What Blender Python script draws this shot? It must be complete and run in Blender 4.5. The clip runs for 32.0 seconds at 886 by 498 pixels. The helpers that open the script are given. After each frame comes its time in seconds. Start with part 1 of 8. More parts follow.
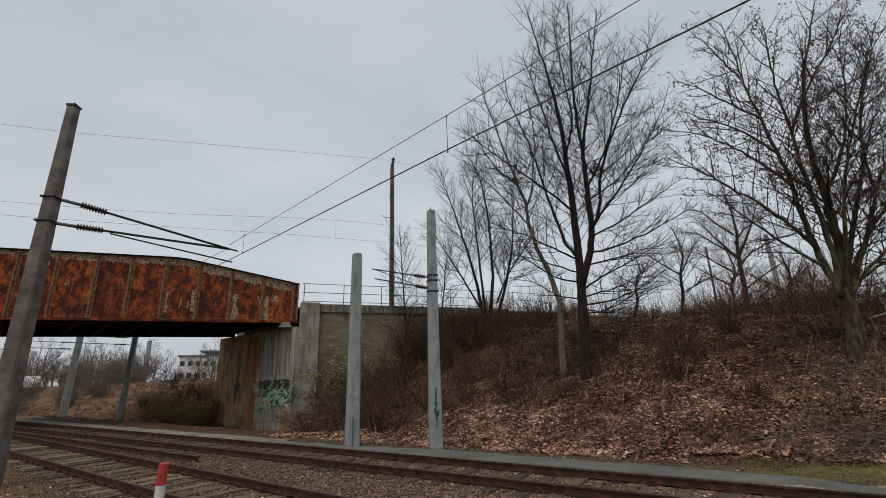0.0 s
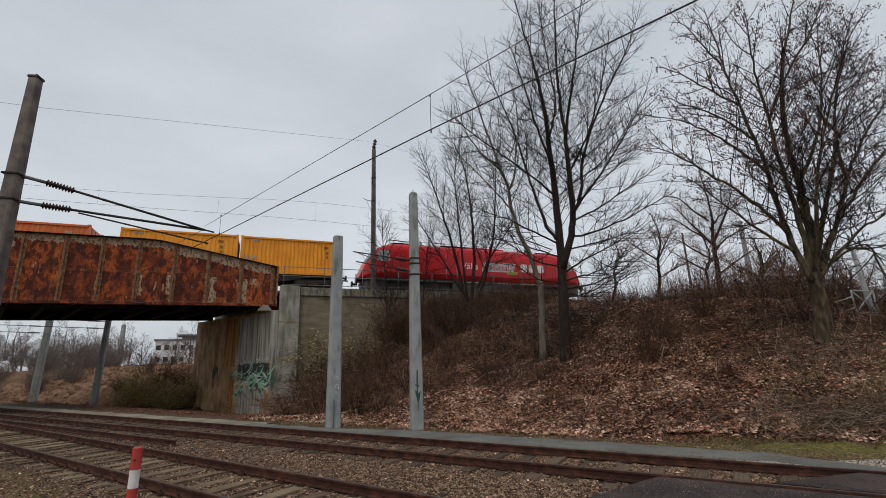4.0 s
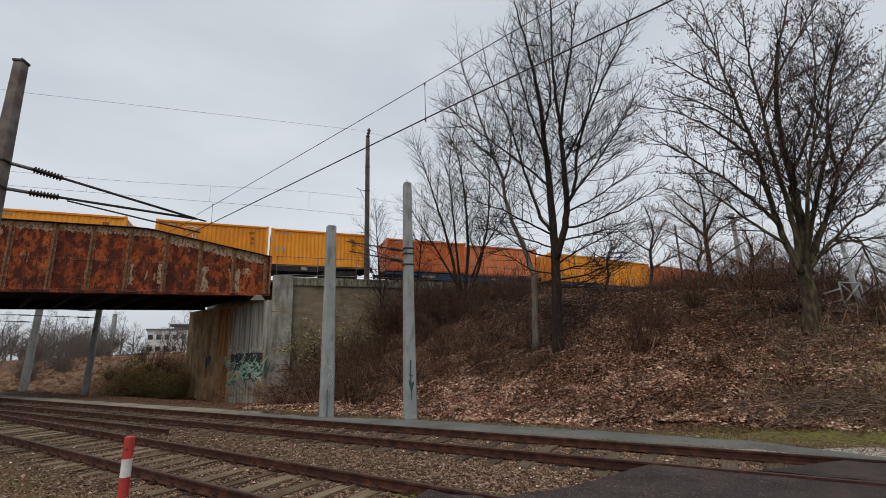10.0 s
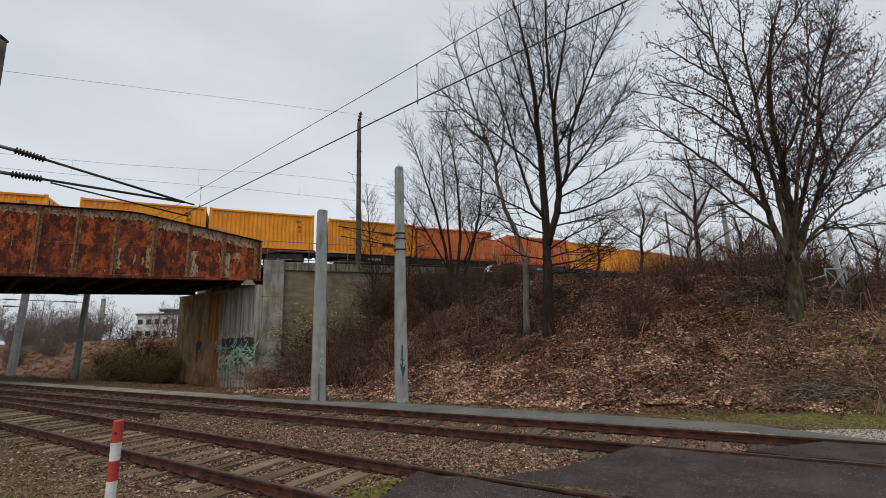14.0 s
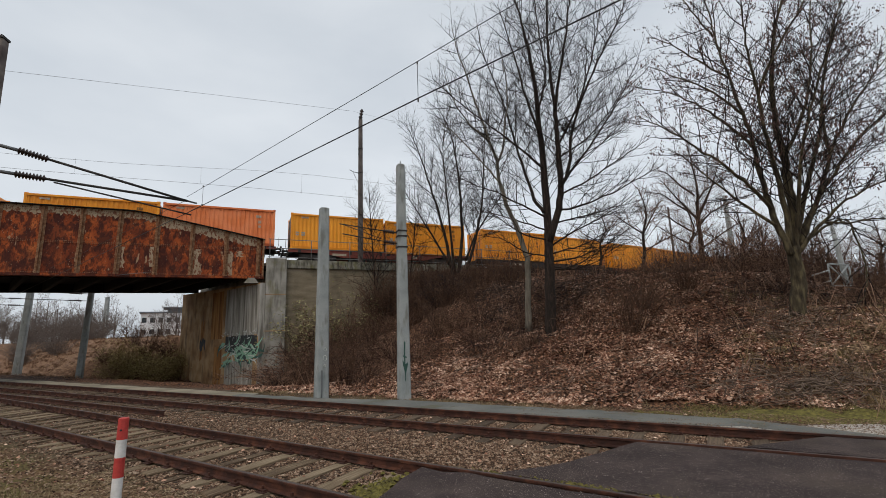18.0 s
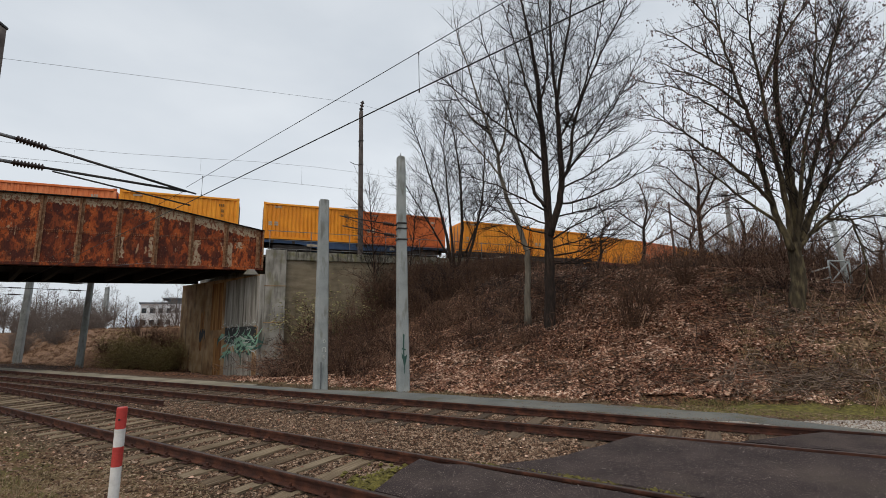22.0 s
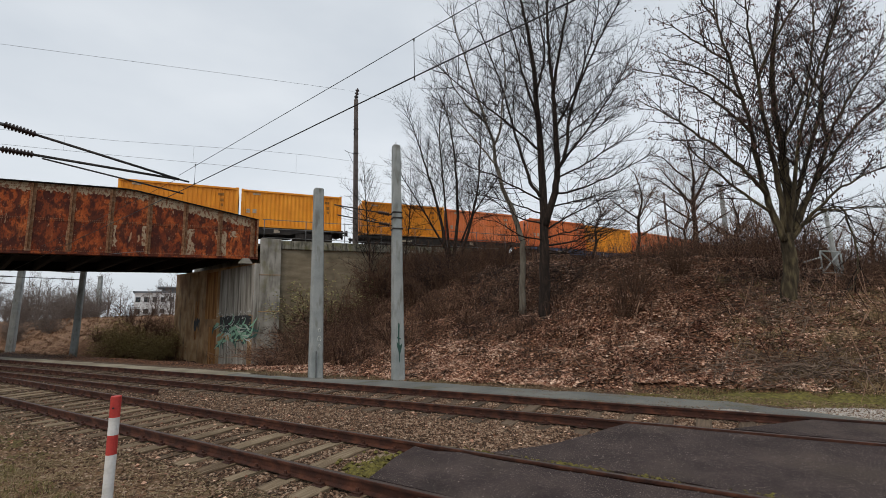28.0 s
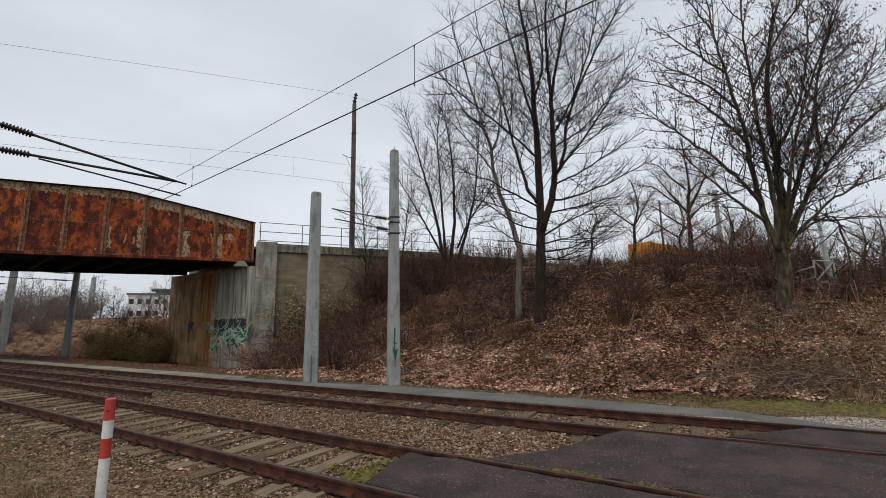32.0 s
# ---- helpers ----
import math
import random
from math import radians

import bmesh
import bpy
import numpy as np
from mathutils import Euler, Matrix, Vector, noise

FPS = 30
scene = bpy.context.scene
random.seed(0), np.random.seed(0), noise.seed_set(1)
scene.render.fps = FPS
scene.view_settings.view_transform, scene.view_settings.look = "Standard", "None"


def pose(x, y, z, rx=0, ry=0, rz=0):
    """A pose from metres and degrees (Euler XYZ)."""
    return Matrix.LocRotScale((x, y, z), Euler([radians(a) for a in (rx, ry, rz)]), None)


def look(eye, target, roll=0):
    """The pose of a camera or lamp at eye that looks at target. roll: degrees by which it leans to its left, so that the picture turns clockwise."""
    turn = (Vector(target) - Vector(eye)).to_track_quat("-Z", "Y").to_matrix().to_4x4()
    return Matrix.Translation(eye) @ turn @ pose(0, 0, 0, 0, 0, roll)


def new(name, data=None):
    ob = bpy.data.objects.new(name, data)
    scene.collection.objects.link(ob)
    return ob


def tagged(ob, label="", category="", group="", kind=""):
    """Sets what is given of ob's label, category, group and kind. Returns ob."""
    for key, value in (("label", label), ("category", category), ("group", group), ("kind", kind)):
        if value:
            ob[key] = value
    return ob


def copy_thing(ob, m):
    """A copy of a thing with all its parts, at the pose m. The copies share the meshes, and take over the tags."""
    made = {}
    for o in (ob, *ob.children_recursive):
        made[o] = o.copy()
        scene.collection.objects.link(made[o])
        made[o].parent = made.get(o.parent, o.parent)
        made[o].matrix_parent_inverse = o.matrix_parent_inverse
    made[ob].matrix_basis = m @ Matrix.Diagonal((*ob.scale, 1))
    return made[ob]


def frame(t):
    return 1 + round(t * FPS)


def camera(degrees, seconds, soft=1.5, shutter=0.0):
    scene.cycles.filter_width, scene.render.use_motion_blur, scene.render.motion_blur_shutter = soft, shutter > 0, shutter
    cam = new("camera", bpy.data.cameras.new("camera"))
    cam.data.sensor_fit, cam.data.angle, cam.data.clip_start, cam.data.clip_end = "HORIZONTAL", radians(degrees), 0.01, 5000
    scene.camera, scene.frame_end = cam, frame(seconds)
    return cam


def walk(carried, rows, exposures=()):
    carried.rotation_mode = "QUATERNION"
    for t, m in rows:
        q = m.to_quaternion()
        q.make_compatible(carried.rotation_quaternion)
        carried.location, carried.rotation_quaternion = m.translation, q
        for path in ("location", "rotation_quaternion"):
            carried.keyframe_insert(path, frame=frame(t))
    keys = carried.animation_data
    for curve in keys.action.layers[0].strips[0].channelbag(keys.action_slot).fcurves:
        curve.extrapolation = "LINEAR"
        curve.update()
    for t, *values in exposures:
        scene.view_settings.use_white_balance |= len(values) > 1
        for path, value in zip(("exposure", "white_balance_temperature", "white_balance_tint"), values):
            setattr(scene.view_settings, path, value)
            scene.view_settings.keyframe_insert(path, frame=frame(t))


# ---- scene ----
# camera: stands beside the crossing, turns slowly to the right and down
PATH = [
    (0.0, 0.020, -0.138, 1.925, -4.83, 16.20, -1.69), (0.5, 0.025, -0.107, 1.920, -4.33, 15.98, -1.82), (1.0, 0.008, -0.089, 1.922, -4.09, 15.71, -1.90),
    (1.5, 0.014, -0.098, 1.923, -3.80, 15.44, -1.96), (2.0, 0.012, -0.087, 1.920, -3.57, 15.18, -2.02), (2.5, -0.011, -0.058, 1.917, -3.26, 14.87, -2.00),
    (3.0, -0.000, -0.051, 1.914, -3.01, 14.56, -1.99), (3.5, -0.006, -0.056, 1.910, -2.70, 14.30, -1.94), (5.5, 0.007, -0.059, 1.906, -2.02, 13.83, -1.83),
    (6.0, 0.003, -0.066, 1.912, -1.95, 13.79, -1.82), (6.5, 0.004, -0.059, 1.912, -1.91, 13.72, -1.78), (7.0, -0.001, -0.059, 1.904, -1.89, 13.71, -1.75),
    (7.5, 0.000, -0.061, 1.909, -1.86, 13.62, -1.78), (8.0, -0.001, -0.058, 1.910, -1.86, 13.55, -1.74), (8.5, -0.005, -0.052, 1.913, -1.84, 13.39, -1.80),
    (9.0, -0.001, -0.040, 1.906, -1.80, 13.22, -1.77), (9.5, -0.005, -0.052, 1.910, -1.72, 13.09, -1.76), (10.0, -0.007, -0.041, 1.907, -1.66, 12.85, -1.78),
    (10.5, -0.006, -0.043, 1.909, -1.62, 12.65, -1.74), (11.0, -0.015, -0.047, 1.907, -1.49, 12.39, -1.54), (11.5, -0.011, -0.037, 1.903, -1.21, 11.97, -1.45),
    (12.0, -0.011, -0.015, 1.903, -0.93, 11.67, -1.50), (12.5, -0.007, -0.010, 1.899, -0.83, 11.49, -1.48), (13.0, -0.002, -0.015, 1.900, -0.78, 11.29, -1.59),
    (13.5, 0.007, -0.004, 1.896, -0.75, 11.09, -1.71), (14.0, -0.003, -0.005, 1.895, -0.67, 10.97, -1.73), (14.5, 0.002, -0.006, 1.896, -0.68, 10.88, -1.74),
    (16.5, 0.001, -0.012, 1.893, -0.86, 10.76, -1.84), (17.0, 0.009, -0.016, 1.895, -0.94, 10.74, -1.89), (17.5, 0.010, -0.021, 1.893, -0.99, 10.69, -2.01),
    (18.0, 0.011, -0.024, 1.897, -0.97, 10.59, -1.97), (18.5, 0.011, -0.021, 1.893, -0.96, 10.39, -1.97), (19.0, 0.013, -0.011, 1.889, -0.96, 10.21, -1.88),
    (19.5, 0.012, -0.014, 1.892, -0.96, 10.10, -1.82), (20.0, 0.003, -0.015, 1.895, -0.96, 10.03, -1.71), (20.5, -0.002, -0.012, 1.896, -0.94, 9.98, -1.63),
    (21.0, 0.000, -0.010, 1.890, -0.99, 9.99, -1.57), (21.5, -0.000, -0.005, 1.890, -1.00, 9.89, -1.48), (22.0, 0.009, 0.006, 1.890, -0.98, 9.73, -1.45),
    (22.5, 0.004, 0.010, 1.883, -0.95, 9.63, -1.54), (23.0, 0.006, 0.011, 1.891, -0.89, 9.52, -1.48), (23.5, -0.000, 0.013, 1.883, -0.83, 9.43, -1.45),
    (24.0, 0.009, 0.028, 1.884, -0.82, 9.11, -1.49), (24.5, 0.013, 0.029, 1.889, -0.77, 8.80, -1.55), (25.0, 0.012, 0.035, 1.877, -0.69, 8.62, -1.50),
    (25.5, 0.008, 0.031, 1.880, -0.58, 8.48, -1.42), (27.5, 0.012, 0.021, 1.883, -0.50, 8.42, -1.33), (28.0, 0.016, 0.017, 1.890, -0.42, 8.36, -1.38),
    (28.5, 0.010, 0.018, 1.885, -0.27, 8.39, -1.31), (29.0, 0.012, -0.001, 1.892, -0.15, 8.40, -1.26), (29.5, 0.001, -0.002, 1.891, -0.06, 8.59, -1.17),
    (30.0, 0.000, 0.000, 1.886, 0.00, 8.83, -1.02), (30.5, 0.001, -0.007, 1.889, 0.03, 8.92, -0.97), (31.0, -0.004, -0.010, 1.892, 0.07, 8.94, -0.91),
    (31.5, -0.004, -0.002, 1.892, 0.07, 8.98, -0.86), (32.0, -0.013, -0.002, 1.893, 0.11, 8.99, -0.81),
]

cam = camera(90.0, 32.0, soft=0.5)


def aim(x, y, z, yaw, pitch, roll):
    a, b = radians(yaw), radians(pitch)
    eye = Vector((x, y, z))
    return look(eye, eye + Vector((math.sin(a) * math.cos(b), math.cos(a) * math.cos(b), math.sin(b))), roll)


walk(cam, [(r[0], aim(*r[1:])) for r in PATH], exposures=[(0.0, 0.0), (3.0, 0.1), (6.0, 0.16), (13.0, 0.26), (19.0, 0.32), (28.0, 0.36), (32.0, 0.32)])


# ---- world and light: even, overcast winter sky ----
world = bpy.data.worlds.new("overcast_sky")
scene.world = world
world.use_nodes = True
wn, wl = world.node_tree.nodes, world.node_tree.links
wn.clear()
sky = wn.new("ShaderNodeTexSky")
sky.sky_type, sky.sun_disc = "NISHITA", False
sky.sun_elevation, sky.sun_rotation = radians(38), radians(200)
sky.air_density, sky.dust_density, sky.ozone_density = 1.0, 4.0, 1.0
wcoord = wn.new("ShaderNodeTexCoord")
wmap = wn.new("ShaderNodeMapping")
wmap.inputs["Scale"].default_value = (1.0, 1.0, 2.6)
wnoise = wn.new("ShaderNodeTexNoise")
wnoise.inputs["Scale"].default_value = 1.7
wnoise.inputs["Detail"].default_value = 5.0
wnoise.inputs["Roughness"].default_value = 0.5
wramp = wn.new("ShaderNodeValToRGB")
wramp.color_ramp.elements[0].position, wramp.color_ramp.elements[0].color = 0.33, (6.1, 6.6, 7.15, 1)
wramp.color_ramp.elements[1].position, wramp.color_ramp.elements[1].color = 0.66, (7.7, 8.1, 8.5, 1)
wsep = wn.new("ShaderNodeSeparateXYZ")
wfade = wn.new("ShaderNodeMapRange")
wfade.inputs["From Min"].default_value, wfade.inputs["From Max"].default_value = 0.0, 0.85
wfade.inputs["To Min"].default_value, wfade.inputs["To Max"].default_value = 0.95, 0.90
wl.new(wcoord.outputs["Generated"], wsep.inputs["Vector"])
wl.new(wsep.outputs["Z"], wfade.inputs["Value"])
wmul = wn.new("ShaderNodeMixRGB")
wmul.blend_type = "MULTIPLY"
wmul.inputs["Fac"].default_value = 1.0
wmix = wn.new("ShaderNodeMixRGB")
wmix.inputs["Fac"].default_value = 0.86
wback = wn.new("ShaderNodeBackground")
wback.inputs["Strength"].default_value = 0.092
wout = wn.new("ShaderNodeOutputWorld")
wl.new(wcoord.outputs["Generated"], wmap.inputs["Vector"])
wl.new(wmap.outputs["Vector"], wnoise.inputs["Vector"])
wl.new(wnoise.outputs["Fac"], wramp.inputs["Fac"])
wl.new(sky.outputs["Color"], wmix.inputs["Color1"])
wl.new(wramp.outputs["Color"], wmul.inputs["Color1"])
wl.new(wfade.outputs["Result"], wmul.inputs["Color2"])
wl.new(wmul.outputs["Color"], wmix.inputs["Color2"])
wl.new(wmix.outputs["Color"], wback.inputs["Color"])
wl.new(wback.outputs["Background"], wout.inputs["Surface"])

sun_data = bpy.data.lights.new("sun", "SUN")
sun_data.energy, sun_data.angle, sun_data.color = 0.85, radians(30), (1.0, 0.88, 0.75)
sun = new("sun", sun_data)
sun.matrix_world = look((0, 0, 60), (14, 30, 0))


# ---- materials ----
def material(name, colours, scale=4.0, rough=0.8, metal=0.0, bump=0.2, bump_scale=40.0, fine=0.25, stops=None,
             stretch=(1, 1, 1), island=0.0, per_object=0.0, detail=6.0):
    """A surface of two or more tones: broad noise picks the tone, fine noise gives grain and relief."""
    m = bpy.data.materials.new(name)
    m.use_nodes = True
    nodes, links = m.node_tree.nodes, m.node_tree.links
    bsdf = nodes["Principled BSDF"]
    coord = nodes.new("ShaderNodeTexCoord")
    mapping = nodes.new("ShaderNodeMapping")
    mapping.inputs["Scale"].default_value = stretch
    links.new(coord.outputs["Object"], mapping.inputs["Vector"])
    broad = nodes.new("ShaderNodeTexNoise")
    broad.inputs["Scale"].default_value, broad.inputs["Detail"].default_value = scale, detail
    links.new(mapping.outputs["Vector"], broad.inputs["Vector"])
    ramp = nodes.new("ShaderNodeValToRGB")
    n = len(colours)
    while len(ramp.color_ramp.elements) < n:
        ramp.color_ramp.elements.new(0.5)
    for i, c in enumerate(colours):
        ramp.color_ramp.elements[i].position = stops[i] if stops else 0.3 + 0.4 * i / max(1, n - 1)
        ramp.color_ramp.elements[i].color = (*c, 1)
    factor = broad.outputs["Fac"]
    if island or per_object:
        extra = nodes.new("ShaderNodeNewGeometry") if island else nodes.new("ShaderNodeObjectInfo")
        add = nodes.new("ShaderNodeMath")
        add.operation = "MULTIPLY_ADD"
        links.new(extra.outputs["Random Per Island" if island else "Random"], add.inputs[0])
        add.inputs[1].default_value = island or per_object
        shift = nodes.new("ShaderNodeMath")
        shift.operation = "SUBTRACT"
        links.new(broad.outputs["Fac"], shift.inputs[0])
        shift.inputs[1].default_value = (island or per_object) / 2
        links.new(shift.outputs[0], add.inputs[2])
        factor = add.outputs[0]
    links.new(factor, ramp.inputs["Fac"])
    grain = nodes.new("ShaderNodeTexNoise")
    grain.inputs["Scale"].default_value, grain.inputs["Detail"].default_value = bump_scale, 4.0
    links.new(mapping.outputs["Vector"], grain.inputs["Vector"])
    mix = nodes.new("ShaderNodeMixRGB")
    mix.blend_type = "OVERLAY"
    mix.inputs["Fac"].default_value = fine
    links.new(ramp.outputs["Color"], mix.inputs["Color1"])
    links.new(grain.outputs["Fac"], mix.inputs["Color2"])
    links.new(mix.outputs["Color"], bsdf.inputs["Base Color"])
    bsdf.inputs["Roughness"].default_value, bsdf.inputs["Metallic"].default_value = rough, metal
    bsdf.inputs["Specular IOR Level"].default_value = 0.35
    if bump:
        relief = nodes.new("ShaderNodeBump")
        relief.inputs["Strength"].default_value, relief.inputs["Distance"].default_value = bump, 0.02
        links.new(grain.outputs["Fac"], relief.inputs["Height"])
        links.new(relief.outputs["Normal"], bsdf.inputs["Normal"])
    return m


def overlay(m, colour, scale, low, high, stretch=(1, 1, 1), strength=1.0):
    """Adds stains of one more colour to a material made above."""
    nodes, links = m.node_tree.nodes, m.node_tree.links
    bsdf = nodes["Principled BSDF"]
    source = bsdf.inputs["Base Color"].links[0].from_socket
    coord = nodes.new("ShaderNodeTexCoord")
    mapping = nodes.new("ShaderNodeMapping")
    mapping.inputs["Scale"].default_value, mapping.inputs["Location"].default_value = stretch, (scale, 3.1, 0.7)
    links.new(coord.outputs["Object"], mapping.inputs["Vector"])
    tex = nodes.new("ShaderNodeTexNoise")
    tex.inputs["Scale"].default_value, tex.inputs["Detail"].default_value = scale, 5.0
    links.new(mapping.outputs["Vector"], tex.inputs["Vector"])
    rng = nodes.new("ShaderNodeMapRange")
    rng.inputs["From Min"].default_value, rng.inputs["From Max"].default_value = low, high
    rng.inputs["To Max"].default_value = strength
    links.new(tex.outputs["Fac"], rng.inputs["Value"])
    mix = nodes.new("ShaderNodeMixRGB")
    mix.inputs["Color2"].default_value = (*colour, 1)
    links.new(rng.outputs["Result"], mix.inputs["Fac"])
    links.new(source, mix.inputs["Color1"])
    links.new(mix.outputs["Color"], bsdf.inputs["Base Color"])
    return m


M = {}
M["rust"] = material("rusted_paint", [(0.14, 0.027, 0.009), (0.28, 0.056, 0.013), (0.39, 0.090, 0.021), (0.50, 0.155, 0.043)], 1.3, 0.9, per_object=0.14,
                     bump=0.35, bump_scale=34, stops=[0.32, 0.46, 0.60, 0.74], stretch=(1.2, 1.0, 0.8), detail=10)
overlay(M["rust"], (0.075, 0.017, 0.009), 0.85, 0.47, 0.58, (1.1, 1, 0.8), 0.6)
overlay(M["rust"], (0.038, 0.009, 0.007), 1.9, 0.49, 0.55, (1.3, 1, 0.75), 0.8)
overlay(M["rust"], (0.040, 0.010, 0.007), 6.0, 0.53, 0.58, (1.5, 1, 0.6), 0.6)
overlay(M["rust"], (0.020, 0.007, 0.006), 17.0, 0.57, 0.62, (1.5, 1, 0.55), 0.6)
overlay(M["rust"], (0.42, 0.31, 0.20), 15.0, 0.675, 0.71, (1.2, 1, 0.8), 0.7)
overlay(M["rust"], (0.40, 0.28, 0.17), 2.1, 0.665, 0.69, (1.7, 1, 0.6), 0.7)
M["old_paint"] = material("old_beige_paint", [(0.27, 0.195, 0.125), (0.40, 0.315, 0.215)], 3.5, 0.8, bump=0.2, bump_scale=50)
overlay(M["old_paint"], (0.15, 0.045, 0.018), 7.0, 0.53, 0.58, (1.3, 1, 0.7), 0.9)
M["rust_edge"] = material("rusted_angle_iron", [(0.13, 0.045, 0.02), (0.23, 0.115, 0.056), (0.36, 0.24, 0.145)], 6.0, 0.85, bump=0.3)
M["rivet"] = material("worn_rivet_heads", [(0.13, 0.06, 0.03), (0.25, 0.145, 0.08)], 8.0, 0.8, bump=0.0, island=0.5)
# near-black base colour: the bridge underside's shade is put into it
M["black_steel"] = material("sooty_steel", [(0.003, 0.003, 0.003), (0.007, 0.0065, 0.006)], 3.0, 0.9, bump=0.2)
M["concrete"] = material("weathered_concrete", [(0.20, 0.19, 0.165), (0.30, 0.285, 0.25), (0.37, 0.355, 0.32)], 1.2, 0.9, bump=0.3, bump_scale=60)
overlay(M["concrete"], (0.06, 0.055, 0.044), 2.2, 0.50, 0.68, (1.8, 1.8, 0.3), 0.65)
overlay(M["concrete"], (0.15, 0.14, 0.07), 1.6, 0.55, 0.66, (1, 1, 0.7), 0.5)
M["abutment"] = material("stained_concrete", [(0.19, 0.100, 0.043), (0.33, 0.205, 0.100), (0.45, 0.32, 0.185)], 0.9, 0.92, bump=0.35, bump_scale=50)
overlay(M["abutment"], (0.15, 0.065, 0.024), 1.0, 0.52, 0.68, (1.0, 1.0, 0.3), 0.5)
overlay(M["abutment"], (0.045, 0.035, 0.027), 1.7, 0.54, 0.70, (1.4, 1.4, 0.4), 0.6)
M["rust_streak"] = material("rust_streaks", [(0.09, 0.036, 0.014), (0.26, 0.115, 0.032), (0.43, 0.235, 0.085)], 3.0, 0.9, stretch=(2.2, 2.2, 0.10))
M["lime_wash"] = material("pale_streaked_concrete", [(0.15, 0.14, 0.115), (0.27, 0.255, 0.225), (0.40, 0.39, 0.355)], 2.2, 0.9, bump=0.3, stretch=(1.4, 1.4, 0.16))
overlay(M["lime_wash"], (0.055, 0.048, 0.036), 2.6, 0.53, 0.68, (1.6, 1.6, 0.12), 0.65)
M["wall_tan"] = material("tan_board_marked_concrete", [(0.155, 0.125, 0.082), (0.21, 0.172, 0.118), (0.265, 0.222, 0.158)], 1.5, 0.92, bump=0.4, bump_scale=30, stretch=(0.5, 0.5, 2.0), fine=0.4)
overlay(M["wall_tan"], (0.075, 0.064, 0.040), 0.9, 0.52, 0.72, (1, 1, 0.7), 0.6)
M["coping"] = material("mossy_coping", [(0.10, 0.095, 0.07), (0.19, 0.18, 0.145), (0.27, 0.26, 0.22)], 2.6, 0.92, bump=0.4, stretch=(1.5, 1.5, 0.7))
overlay(M["coping"], (0.13, 0.125, 0.045), 2.4, 0.50, 0.62, (1, 1, 1), 0.7)
overlay(M["coping"], (0.035, 0.032, 0.026), 3.4, 0.52, 0.64, (2.5, 2.5, 0.4), 0.8)
M["mast"] = material("mast_concrete", [(0.22, 0.245, 0.242), (0.295, 0.318, 0.315), (0.345, 0.36, 0.352)], 2.0, 0.85, bump=0.2, bump_scale=80)
overlay(M["mast"], (0.14, 0.14, 0.12), 3.0, 0.54, 0.70, (2, 2, 0.5), 0.7)
M["mast_old"] = material("old_mast_concrete", [(0.085, 0.068, 0.062), (0.145, 0.120, 0.108), (0.22, 0.195, 0.17)], 3.0, 0.9, bump=0.35, bump_scale=55)
M["mast_dark"] = material("dark_mast", [(0.075, 0.063, 0.060), (0.135, 0.116, 0.108)], 3.0, 0.8, bump=0.2)
M["asphalt"] = material("old_asphalt", [(0.024, 0.016, 0.0155), (0.043, 0.030, 0.029), (0.074, 0.054, 0.049)], 1.6, 1.0, bump=0.6, bump_scale=120, fine=0.5)
overlay(M["asphalt"], (0.30, 0.245, 0.205), 62.0, 0.61, 0.65, strength=0.7)
overlay(M["asphalt"], (0.085, 0.065, 0.052), 0.9, 0.5, 0.7, strength=0.6)
overlay(M["asphalt"], (0.012, 0.010, 0.010), 44.0, 0.58, 0.64, strength=0.85)
M["path"] = material("path_surface", [(0.100, 0.106, 0.100), (0.134, 0.139, 0.129), (0.18, 0.18, 0.16)], 0.8, 0.92, bump=0.4, bump_scale=90, fine=0.4)
overlay(M["path"], (0.10, 0.095, 0.06), 1.6, 0.56, 0.66, strength=0.7)
M["path_tan"] = material("trodden_path", [(0.15, 0.132, 0.095), (0.23, 0.205, 0.15), (0.31, 0.28, 0.21)], 0.8, 0.92, bump=0.4, bump_scale=90, fine=0.4)
M["gravel"] = material("pale_gravel", [(0.26, 0.235, 0.205), (0.41, 0.38, 0.34), (0.56, 0.53, 0.48)], 14.0, 0.95, bump=0.9, bump_scale=60, fine=0.6)
M["ballast"] = material("ballast_bed", [(0.05, 0.04, 0.032), (0.10, 0.082, 0.065), (0.16, 0.14, 0.12)], 16.0, 0.95, bump=1.0, bump_scale=45, fine=0.6)
overlay(M["ballast"], (0.075, 0.05, 0.03), 0.8, 0.46, 0.62, strength=0.75)
M["stone"] = material("ballast_stone", [(0.042, 0.023, 0.013), (0.14, 0.079, 0.048), (0.23, 0.147, 0.095), (0.37, 0.275, 0.198)], 6.0, 0.9, bump=0.3, island=0.55,
                      stops=[0.25, 0.45, 0.6, 0.8])
M["chip"] = material("asphalt_chippings", [(0.07, 0.055, 0.048), (0.16, 0.13, 0.115), (0.34, 0.29, 0.26)], 6.0, 0.9, bump=0.0, island=0.7)
M["sleeper"] = material("weathered_oak", [(0.088, 0.058, 0.034), (0.175, 0.127, 0.078), (0.27, 0.21, 0.137)], 3.0, 0.9, bump=0.6, bump_scale=30,
                        stretch=(12, 0.7, 2), per_object=0.35)
M["sleeper_dark"] = material("dark_oak", [(0.05, 0.033, 0.021), (0.10, 0.070, 0.045), (0.16, 0.115, 0.078)], 3.0, 0.9, bump=0.6, bump_scale=30, stretch=(12, 0.7, 2), per_object=0.3)
M["rail"] = material("rusty_rail", [(0.022, 0.0078, 0.005), (0.050, 0.0165, 0.009), (0.105, 0.037, 0.019)], 5.0, 0.75, bump=0.3, bump_scale=60)
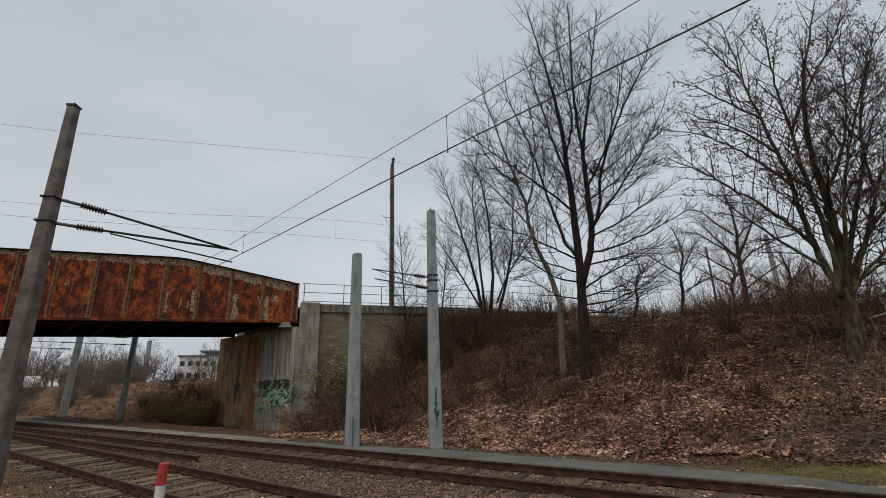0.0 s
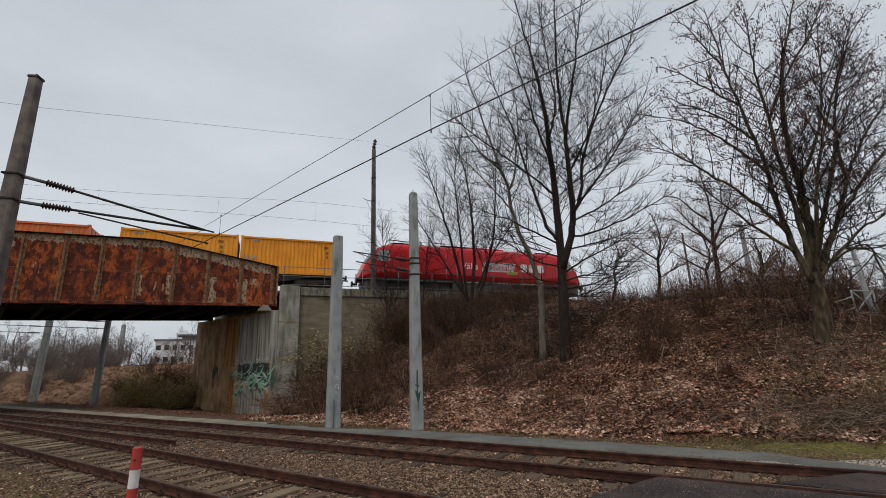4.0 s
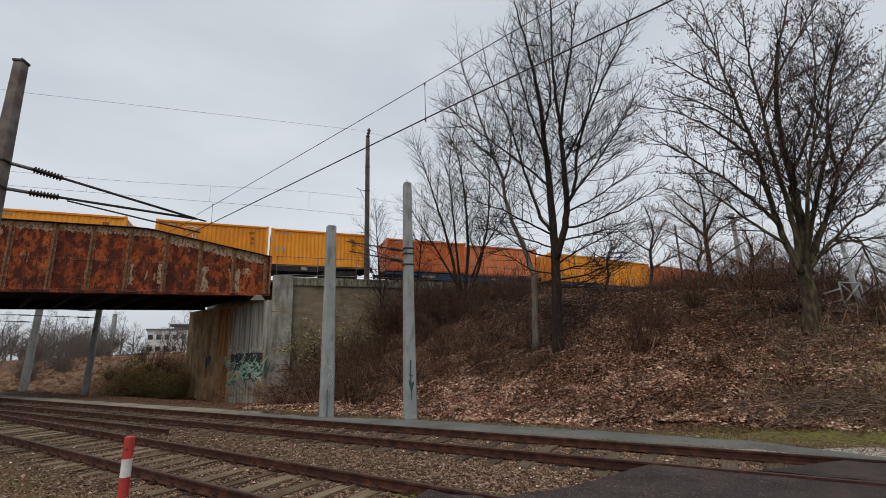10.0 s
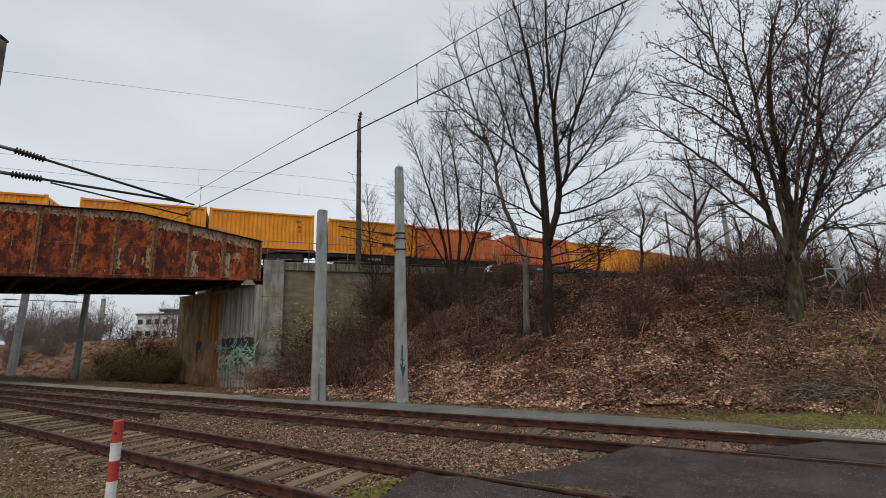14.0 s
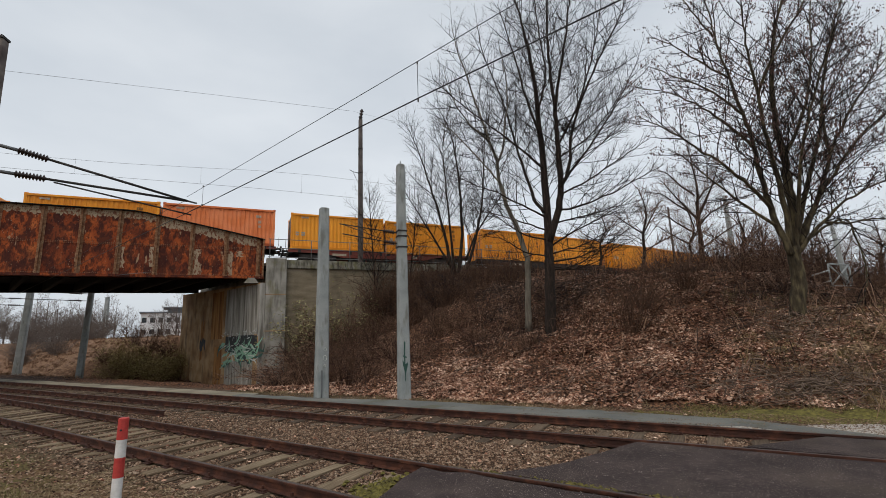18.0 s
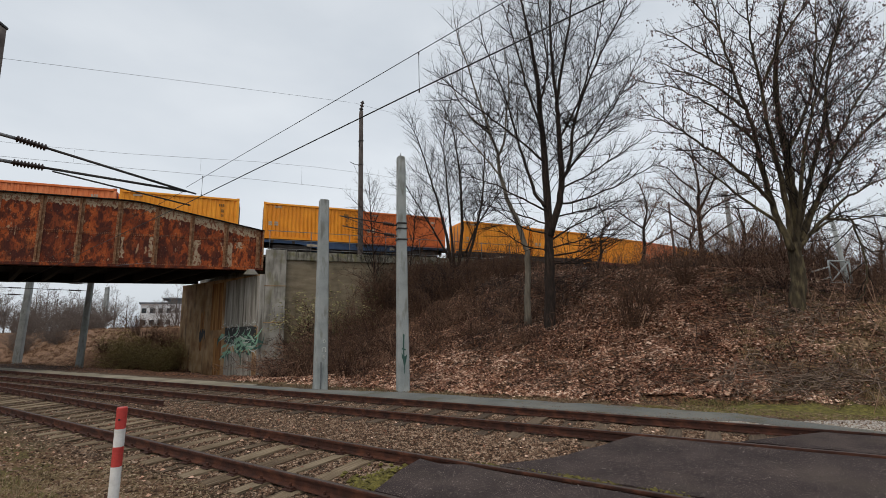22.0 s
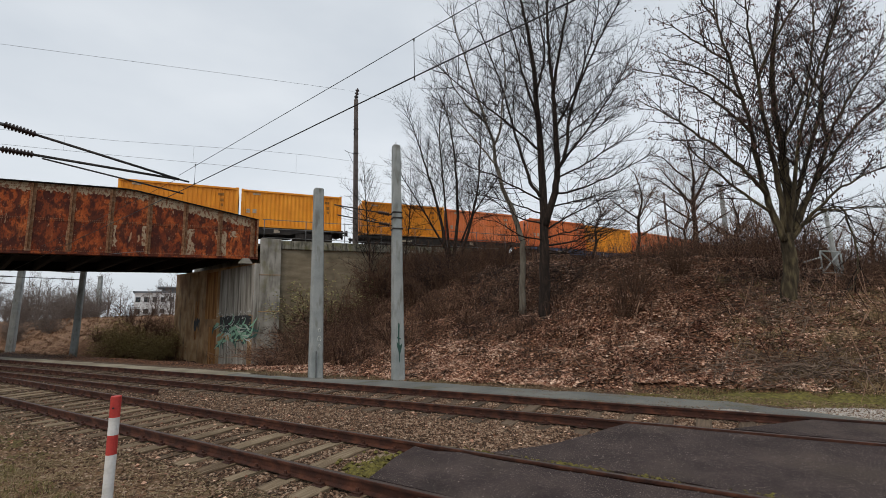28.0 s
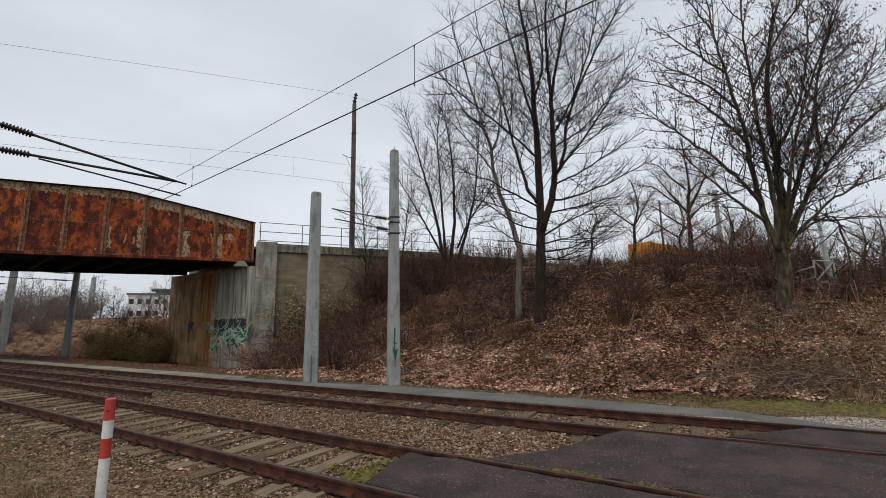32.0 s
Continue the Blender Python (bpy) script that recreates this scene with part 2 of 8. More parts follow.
M["rail_top"] = material("worn_rail_head", [(0.055, 0.037, 0.031), (0.095, 0.070, 0.060)], 6.0, 0.5, metal=0.4, bump=0.1, stretch=(0.3, 3, 3))
M["steel"] = material("galvanised_steel", [(0.12, 0.125, 0.13), (0.2, 0.205, 0.21)], 6.0, 0.55, metal=0.5, bump=0.1)
M["dark_iron"] = material("dark_iron", [(0.02, 0.019, 0.019), (0.045, 0.042, 0.04)], 8.0, 0.6, metal=0.3, bump=0.15)
M["insulator"] = material("brown_porcelain", [(0.02, 0.012, 0.011), (0.04, 0.022, 0.018)], 6.0, 0.35, bump=0.0)
M["wire"] = material("copper_wire", [(0.02, 0.021, 0.021), (0.04, 0.042, 0.042)], 3.0, 0.6, metal=0.3, bump=0.0)
M["red_paint"] = material("red_marker_paint", [(0.38, 0.035, 0.03), (0.50, 0.06, 0.05)], 9.0, 0.5, bump=0.1)
M["white_paint"] = material("white_marker_paint", [(0.55, 0.54, 0.52), (0.75, 0.74, 0.72)], 7.0, 0.5, bump=0.1)
M["bark"] = material("grey_brown_bark", [(0.010, 0.007, 0.005), (0.020, 0.0135, 0.0105), (0.045, 0.030, 0.022)], 6.0, 0.95, bump=0.9, bump_scale=28, stretch=(2, 2, 0.5))
M["bark_green"] = material("mossy_bark", [(0.013, 0.0095, 0.0055), (0.048, 0.037, 0.021), (0.12, 0.098, 0.052)], 4.5, 0.95, bump=0.8, bump_scale=26, stretch=(2, 2, 0.5))
M["bark_pale"] = material("pale_bark", [(0.07, 0.06, 0.048), (0.13, 0.115, 0.09), (0.19, 0.17, 0.14)], 4.0, 0.95, bump=0.8, bump_scale=28, stretch=(2, 2, 0.5))
M["twig"] = material("dark_twigs", [(0.008, 0.006, 0.005), (0.024, 0.017, 0.014)], 2.0, 0.95, bump=0.0, fine=0.1)
# twigs of far trees and hedges, lightened so the colour carries the haze
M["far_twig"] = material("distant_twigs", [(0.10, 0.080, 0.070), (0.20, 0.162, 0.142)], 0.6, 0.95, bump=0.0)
M["seed"] = material("dry_seed_bunches", [(0.045, 0.024, 0.021), (0.13, 0.070, 0.055)], 3.0, 0.95, bump=0.0, island=0.4)
M["leaf"] = material("fallen_leaves", [(0.050, 0.020, 0.012), (0.25, 0.112, 0.068), (0.52, 0.315, 0.215), (0.80, 0.60, 0.47)], 0.7, 0.85, bump=0.0, island=0.62,
                     stops=[0.2, 0.42, 0.62, 0.85])
M["bramble"] = material("bramble_canes", [(0.022, 0.010, 0.0075), (0.098, 0.044, 0.029), (0.30, 0.185, 0.122)], 1.2, 0.95, bump=0.0, island=0.7)
M["shrub"] = material("bare_shrub_twigs", [(0.038, 0.019, 0.012), (0.145, 0.080, 0.049)], 1.5, 0.95, bump=0.0, island=0.4)
M["shrub_green"] = material("evergreen_leaves", [(0.10, 0.10, 0.038), (0.22, 0.205, 0.08), (0.38, 0.34, 0.16)], 1.5, 0.7, bump=0.0, island=0.6)
M["bush_olive"] = material("olive_brown_leaves", [(0.17, 0.125, 0.045), (0.31, 0.24, 0.09), (0.48, 0.38, 0.17)], 1.5, 0.8, bump=0.0, island=0.6)
M["dry_grass"] = material("dry_grass", [(0.11, 0.078, 0.04), (0.22, 0.155, 0.085), (0.34, 0.265, 0.16)], 1.2, 0.95, bump=0.0, island=0.6)
M["green_grass"] = material("winter_grass", [(0.075, 0.070, 0.022), (0.15, 0.138, 0.045), (0.25, 0.215, 0.09)], 1.0, 0.95, bump=0.0, island=0.6)
M["tawny_grass"] = material("tawny_grass", [(0.11, 0.056, 0.032), (0.20, 0.112, 0.066), (0.31, 0.20, 0.122)], 1.2, 0.95, bump=0.0, island=0.6)
M["olive_grass"] = material("olive_winter_grass", [(0.08, 0.058, 0.025), (0.20, 0.145, 0.07), (0.36, 0.27, 0.145)], 1.2, 0.95, bump=0.0, island=0.6)
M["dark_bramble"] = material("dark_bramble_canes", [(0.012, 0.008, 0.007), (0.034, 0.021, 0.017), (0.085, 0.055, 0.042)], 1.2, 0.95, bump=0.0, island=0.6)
M["moss"] = material("yellow_moss", [(0.05, 0.042, 0.014), (0.12, 0.105, 0.026), (0.20, 0.175, 0.045)], 14.0, 0.95, bump=0.8, bump_scale=50)
M["branchwood"] = material("fallen_wood", [(0.065, 0.043, 0.031), (0.22, 0.16, 0.12)], 3.0, 0.95, bump=0.3, island=0.5)
M["orange"] = material("orange_container_paint", [(0.64, 0.15, 0.034), (0.73, 0.195, 0.055), (0.79, 0.25, 0.095)], 1.0, 0.5, bump=0.06, per_object=0.5)
M["yellow"] = material("yellow_container_paint", [(0.72, 0.25, 0.010), (0.82, 0.31, 0.016), (0.88, 0.355, 0.026)], 1.0, 0.5, bump=0.06, per_object=0.4)
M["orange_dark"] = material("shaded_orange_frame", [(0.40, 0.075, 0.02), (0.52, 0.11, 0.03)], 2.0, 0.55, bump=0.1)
M["marking"] = material("stencil_grey", [(0.34, 0.28, 0.2), (0.48, 0.42, 0.34)], 9.0, 0.6, bump=0.0)
M["marking_dark"] = material("stencil_dark", [(0.16, 0.07, 0.01), (0.24, 0.11, 0.02)], 9.0, 0.6, bump=0.0)
M["marking_white"] = material("stencil_white", [(0.6, 0.6, 0.58), (0.75, 0.75, 0.73)], 9.0, 0.6, bump=0.0)
M["wagon_dark"] = material("grimy_wagon_frame", [(0.022, 0.02, 0.02), (0.05, 0.044, 0.04)], 3.0, 0.8, bump=0.2)
M["wagon_red"] = material("faded_red_wagon_frame", [(0.15, 0.036, 0.027), (0.25, 0.068, 0.050)], 3.0, 0.75, bump=0.2)
M["wagon_blue"] = material("blue_wagon_frame", [(0.025, 0.050, 0.105), (0.055, 0.095, 0.18)], 2.0, 0.75, bump=0.2)
M["wheel"] = material("wheel_steel", [(0.03, 0.025, 0.022), (0.07, 0.06, 0.055)], 5.0, 0.6, metal=0.5, bump=0.1)
M["loco_red"] = material("red_locomotive_paint", [(0.50, 0.010, 0.016), (0.58, 0.014, 0.022)], 0.8, 0.28, bump=0.02, fine=0.05)
M["loco_grey"] = material("dark_grey_skirt", [(0.045, 0.047, 0.05), (0.08, 0.082, 0.085)], 2.0, 0.6, bump=0.1)
# pale base colour stands in for the sky reflected in the side windows
M["cab_glass"] = material("pale_reflecting_cab_glass", [(0.30, 0.33, 0.35), (0.42, 0.45, 0.47)], 0.6, 0.12, bump=0.0)
M["loco_white"] = material("white_lettering", [(0.70, 0.68, 0.66), (0.80, 0.78, 0.76)], 4.0, 0.45, bump=0.0)
M["loco_grey_panel"] = material("light_grey_panel", [(0.42, 0.40, 0.40), (0.50, 0.48, 0.48)], 4.0, 0.45, bump=0.0)
M["loco_green"] = material("lime_panel", [(0.25, 0.36, 0.06), (0.32, 0.42, 0.09)], 4.0, 0.45, bump=0.0)
M["render_white"] = material("white_render", [(0.66, 0.67, 0.68), (0.80, 0.81, 0.82)], 0.6, 0.9, bump=0.05)
M["roof_grey"] = material("grey_roof", [(0.11, 0.13, 0.15), (0.17, 0.19, 0.21)], 0.6, 0.8, bump=0.05)
M["black_spray"] = material("black_spray_paint", [(0.012, 0.013, 0.016), (0.03, 0.032, 0.036)], 5.0, 0.7, bump=0.1)
M["mint_spray"] = material("mint_spray_paint", [(0.17, 0.36, 0.25), (0.28, 0.47, 0.35)], 6.0, 0.7, bump=0.1)
M["white_spray"] = material("white_spray_paint", [(0.42, 0.44, 0.42), (0.58, 0.6, 0.58)], 6.0, 0.7, bump=0.1)
M["green_spray"] = material("dark_green_spray_paint", [(0.02, 0.06, 0.05), (0.04, 0.10, 0.08)], 6.0, 0.7, bump=0.1)
M["tyre"] = material("tyre_rubber", [(0.012, 0.012, 0.012), (0.025, 0.025, 0.025)], 8.0, 0.8, bump=0.1)
glass = bpy.data.materials.new("dark_glass")
glass.use_nodes = True
glass.node_tree.nodes["Principled BSDF"].inputs["Base Color"].default_value = (0.02, 0.024, 0.028, 1)
glass.node_tree.nodes["Principled BSDF"].inputs["Roughness"].default_value = 0.04
M["glass"] = glass
lamp_glass = bpy.data.materials.new("headlight_lens")
lamp_glass.use_nodes = True
lamp_glass.node_tree.nodes["Principled BSDF"].inputs["Base Color"].default_value = (0.75, 0.75, 0.72, 1)
lamp_glass.node_tree.nodes["Principled BSDF"].inputs["Roughness"].default_value = 0.1
M["lens"] = lamp_glass


# ---- mesh helpers ----
def ob_mesh(name, verts, faces, mat, parent=None, label="", smooth=False):
    me = bpy.data.meshes.new(name)
    me.from_pydata([tuple(v) for v in verts] if not isinstance(verts, np.ndarray) else verts.tolist(), [],
                   faces.tolist() if isinstance(faces, np.ndarray) else faces)
    me.materials.append(M[mat])
    if smooth:
        me.polygons.foreach_set("use_smooth", [True] * len(me.polygons))
    ob = new(name, me)
    ob.parent = parent
    return tagged(ob, label) if label else ob


def part(name, bm, mat, parent=None, label="", smooth=False):
    me = bpy.data.meshes.new(name)
    bmesh.ops.recalc_face_normals(bm, faces=bm.faces)
    bm.to_mesh(me)
    bm.free()
    me.materials.append(M[mat])
    if smooth:
        me.polygons.foreach_set("use_smooth", [True] * len(me.polygons))
    ob = new(name, me)
    ob.parent = parent
    return tagged(ob, label) if label else ob


def same(name, ob, parent, m, mat=None):
    """Another object on the mesh of ob, at the pose m under its parent."""
    o = new(name, ob.data)
    o.parent, o.matrix_basis = parent, m
    return o


def thing(name, label, category, m=None, group="", kind=""):
    ob = new(name)
    if m is not None:
        ob.matrix_basis = m
    return tagged(ob, label, category, group, kind)


def box(bm, x0, x1, y0, y1, z0, z1, bevel=0.0):
    v = [bm.verts.new(p) for p in ((x0, y0, z0), (x1, y0, z0), (x1, y1, z0), (x0, y1, z0), (x0, y0, z1), (x1, y0, z1), (x1, y1, z1), (x0, y1, z1))]
    fs = [bm.faces.new([v[i] for i in q]) for q in ((0, 3, 2, 1), (4, 5, 6, 7), (0, 1, 5, 4), (1, 2, 6, 5), (2, 3, 7, 6), (3, 0, 4, 7))]
    if bevel:
        es = list({e for f in fs for e in f.edges})
        bmesh.ops.bevel(bm, geom=es, offset=bevel, segments=1, affect="EDGES")
    return bm


def boxes(*dims, bevel=0.0):
    bm = bmesh.new()
    for d in dims:
        b = bmesh.new()
        box(b, *d, bevel=bevel)
        me = bpy.data.meshes.new("t")
        b.to_mesh(me)
        b.free()
        bm.from_mesh(me)
        bpy.data.meshes.remove(me)
    return bm


def prism(bm, outline, y0, y1):
    """A slab with an outline in x and z, from y0 to y1."""
    a = [bm.verts.new((x, y0, z)) for x, z in outline]
    b = [bm.verts.new((x, y1, z)) for x, z in outline]
    bm.faces.new(a)
    bm.faces.new(b[::-1])
    n = len(outline)
    for i in range(n):
        j = (i + 1) % n
        bm.faces.new((a[j], a[i], b[i], b[j]))
    return bm


def slab(bm, outline, z0, z1):
    """A slab with an outline in x and y, from z0 to z1."""
    a = [bm.verts.new((x, y, z0)) for x, y in outline]
    b = [bm.verts.new((x, y, z1)) for x, y in outline]
    bm.faces.new(a[::-1])
    bm.faces.new(b)
    n = len(outline)
    for i in range(n):
        j = (i + 1) % n
        bm.faces.new((a[i], a[j], b[j], b[i]))
    return bm


class Tubes:
    """Collects tubes along polylines into one mesh."""

    def __init__(self):
        self.v, self.f, self.n = [], [], 0

    def add(self, pts, radii, sides=5, cap=True):
        pts = np.asarray(pts, float)
        n = len(pts)
        radii = np.broadcast_to(np.asarray(radii, float), (n,))
        tan = np.gradient(pts, axis=0)
        tan /= np.linalg.norm(tan, axis=1)[:, None] + 1e-12
        mean = tan.mean(0)
        ref = np.array([0.0, 0.0, 1.0]) if abs(mean[2]) < 0.8 * np.linalg.norm(mean) else np.array([1.0, 0.0, 0.0])
        a = np.cross(tan, ref)
        a /= np.linalg.norm(a, axis=1)[:, None] + 1e-12
        b = np.cross(tan, a)
        ang = np.arange(sides) * 2 * math.pi / sides
        ring = pts[:, None, :] + radii[:, None, None] * (np.cos(ang)[None, :, None] * a[:, None, :] + np.sin(ang)[None, :, None] * b[:, None, :])
        self.v.append(ring.reshape(-1, 3))
        base = self.n
        for i in range(n - 1):
            for j in range(sides):
                k = (j + 1) % sides
                self.f.append((base + i * sides + j, base + i * sides + k, base + (i + 1) * sides + k, base + (i + 1) * sides + j))
        if cap and sides > 2:
            self.f.append(tuple(base + j for j in range(sides))[::-1])
            self.f.append(tuple(base + (n - 1) * sides + j for j in range(sides)))
        self.n += n * sides
        return self

    def make(self, name, mat, parent=None, label="", smooth=True):
        return ob_mesh(name, np.concatenate(self.v), self.f, mat, parent, label, smooth)


def tube(pts, radii, sides=6):
    return Tubes().add(pts, radii, sides)


def scattered(name, verts, faces, places, yaw, tilt, size, mat, label, category, squash=None):
    """One object of kind stuff: a small template set at many places, turned and scaled."""
    verts, faces = np.asarray(verts, float), np.asarray(faces)
    n = len(places)
    size = np.broadcast_to(np.asarray(size, float).reshape(n, -1), (n, 3))
    v = verts[None] * size[:, None, :]
    ct, st = np.cos(tilt)[:, None], np.sin(tilt)[:, None]
    x, y, z = v[..., 0], v[..., 1] * ct - v[..., 2] * st, v[..., 1] * st + v[..., 2] * ct
    cy, sy = np.cos(yaw)[:, None], np.sin(yaw)[:, None]
    out = np.stack([x * cy - y * sy, x * sy + y * cy, z], -1) + np.asarray(places)[:, None, :]
    fs = (faces[None] + (np.arange(n) * len(verts))[:, None, None]).reshape(-1, faces.shape[1])
    ob = ob_mesh(name, out.reshape(-1, 3), fs, mat)
    return tagged(ob, label, category, kind="stuff")


# ---- plan: two low tracks, and a high one that crosses them on a bridge ----
LOW_N, LOW_A = np.array([0.478, 0.878]), np.array([0.878, -0.478])      # across and along the far low track
NEAR_N, NEAR_A = np.array([0.517, 0.856]), np.array([0.856, -0.517])    # across and along the near low track
FAR_E, NEAR_E = 9.25, 4.98
UP_ANGLE, UP_D, CURVE_S, CURVE_R = radians(65.35), 33.36, 15.0, 140.8
CURVE_END = 0.47
UP_U = np.array([math.sin(UP_ANGLE), math.cos(UP_ANGLE)])
UP_N = np.array([-math.cos(UP_ANGLE), math.sin(UP_ANGLE)])
CURVE_C = UP_N * (UP_D + CURVE_R) + UP_U * CURVE_S


def smooth(a, b, x):
    k = np.clip((x - a) / (b - a), 0, 1)
    return k * k * (3 - 2 * k)


def rail_z(s):
    return 7.0 - 0.016 * np.clip(s, 0, 35)


def up_pose(s, left=0.0, z=0.0):
    """The pose on the high track: s metres along it, x ahead, y to its left."""
    if s <= CURVE_S:
        p, hd = UP_N * (UP_D + left) + UP_U * s, UP_ANGLE
    else:
        th = min((s - CURVE_S) / CURVE_R, CURVE_END)
        p = CURVE_C + (CURVE_R - left) * (UP_U * math.sin(th) - UP_N * math.cos(th))
        hd = UP_ANGLE - th
        p = p + max(0.0, s - CURVE_S - CURVE_R * CURVE_END) * np.array([math.sin(hd), math.cos(hd)])
    return pose(p[0], p[1], float(rail_z(s)) + z, 0, 0, 90 - math.degrees(hd))


def up_place(x, y):
    """Metres along the high track and to its left."""
    s, d = x * UP_U[0] + y * UP_U[1], x * UP_N[0] + y * UP_N[1] - UP_D
    qx, qy = x - CURVE_C[0], y - CURVE_C[1]
    th = np.arctan2(qx * UP_U[0] + qy * UP_U[1], -(qx * UP_N[0] + qy * UP_N[1]))
    s2, d2 = CURVE_S + CURVE_R * th, CURVE_R - np.hypot(qx, qy)
    far = (s > CURVE_S) & (th > 0)
    hd = UP_ANGLE - CURVE_END
    end = CURVE_C + CURVE_R * (UP_U * math.sin(CURVE_END) - UP_N * math.cos(CURVE_END))
    s3 = (x - end[0]) * math.sin(hd) + (y - end[1]) * math.cos(hd)
    d3 = -(x - end[0]) * math.cos(hd) + (y - end[1]) * math.sin(hd)
    last = far & (s3 > 0)
    s2, d2 = np.where(last, CURVE_S + CURVE_R * CURVE_END + s3, s2), np.where(last, d3, d2)
    return np.where(far, s2, s), np.where(far, d2, d)


def height(x, y):
    """The height of the ground."""
    x, y = np.asarray(x, float), np.asarray(y, float)
    e = LOW_N[0] * x + LOW_N[1] * y
    s, d = up_place(x, y)
    wav = 0.5 * np.sin(0.23 * x + 1.0) + 0.4 * np.sin(0.31 * y + 0.4 * x)
    b = np.clip(e - 12.1 - 0.15 * wav, 0, None)
    hill = np.where(b < 9, 0.45 * b, 4.05 + 0.18 * (b - 9))
    flat = np.where(b < 4.6, 0.45 * b, 2.07 + 0.05 * (b - 4.6))
    hill = hill + (flat - hill) * smooth(1.5, 7.0, LOW_A[0] * x + LOW_A[1] * y)
    hill = np.minimum(hill, np.clip(4.12 - 0.12 * (LOW_A[0] * x + LOW_A[1] * y), 2.6, None))
    hum = np.sin(2.1 * x + 1.3 * np.sin(1.7 * y)) * np.sin(2.4 * y + 0.9 * np.sin(1.9 * x + 0.7)) + 0.6 * np.sin(4.3 * x - 2.2 * y) * np.sin(3.7 * y + 1.1 * x)
    hill = hill * smooth(0.0, 15.0, s) + (0.10 * wav + 0.11 * hum) * smooth(0.3, 2.5, b)
    dip = -1.15 * smooth(0.8, 5.0, e - 12) * (1 - smooth(-2.0, 7.0, s))
    bed = -0.12 - 0.072 * smooth(2.6, 3.4, e) * (1 - smooth(9.9, 10.2, e))
    low = np.where(e < 12.1, bed, hill - 0.12 + dip)
    top = rail_z(s) - 0.42 + 1.8 * smooth(2.4, 5.0, d) * smooth(14.5, 18, s)
    low = np.minimum(low, top)
    bank = np.clip(-0.8 + 0.35 * (e - 14), -0.9, 2.3)
    low = np.where((e > 12.5) & (s < 6), low + (np.maximum(bank, low) - low) * smooth(9, 13, d) * (1 - smooth(-4, 6, s)), low)
    w = np.where(s > 15.5, smooth(-6.6 - 6.0 * smooth(1.5, 7.0, LOW_A[0] * x + LOW_A[1] * y), -3.2, d), smooth(-2.5, -2.35, d))
    w = np.where(d > 6, 1 - smooth(6, 22, d) * 0.6, w)
    w = np.where(s < 0.9, 0, w)
    left_bank = (1 - smooth(4, 16, np.abs(d))) * (1 - smooth(-36, -30, s))
    w = np.maximum(w, left_bank)
    return low + (top - low) * w


def ground_points(n, a0, a1, e0, e1, rng):
    a, e = rng.uniform(a0, a1, n), rng.uniform(e0, e1, n)
    return a * LOW_A[0] + e * LOW_N[0], a * LOW_A[1] + e * LOW_N[1]


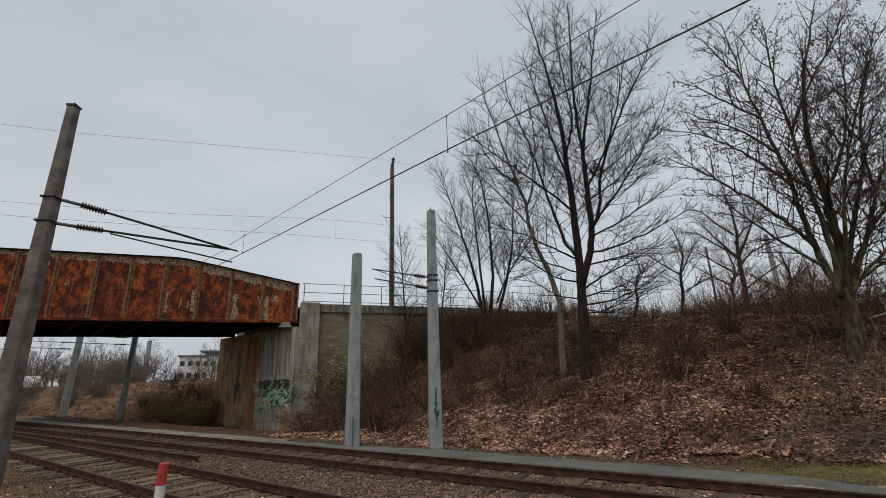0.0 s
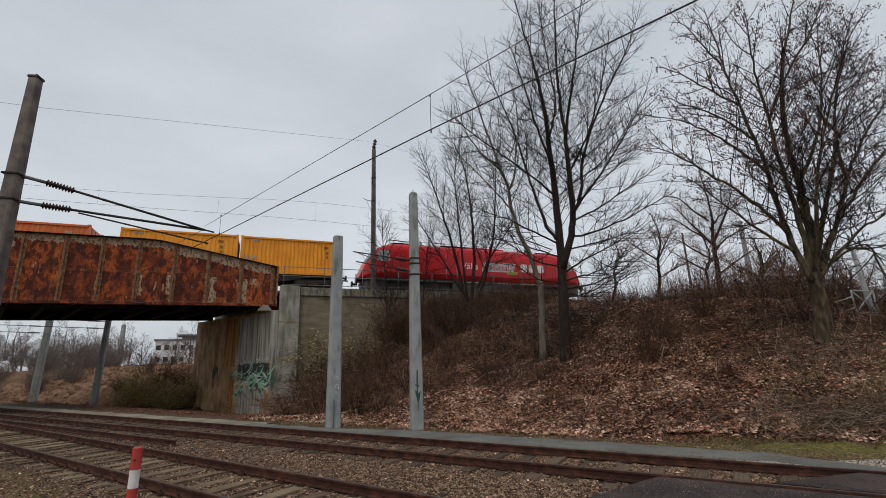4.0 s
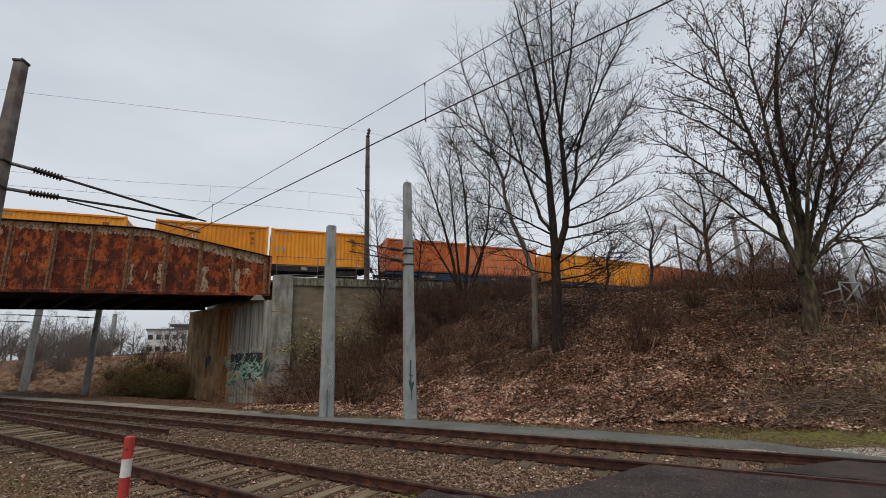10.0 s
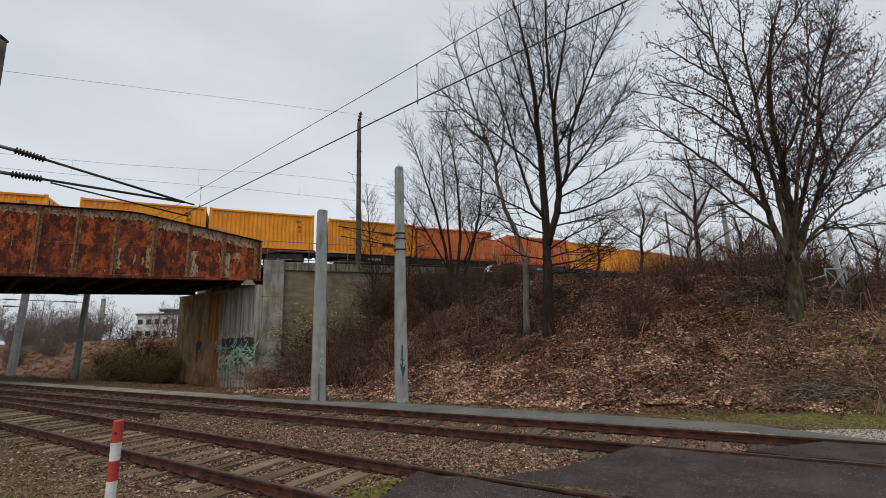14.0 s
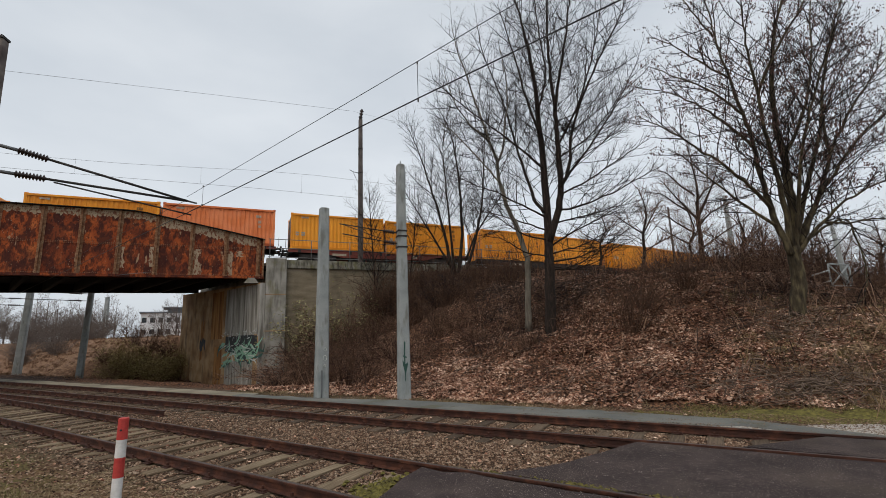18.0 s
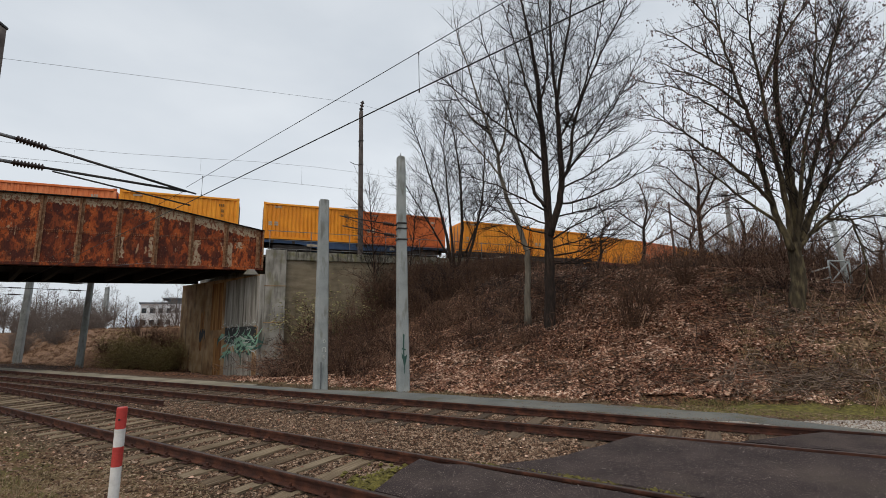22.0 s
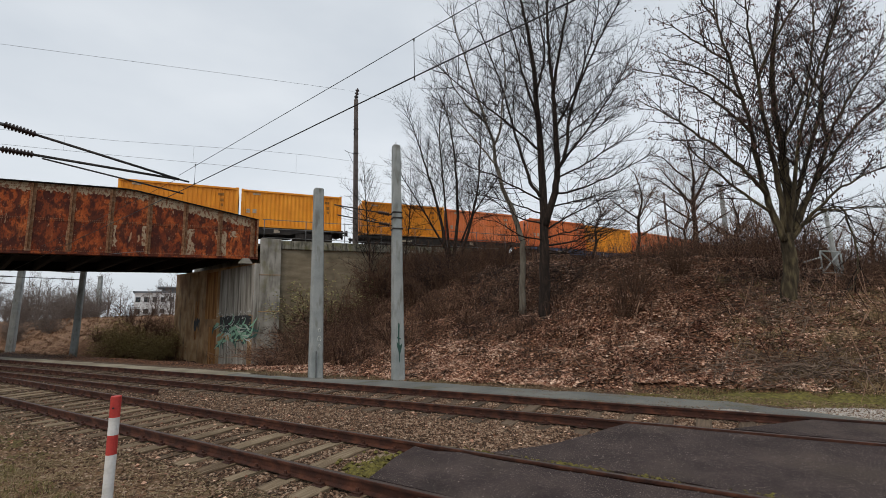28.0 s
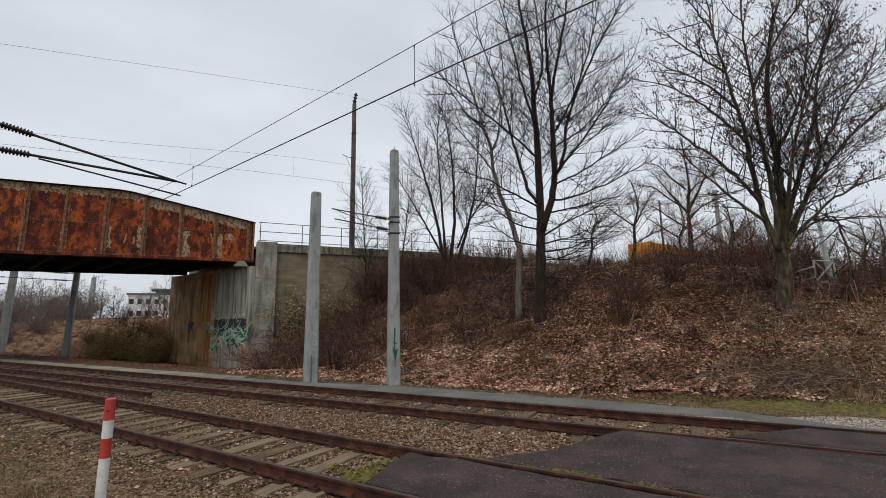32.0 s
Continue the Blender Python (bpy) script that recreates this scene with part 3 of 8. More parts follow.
def build_ground():
    def axis(lo, hi, step, reach):
        core = np.arange(lo, hi + 1e-6, step)
        out, k, far = [], step, 0.0
        while far < reach:
            k *= 1.25
            far += k
            out.append(far)
        out = np.array(out)
        return np.concatenate([lo - out[::-1], core, hi + out])
    xs, ys = axis(-34, 44, 0.36, 2200), axis(-6, 62, 0.36, 2200)
    gx, gy = np.meshgrid(xs, ys)
    gz = height(gx, gy)
    rng = np.random.default_rng(3)
    e = LOW_N[0] * gx + LOW_N[1] * gy
    gz = gz + rng.normal(0, 1, gz.shape) * np.where((e > 12.4) & (e < 50), 0.035, 0.008)
    verts = np.stack([gx, gy, gz], -1).reshape(-1, 3)
    w = len(xs)
    i = (np.arange(len(ys) - 1)[:, None] * w + np.arange(w - 1)[None]).reshape(-1)
    faces = np.stack([i, i + 1, i + 1 + w, i + w], -1)
    ob = ob_mesh("ground", verts, faces, "ballast", smooth=True)
    m = bpy.data.materials.new("ground_cover")
    m.use_nodes = True
    nodes, links = m.node_tree.nodes, m.node_tree.links
    bsdf = nodes["Principled BSDF"]
    bsdf.inputs["Roughness"].default_value = 0.95
    bsdf.inputs["Specular IOR Level"].default_value = 0.2
    coord = nodes.new("ShaderNodeTexCoord")

    def noise_tex(scale, detail=6.0):
        t = nodes.new("ShaderNodeTexNoise")
        t.inputs["Scale"].default_value, t.inputs["Detail"].default_value = scale, detail
        links.new(coord.outputs["Object"], t.inputs["Vector"])
        return t.outputs["Fac"]

    def ramp(fac, *stops):
        r = nodes.new("ShaderNodeValToRGB")
        while len(r.color_ramp.elements) < len(stops):
            r.color_ramp.elements.new(0.5)
        for el, (p, c) in zip(r.color_ramp.elements, stops):
            el.position, el.color = p, (*c, 1)
        links.new(fac, r.inputs["Fac"])
        return r.outputs["Color"]

    def across(nx, ny, lo, hi, rough=1.2):
        dot = nodes.new("ShaderNodeVectorMath")
        dot.operation = "DOT_PRODUCT"
        links.new(coord.outputs["Object"], dot.inputs[0])
        dot.inputs[1].default_value = (nx, ny, 0)
        add = nodes.new("ShaderNodeMath")
        add.operation = "MULTIPLY_ADD"
        links.new(noise_tex(1.3), add.inputs[0])
        add.inputs[1].default_value = rough
        links.new(dot.outputs["Value"], add.inputs[2])
        rng_ = nodes.new("ShaderNodeMapRange")
        rng_.inputs["From Min"].default_value, rng_.inputs["From Max"].default_value = lo + rough / 2, hi + rough / 2
        links.new(add.outputs[0], rng_.inputs["Value"])
        return rng_.outputs["Result"]

    def blend(fac, a, b):
        x = nodes.new("ShaderNodeMixRGB")
        links.new(fac, x.inputs["Fac"])
        links.new(a, x.inputs["Color1"])
        links.new(b, x.inputs["Color2"])
        return x.outputs["Color"]

    near = blend(ramp(noise_tex(0.7), (0.45, (0, 0, 0)), (0.58, (1, 1, 1))),
                 ramp(noise_tex(22.0), (0.34, (0.065, 0.032, 0.017)), (0.5, (0.165, 0.092, 0.050)), (0.66, (0.29, 0.178, 0.105))),
                 ramp(noise_tex(30.0), (0.35, (0.05, 0.039, 0.015)), (0.65, (0.165, 0.130, 0.050))))
    # near-black low stops paint in the shade of gaps between stones and leaves
    bed = ramp(noise_tex(24.0), (0.34, (0.018, 0.011, 0.008)), (0.5, (0.08, 0.053, 0.035)), (0.70, (0.24, 0.18, 0.13)))
    litter = ramp(noise_tex(14.0, 9.0), (0.36, (0.010, 0.005, 0.003)), (0.5, (0.06, 0.027, 0.014)), (0.66, (0.27, 0.135, 0.075)))
    olive = ramp(noise_tex(13.0, 9.0), (0.36, (0.018, 0.011, 0.006)), (0.5, (0.125, 0.08, 0.044)), (0.66, (0.40, 0.28, 0.175)))
    scrub = ramp(noise_tex(7.0, 9.0), (0.36, (0.010, 0.006, 0.004)), (0.5, (0.062, 0.032, 0.019)), (0.66, (0.24, 0.135, 0.08)))
    dry = ramp(noise_tex(5.0, 9.0), (0.3, (0.09, 0.048, 0.028)), (0.5, (0.20, 0.115, 0.07)), (0.7, (0.33, 0.21, 0.13)))
    colour = blend(across(*NEAR_N, 3.1, 3.8, 0.6), near, bed)
    litter = blend(across(*LOW_A, 1.2, 3.6, 2.0), litter, olive)
    colour = blend(across(*LOW_N, 11.7, 12.1, 0.5), colour, litter)
    colour = blend(across(*LOW_N, 18.0, 22.0, 4.0), colour, scrub)
    colour = blend(across(UP_N[0], UP_N[1], 42.0, 46.0, 2.0), colour, dry)
    links.new(colour, bsdf.inputs["Base Color"])
    relief = nodes.new("ShaderNodeBump")
    relief.inputs["Strength"].default_value, relief.inputs["Distance"].default_value = 0.9, 0.05
    links.new(noise_tex(26.0), relief.inputs["Height"])
    links.new(relief.outputs["Normal"], bsdf.inputs["Normal"])
    ob.data.materials[0] = m
    tagged(ob, "brown earth, gravel and leaf-strewn railway embankment", "ground", kind="structure")


build_ground()


def low_xy(a, e):
    return a * LOW_A[0] + e * LOW_N[0], a * LOW_A[1] + e * LOW_N[1]


def strip(name, mat, label, category, a0, a1, e_lo, e_hi, z, step=0.6, wav=0.05, seed=1, taper=None):
    """A thin worn strip along the far low track."""
    rng = np.random.default_rng(seed)
    aa = np.arange(a0, a1 + step, step)
    cols = 6
    vs, fs = [], []
    for i, a in enumerate(aa):
        lo, hi = e_lo + rng.normal(0, wav), (e_hi(a) if callable(e_hi) else e_hi) + rng.normal(0, wav)
        if taper:
            hi = lo + (hi - lo) * (1 - 0.97 * float(smooth(*taper, a)))
        for j in range(cols):
            e = lo + (hi - lo) * j / (cols - 1)
            edge = -0.05 if j in (0, cols - 1) else 0.0
            x, y = low_xy(a, e)
            vs.append((x, y, (float(height(x, y)) + 0.045 if z is None else z) + edge + rng.normal(0, 0.004)))
    for i in range(len(aa) - 1):
        for j in range(cols - 1):
            k = i * cols + j
            fs.append((k, k + 1, k + cols + 1, k + cols))
    return tagged(ob_mesh(name, vs, fs, mat, smooth=True), label, category, kind="structure")


strip("path", "path", "grey-green worn asphalt path beside the rails", "path", -14.5, 5.5, 10.12, lambda a: 10.85 + 0.65 * float(smooth(-11.5, -7.0, a)), -0.035, taper=(-0.3, 3.6))
strip("path", "path_tan", "pale trodden earth path beside the rails", "path", -80, -14.2, 10.25, 11.25, -0.045, seed=8)
strip("gravel_verge", "gravel", "pale loose gravel verge beside the rails", "verge", -0.4, 30, 10.12, lambda a: 10.3 + 1.4 * float(smooth(-0.4, 3.0, a)), -0.043, seed=4)


def rail_section():
    """Half-height profile of a worn flat-bottomed rail, head at 0."""
    return [(-0.062, -0.150), (0.062, -0.150), (0.060, -0.138), (0.012, -0.122), (0.009, -0.045), (0.034, -0.034), (0.034, -0.006), (0.026, 0.0),
            (-0.026, 0.0), (-0.034, -0.006), (-0.034, -0.034), (-0.009, -0.045), (-0.012, -0.122), (-0.060, -0.138)]


def rail_part(parent, length, y, name="rail"):
    sec = rail_section()
    bm = bmesh.new()
    a = [bm.verts.new((0, y + p, q)) for p, q in sec]
    b = [bm.verts.new((length, y + p, q)) for p, q in sec]
    bm.faces.new(a)
    bm.faces.new(b[::-1])
    n = len(sec)
    for i in range(n):
        bm.faces.new((a[i], a[(i + 1) % n], b[(i + 1) % n], b[i]))
    ob = part(name, bm, "rail", parent, "rust-brown steel rail")
    ob.data.materials.append(M["rail_top"])
    for p in ob.data.polygons:
        if p.normal.z > 0.9 and all(ob.data.vertices[v].co.z > -0.001 for v in p.vertices):
            p.material_index = 1
    return ob


def sleeper_mesh(seed):
    rng = np.random.default_rng(seed)
    bm = boxes((-0.125, 0.125, -1.25, 1.25, -0.30, -0.155), bevel=0.012)
    for v in bm.verts:
        v.co += Vector(rng.normal(0, 0.008, 3))
    return bm


def railway_track(label, origin, direction, length, sleepers, spacing, seed, wood="sleeper"):
    ang = math.degrees(math.atan2(direction[1], direction[0]))
    tr = thing("railway_track", label, "track", pose(origin[0], origin[1], 0, 0, 0, ang), kind="structure")
    rail_part(tr, length, 0.7525)
    rail_part(tr, length, -0.7525)
    rng = np.random.default_rng(seed)
    protos = [part("sleeper", sleeper_mesh(seed * 10 + i), wood, tr, "weathered wooden sleeper") for i in range(3)]
    clip_bm = boxes((-0.07, 0.07, 0.055, 0.115, -0.155, -0.12), (-0.07, 0.07, -0.115, -0.055, -0.155, -0.12), (-0.09, 0.09, -0.15, 0.15, -0.158, -0.145), bevel=0.006)
    for dx, dy in ((0, 0.085), (0, -0.085)):
        bmesh.ops.create_cone(clip_bm, cap_ends=True, segments=6, radius1=0.022, radius2=0.02, depth=0.05, matrix=Matrix.Translation((dx, dy, -0.105)))
    clip = part("rail_fastening", clip_bm, "rail", tr)
    for i in range(sleepers):
        x = 0.3 + i * spacing + rng.normal(0, 0.02)
        m = pose(x, rng.normal(0, 0.03), rng.normal(-0.006, 0.008), 0, rng.normal(0, 0.5), rng.normal(0, 1.0))
        if i < 3:
            protos[i].matrix_basis = m
        else:
            same("sleeper", protos[i % 3], tr, m)
        for y in (0.7525, -0.7525):
            if i == 0 and y > 0:
                clip.matrix_basis = pose(x, y, 0)
            else:
                same("rail_fastening", clip, tr, pose(x, y, 0))
    return tr


strip("grass_verge", "moss", "narrow mossy grass verge at the foot of the slope", "verge", -1.6, 14, 11.62, lambda a: 11.66 + 0.89 * float(smooth(-1.6, 1.8, a)), None, step=0.3, wav=0.1, seed=6)
x0, y0 = low_xy(-72, FAR_E)
railway_track("rusty straight railway track beside the asphalt path", (x0, y0), LOW_A, 112, 128, 0.64, 1, "sleeper_dark")
p0 = NEAR_N * NEAR_E - NEAR_A * 58
railway_track("rusty railway track with weathered wooden sleepers", p0, NEAR_A, 84, 94, 0.62, 2)
x0, y0 = low_xy(-34, 7.58)
spare = thing("loose_rail", "rusty spare rail lying between the tracks", "rail", pose(x0, y0, -0.02, 0, 0, math.degrees(math.atan2(*LOW_A[::-1])) - 0.5))
rail_part(spare, 20.6, 0.0, "rail_bar")


def crossing():
    """Patched asphalt of the level crossing, between and beside the rails."""
    def near_xy(a, e):
        return tuple(NEAR_A * a + NEAR_N * e)

    def far_xy(a, e):
        return tuple(low_xy(a, e))

    def sheet(name, pts, label, seed):
        rng = np.random.default_rng(seed)
        out = []
        for i, p in enumerate(pts):
            q = pts[(i + 1) % len(pts)]
            n = max(1, int(math.dist(p, q) / 0.35))
            for k in range(n):
                f = k / n
                j = rng.normal(0, 0.03, 2) if k else (0, 0)
                out.append((p[0] + (q[0] - p[0]) * f + j[0], p[1] + (q[1] - p[1]) * f + j[1]))
        bm = bmesh.new()
        slab(bm, out, -0.25, -0.02)
        bmesh.ops.triangulate(bm, faces=bm.faces)
        return tagged(part(name, bm, "asphalt"), label, "asphalt", kind="structure")

    sheet("road", [near_xy(-2.9, 5.84), near_xy(-2.4, 6.42), (2.28, 7.38), far_xy(-1.15, 8.40), far_xy(2, 8.40), far_xy(14, 8.40), near_xy(13, 5.84)],
          "dark patched asphalt of a level crossing", 1)
    sheet("road", [near_xy(-3.75, 4.33), near_xy(-3.95, 5.1), near_xy(-4.0, 5.62), near_xy(14, 5.62), near_xy(14, 4.33)],
          "dark worn asphalt between the near rails", 2)
    sheet("road", [near_xy(-2.9, 4.13), near_xy(14, 4.13), near_xy(14, -6), near_xy(-1.0, -6), near_xy(-2.2, 1.5)],
          "dark asphalt road at the level crossing", 3)
    sheet("road", [far_xy(0.35, 8.66), far_xy(1.0, 9.3), far_xy(1.6, 9.88), far_xy(16, 9.88), far_xy(16, 8.66)],
          "dark asphalt between the far rails", 4)


crossing()


# ---- the rusty girder bridge: x along it, y across, away from the viewer ----
BRIDGE = pose(*(UP_N * 30.8), 0, 0, 0, 90 - math.degrees(UP_ANGLE))


def girder_top(s):
    """Height of the girder's top edge: level, then falling to the end."""
    if s < -7.0:
        return 9.62
    if s < -5.4:
        k = (s + 7.0) / 1.6
        return 9.62 - 0.19 * k * k
    return 9.43 - (s + 5.4) / 6.1 * 1.20


def outline_between(s0, s1, low, drop=0.0):
    pts = [(s0, low), (s1, low)]
    n = 4
    for i in range(n + 1):
        s = s1 + (s0 - s1) * i / n
        pts.append((s, girder_top(s) - drop))
    return pts


def bridge():
    br = thing("girder_bridge", "rusty riveted plate-girder railway bridge with flaking beige paint", "bridge", BRIDGE)
    rng = np.random.default_rng(5)
    seams = [0.70, 0.38, -1.52, -3.44, -5.30, -7.20, -9.02, -10.78, -12.70, -14.55, -16.4, -18.25, -20.1, -21.95, -23.8]
    for i in range(1, len(seams) - 1):
        s1, s0 = seams[i], seams[i + 1]
        # lower and upper web plates of one bay
        lower = bmesh.new()
        prism(lower, [(s0, 5.78), (s1, 5.78), (s1, 7.62), (s0, 7.62)], 0.0, 0.02)
        part("web_plate", lower, "rust", br, "deeply rusted steel plate")
        upper = bmesh.new()
        prism(upper, outline_between(s0, s1, 7.62, 0.03), 0.0, 0.02)
        part("web_plate", upper, "rust", br, "deeply rusted steel plate")
        band = bmesh.new()
        top = [(s1 + (s0 - s1) * k / 8, girder_top(s1 + (s0 - s1) * k / 8)) for k in range(9)]
        ragged = [(s0 + (s1 - s0) * k / 24, girder_top(s0 + (s1 - s0) * k / 24) - 0.34 * (1.0 if i < 8 else 0.7) - (abs(rng.normal(0, 0.10)) + (0.16 if i < 4 else 0.0)) * (0 < k < 24)) for k in range(25)]
        prism(band, [*ragged, *top], -0.006, 0.012)
        part("painted_band", band, "old_paint", br, "flaking beige paint along the plate's top")
        bar = bmesh.new()
        box(bar, s0 + 0.09, s1 - 0.09, -0.014, 0.0, 7.53, 7.70)
        part("rivet_strip", bar, "rust", br)
    plate = bmesh.new()
    prism(plate, outline_between(0.38, 0.70, 5.78), 0.0, 0.02)
    part("web_plate", plate, "rust", br)
    for x0_, x1_, z0_, z1_ in ((-5.62, -5.43, 6.3, 7.5), (-1.38, -1.10, 5.85, 7.4), (-3.30, -2.92, 5.85, 7.45), (-7.05, -6.9, 6.2, 7.45), (-0.95, -0.6, 7.05, 7.45)):
        pale = bmesh.new()
        n = 7
        pts = [(x0_ + rng.normal(0, 0.04), z0_ + (z1_ - z0_) * k / n) for k in range(n + 1)]
        pts += [(x1_ + rng.normal(0, 0.06), z1_ - (z1_ - z0_) * k / n) for k in range(n + 1)]
        prism(pale, pts, -0.005, 0.005)
        part("paint_patch", pale, "old_paint", br, "patch of old beige paint")
    for i, s in enumerate(seams[1:]):
        st = bmesh.new()
        prism(st, outline_between(s - 0.13, s + 0.13, 5.80, 0.02), -0.035, -0.007)
        part("stiffener", st, "rust_edge", br, "riveted angle iron")
        st = bmesh.new()
        prism(st, outline_between(s - 0.012, s + 0.012, 5.80, 0.03), -0.16, -0.035)
        part("stiffener_fin", st, "rust_edge", br)
    end = bmesh.new()
    prism(end, outline_between(0.62, 0.72, 5.78), -0.18, 0.25)
    part("end_plate", end, "rust_edge", br)
    # flanges follow the top edge
    fl = bmesh.new()
    ss = [-25.6, -20, -14, -7.0, -6.5, -6.0, -5.4, -4, -2, 0.74]
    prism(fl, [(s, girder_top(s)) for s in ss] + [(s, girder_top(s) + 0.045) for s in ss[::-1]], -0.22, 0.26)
    part("top_flange", fl, "black_steel", br, "near-black top flange")
    part("bottom_flange", boxes((-25.6, 0.74, -0.22, 0.26, 5.66, 5.80)), "rust", br)
    # rivets: too small to pick apart
    r_v, r_f = [], []
    for s in seams[1:]:
        for dx in (-0.085, 0.085):
            z = 5.9
            while z < girder_top(s) - 0.1:
                r_v.append((s + dx, -0.037, z))
                z += 0.14
    for k in range(240):
        s = 0.55 - k * 0.1
        r_v.append((s, -0.016, 7.57))
        r_v.append((s, -0.016, 7.66))
        r_v.append((s, -0.002, 5.88))
        r_v.append((s, -0.012, girder_top(s) - 0.12))
        r_v.append((s, -0.012, girder_top(s) - 0.26))
    pts = np.array(r_v)
    t_v = np.array([(0, -1, 0), (1, 0, 0), (0, 0, 1), (-1, 0, 0), (0, 0, -1)], float) * (0.03, 0.022, 0.03)
    t_f = np.array([(0, 1, 2), (0, 2, 3), (0, 3, 4), (0, 4, 1)])
    allv = (pts[:, None, :] + t_v[None]).reshape(-1, 3)
    allf = (t_f[None] + (np.arange(len(pts)) * 5)[:, None, None]).reshape(-1, 3)
    tagged(ob_mesh("rivets", allv, allf, "rivet", br), kind="stuff")
    # underside parts, their shade painted in by the near-black steel
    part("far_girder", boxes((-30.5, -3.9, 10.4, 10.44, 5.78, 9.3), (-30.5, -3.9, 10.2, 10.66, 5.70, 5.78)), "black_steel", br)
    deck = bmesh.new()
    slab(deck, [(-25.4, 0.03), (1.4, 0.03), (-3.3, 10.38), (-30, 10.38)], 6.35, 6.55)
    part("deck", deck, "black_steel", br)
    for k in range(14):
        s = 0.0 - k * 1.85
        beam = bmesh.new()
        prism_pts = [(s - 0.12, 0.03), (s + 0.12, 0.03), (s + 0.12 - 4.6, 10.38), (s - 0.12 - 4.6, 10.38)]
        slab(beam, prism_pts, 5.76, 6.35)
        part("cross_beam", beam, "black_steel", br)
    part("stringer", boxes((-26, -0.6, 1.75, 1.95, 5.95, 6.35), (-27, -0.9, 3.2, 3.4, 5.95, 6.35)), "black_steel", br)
    pipe = tube([(-7.1, -0.24, 5.72), (-5.4, -0.30, 5.95)], 0.012, 5)
    pipe.make("bent_rod", "steel", br, "thin pale metal rod hanging from the flange")
    bearing = bmesh.new()
    prism(bearing, [(-0.42, 5.36), (0.45, 5.36), (0.22, 5.69), (-0.16, 5.69)], -0.3, 0.3)
    tagged(part("bridge_bearing", bearing, "concrete"), "pale cast bearing block under the girder end", "bearing").matrix_basis = BRIDGE


bridge()


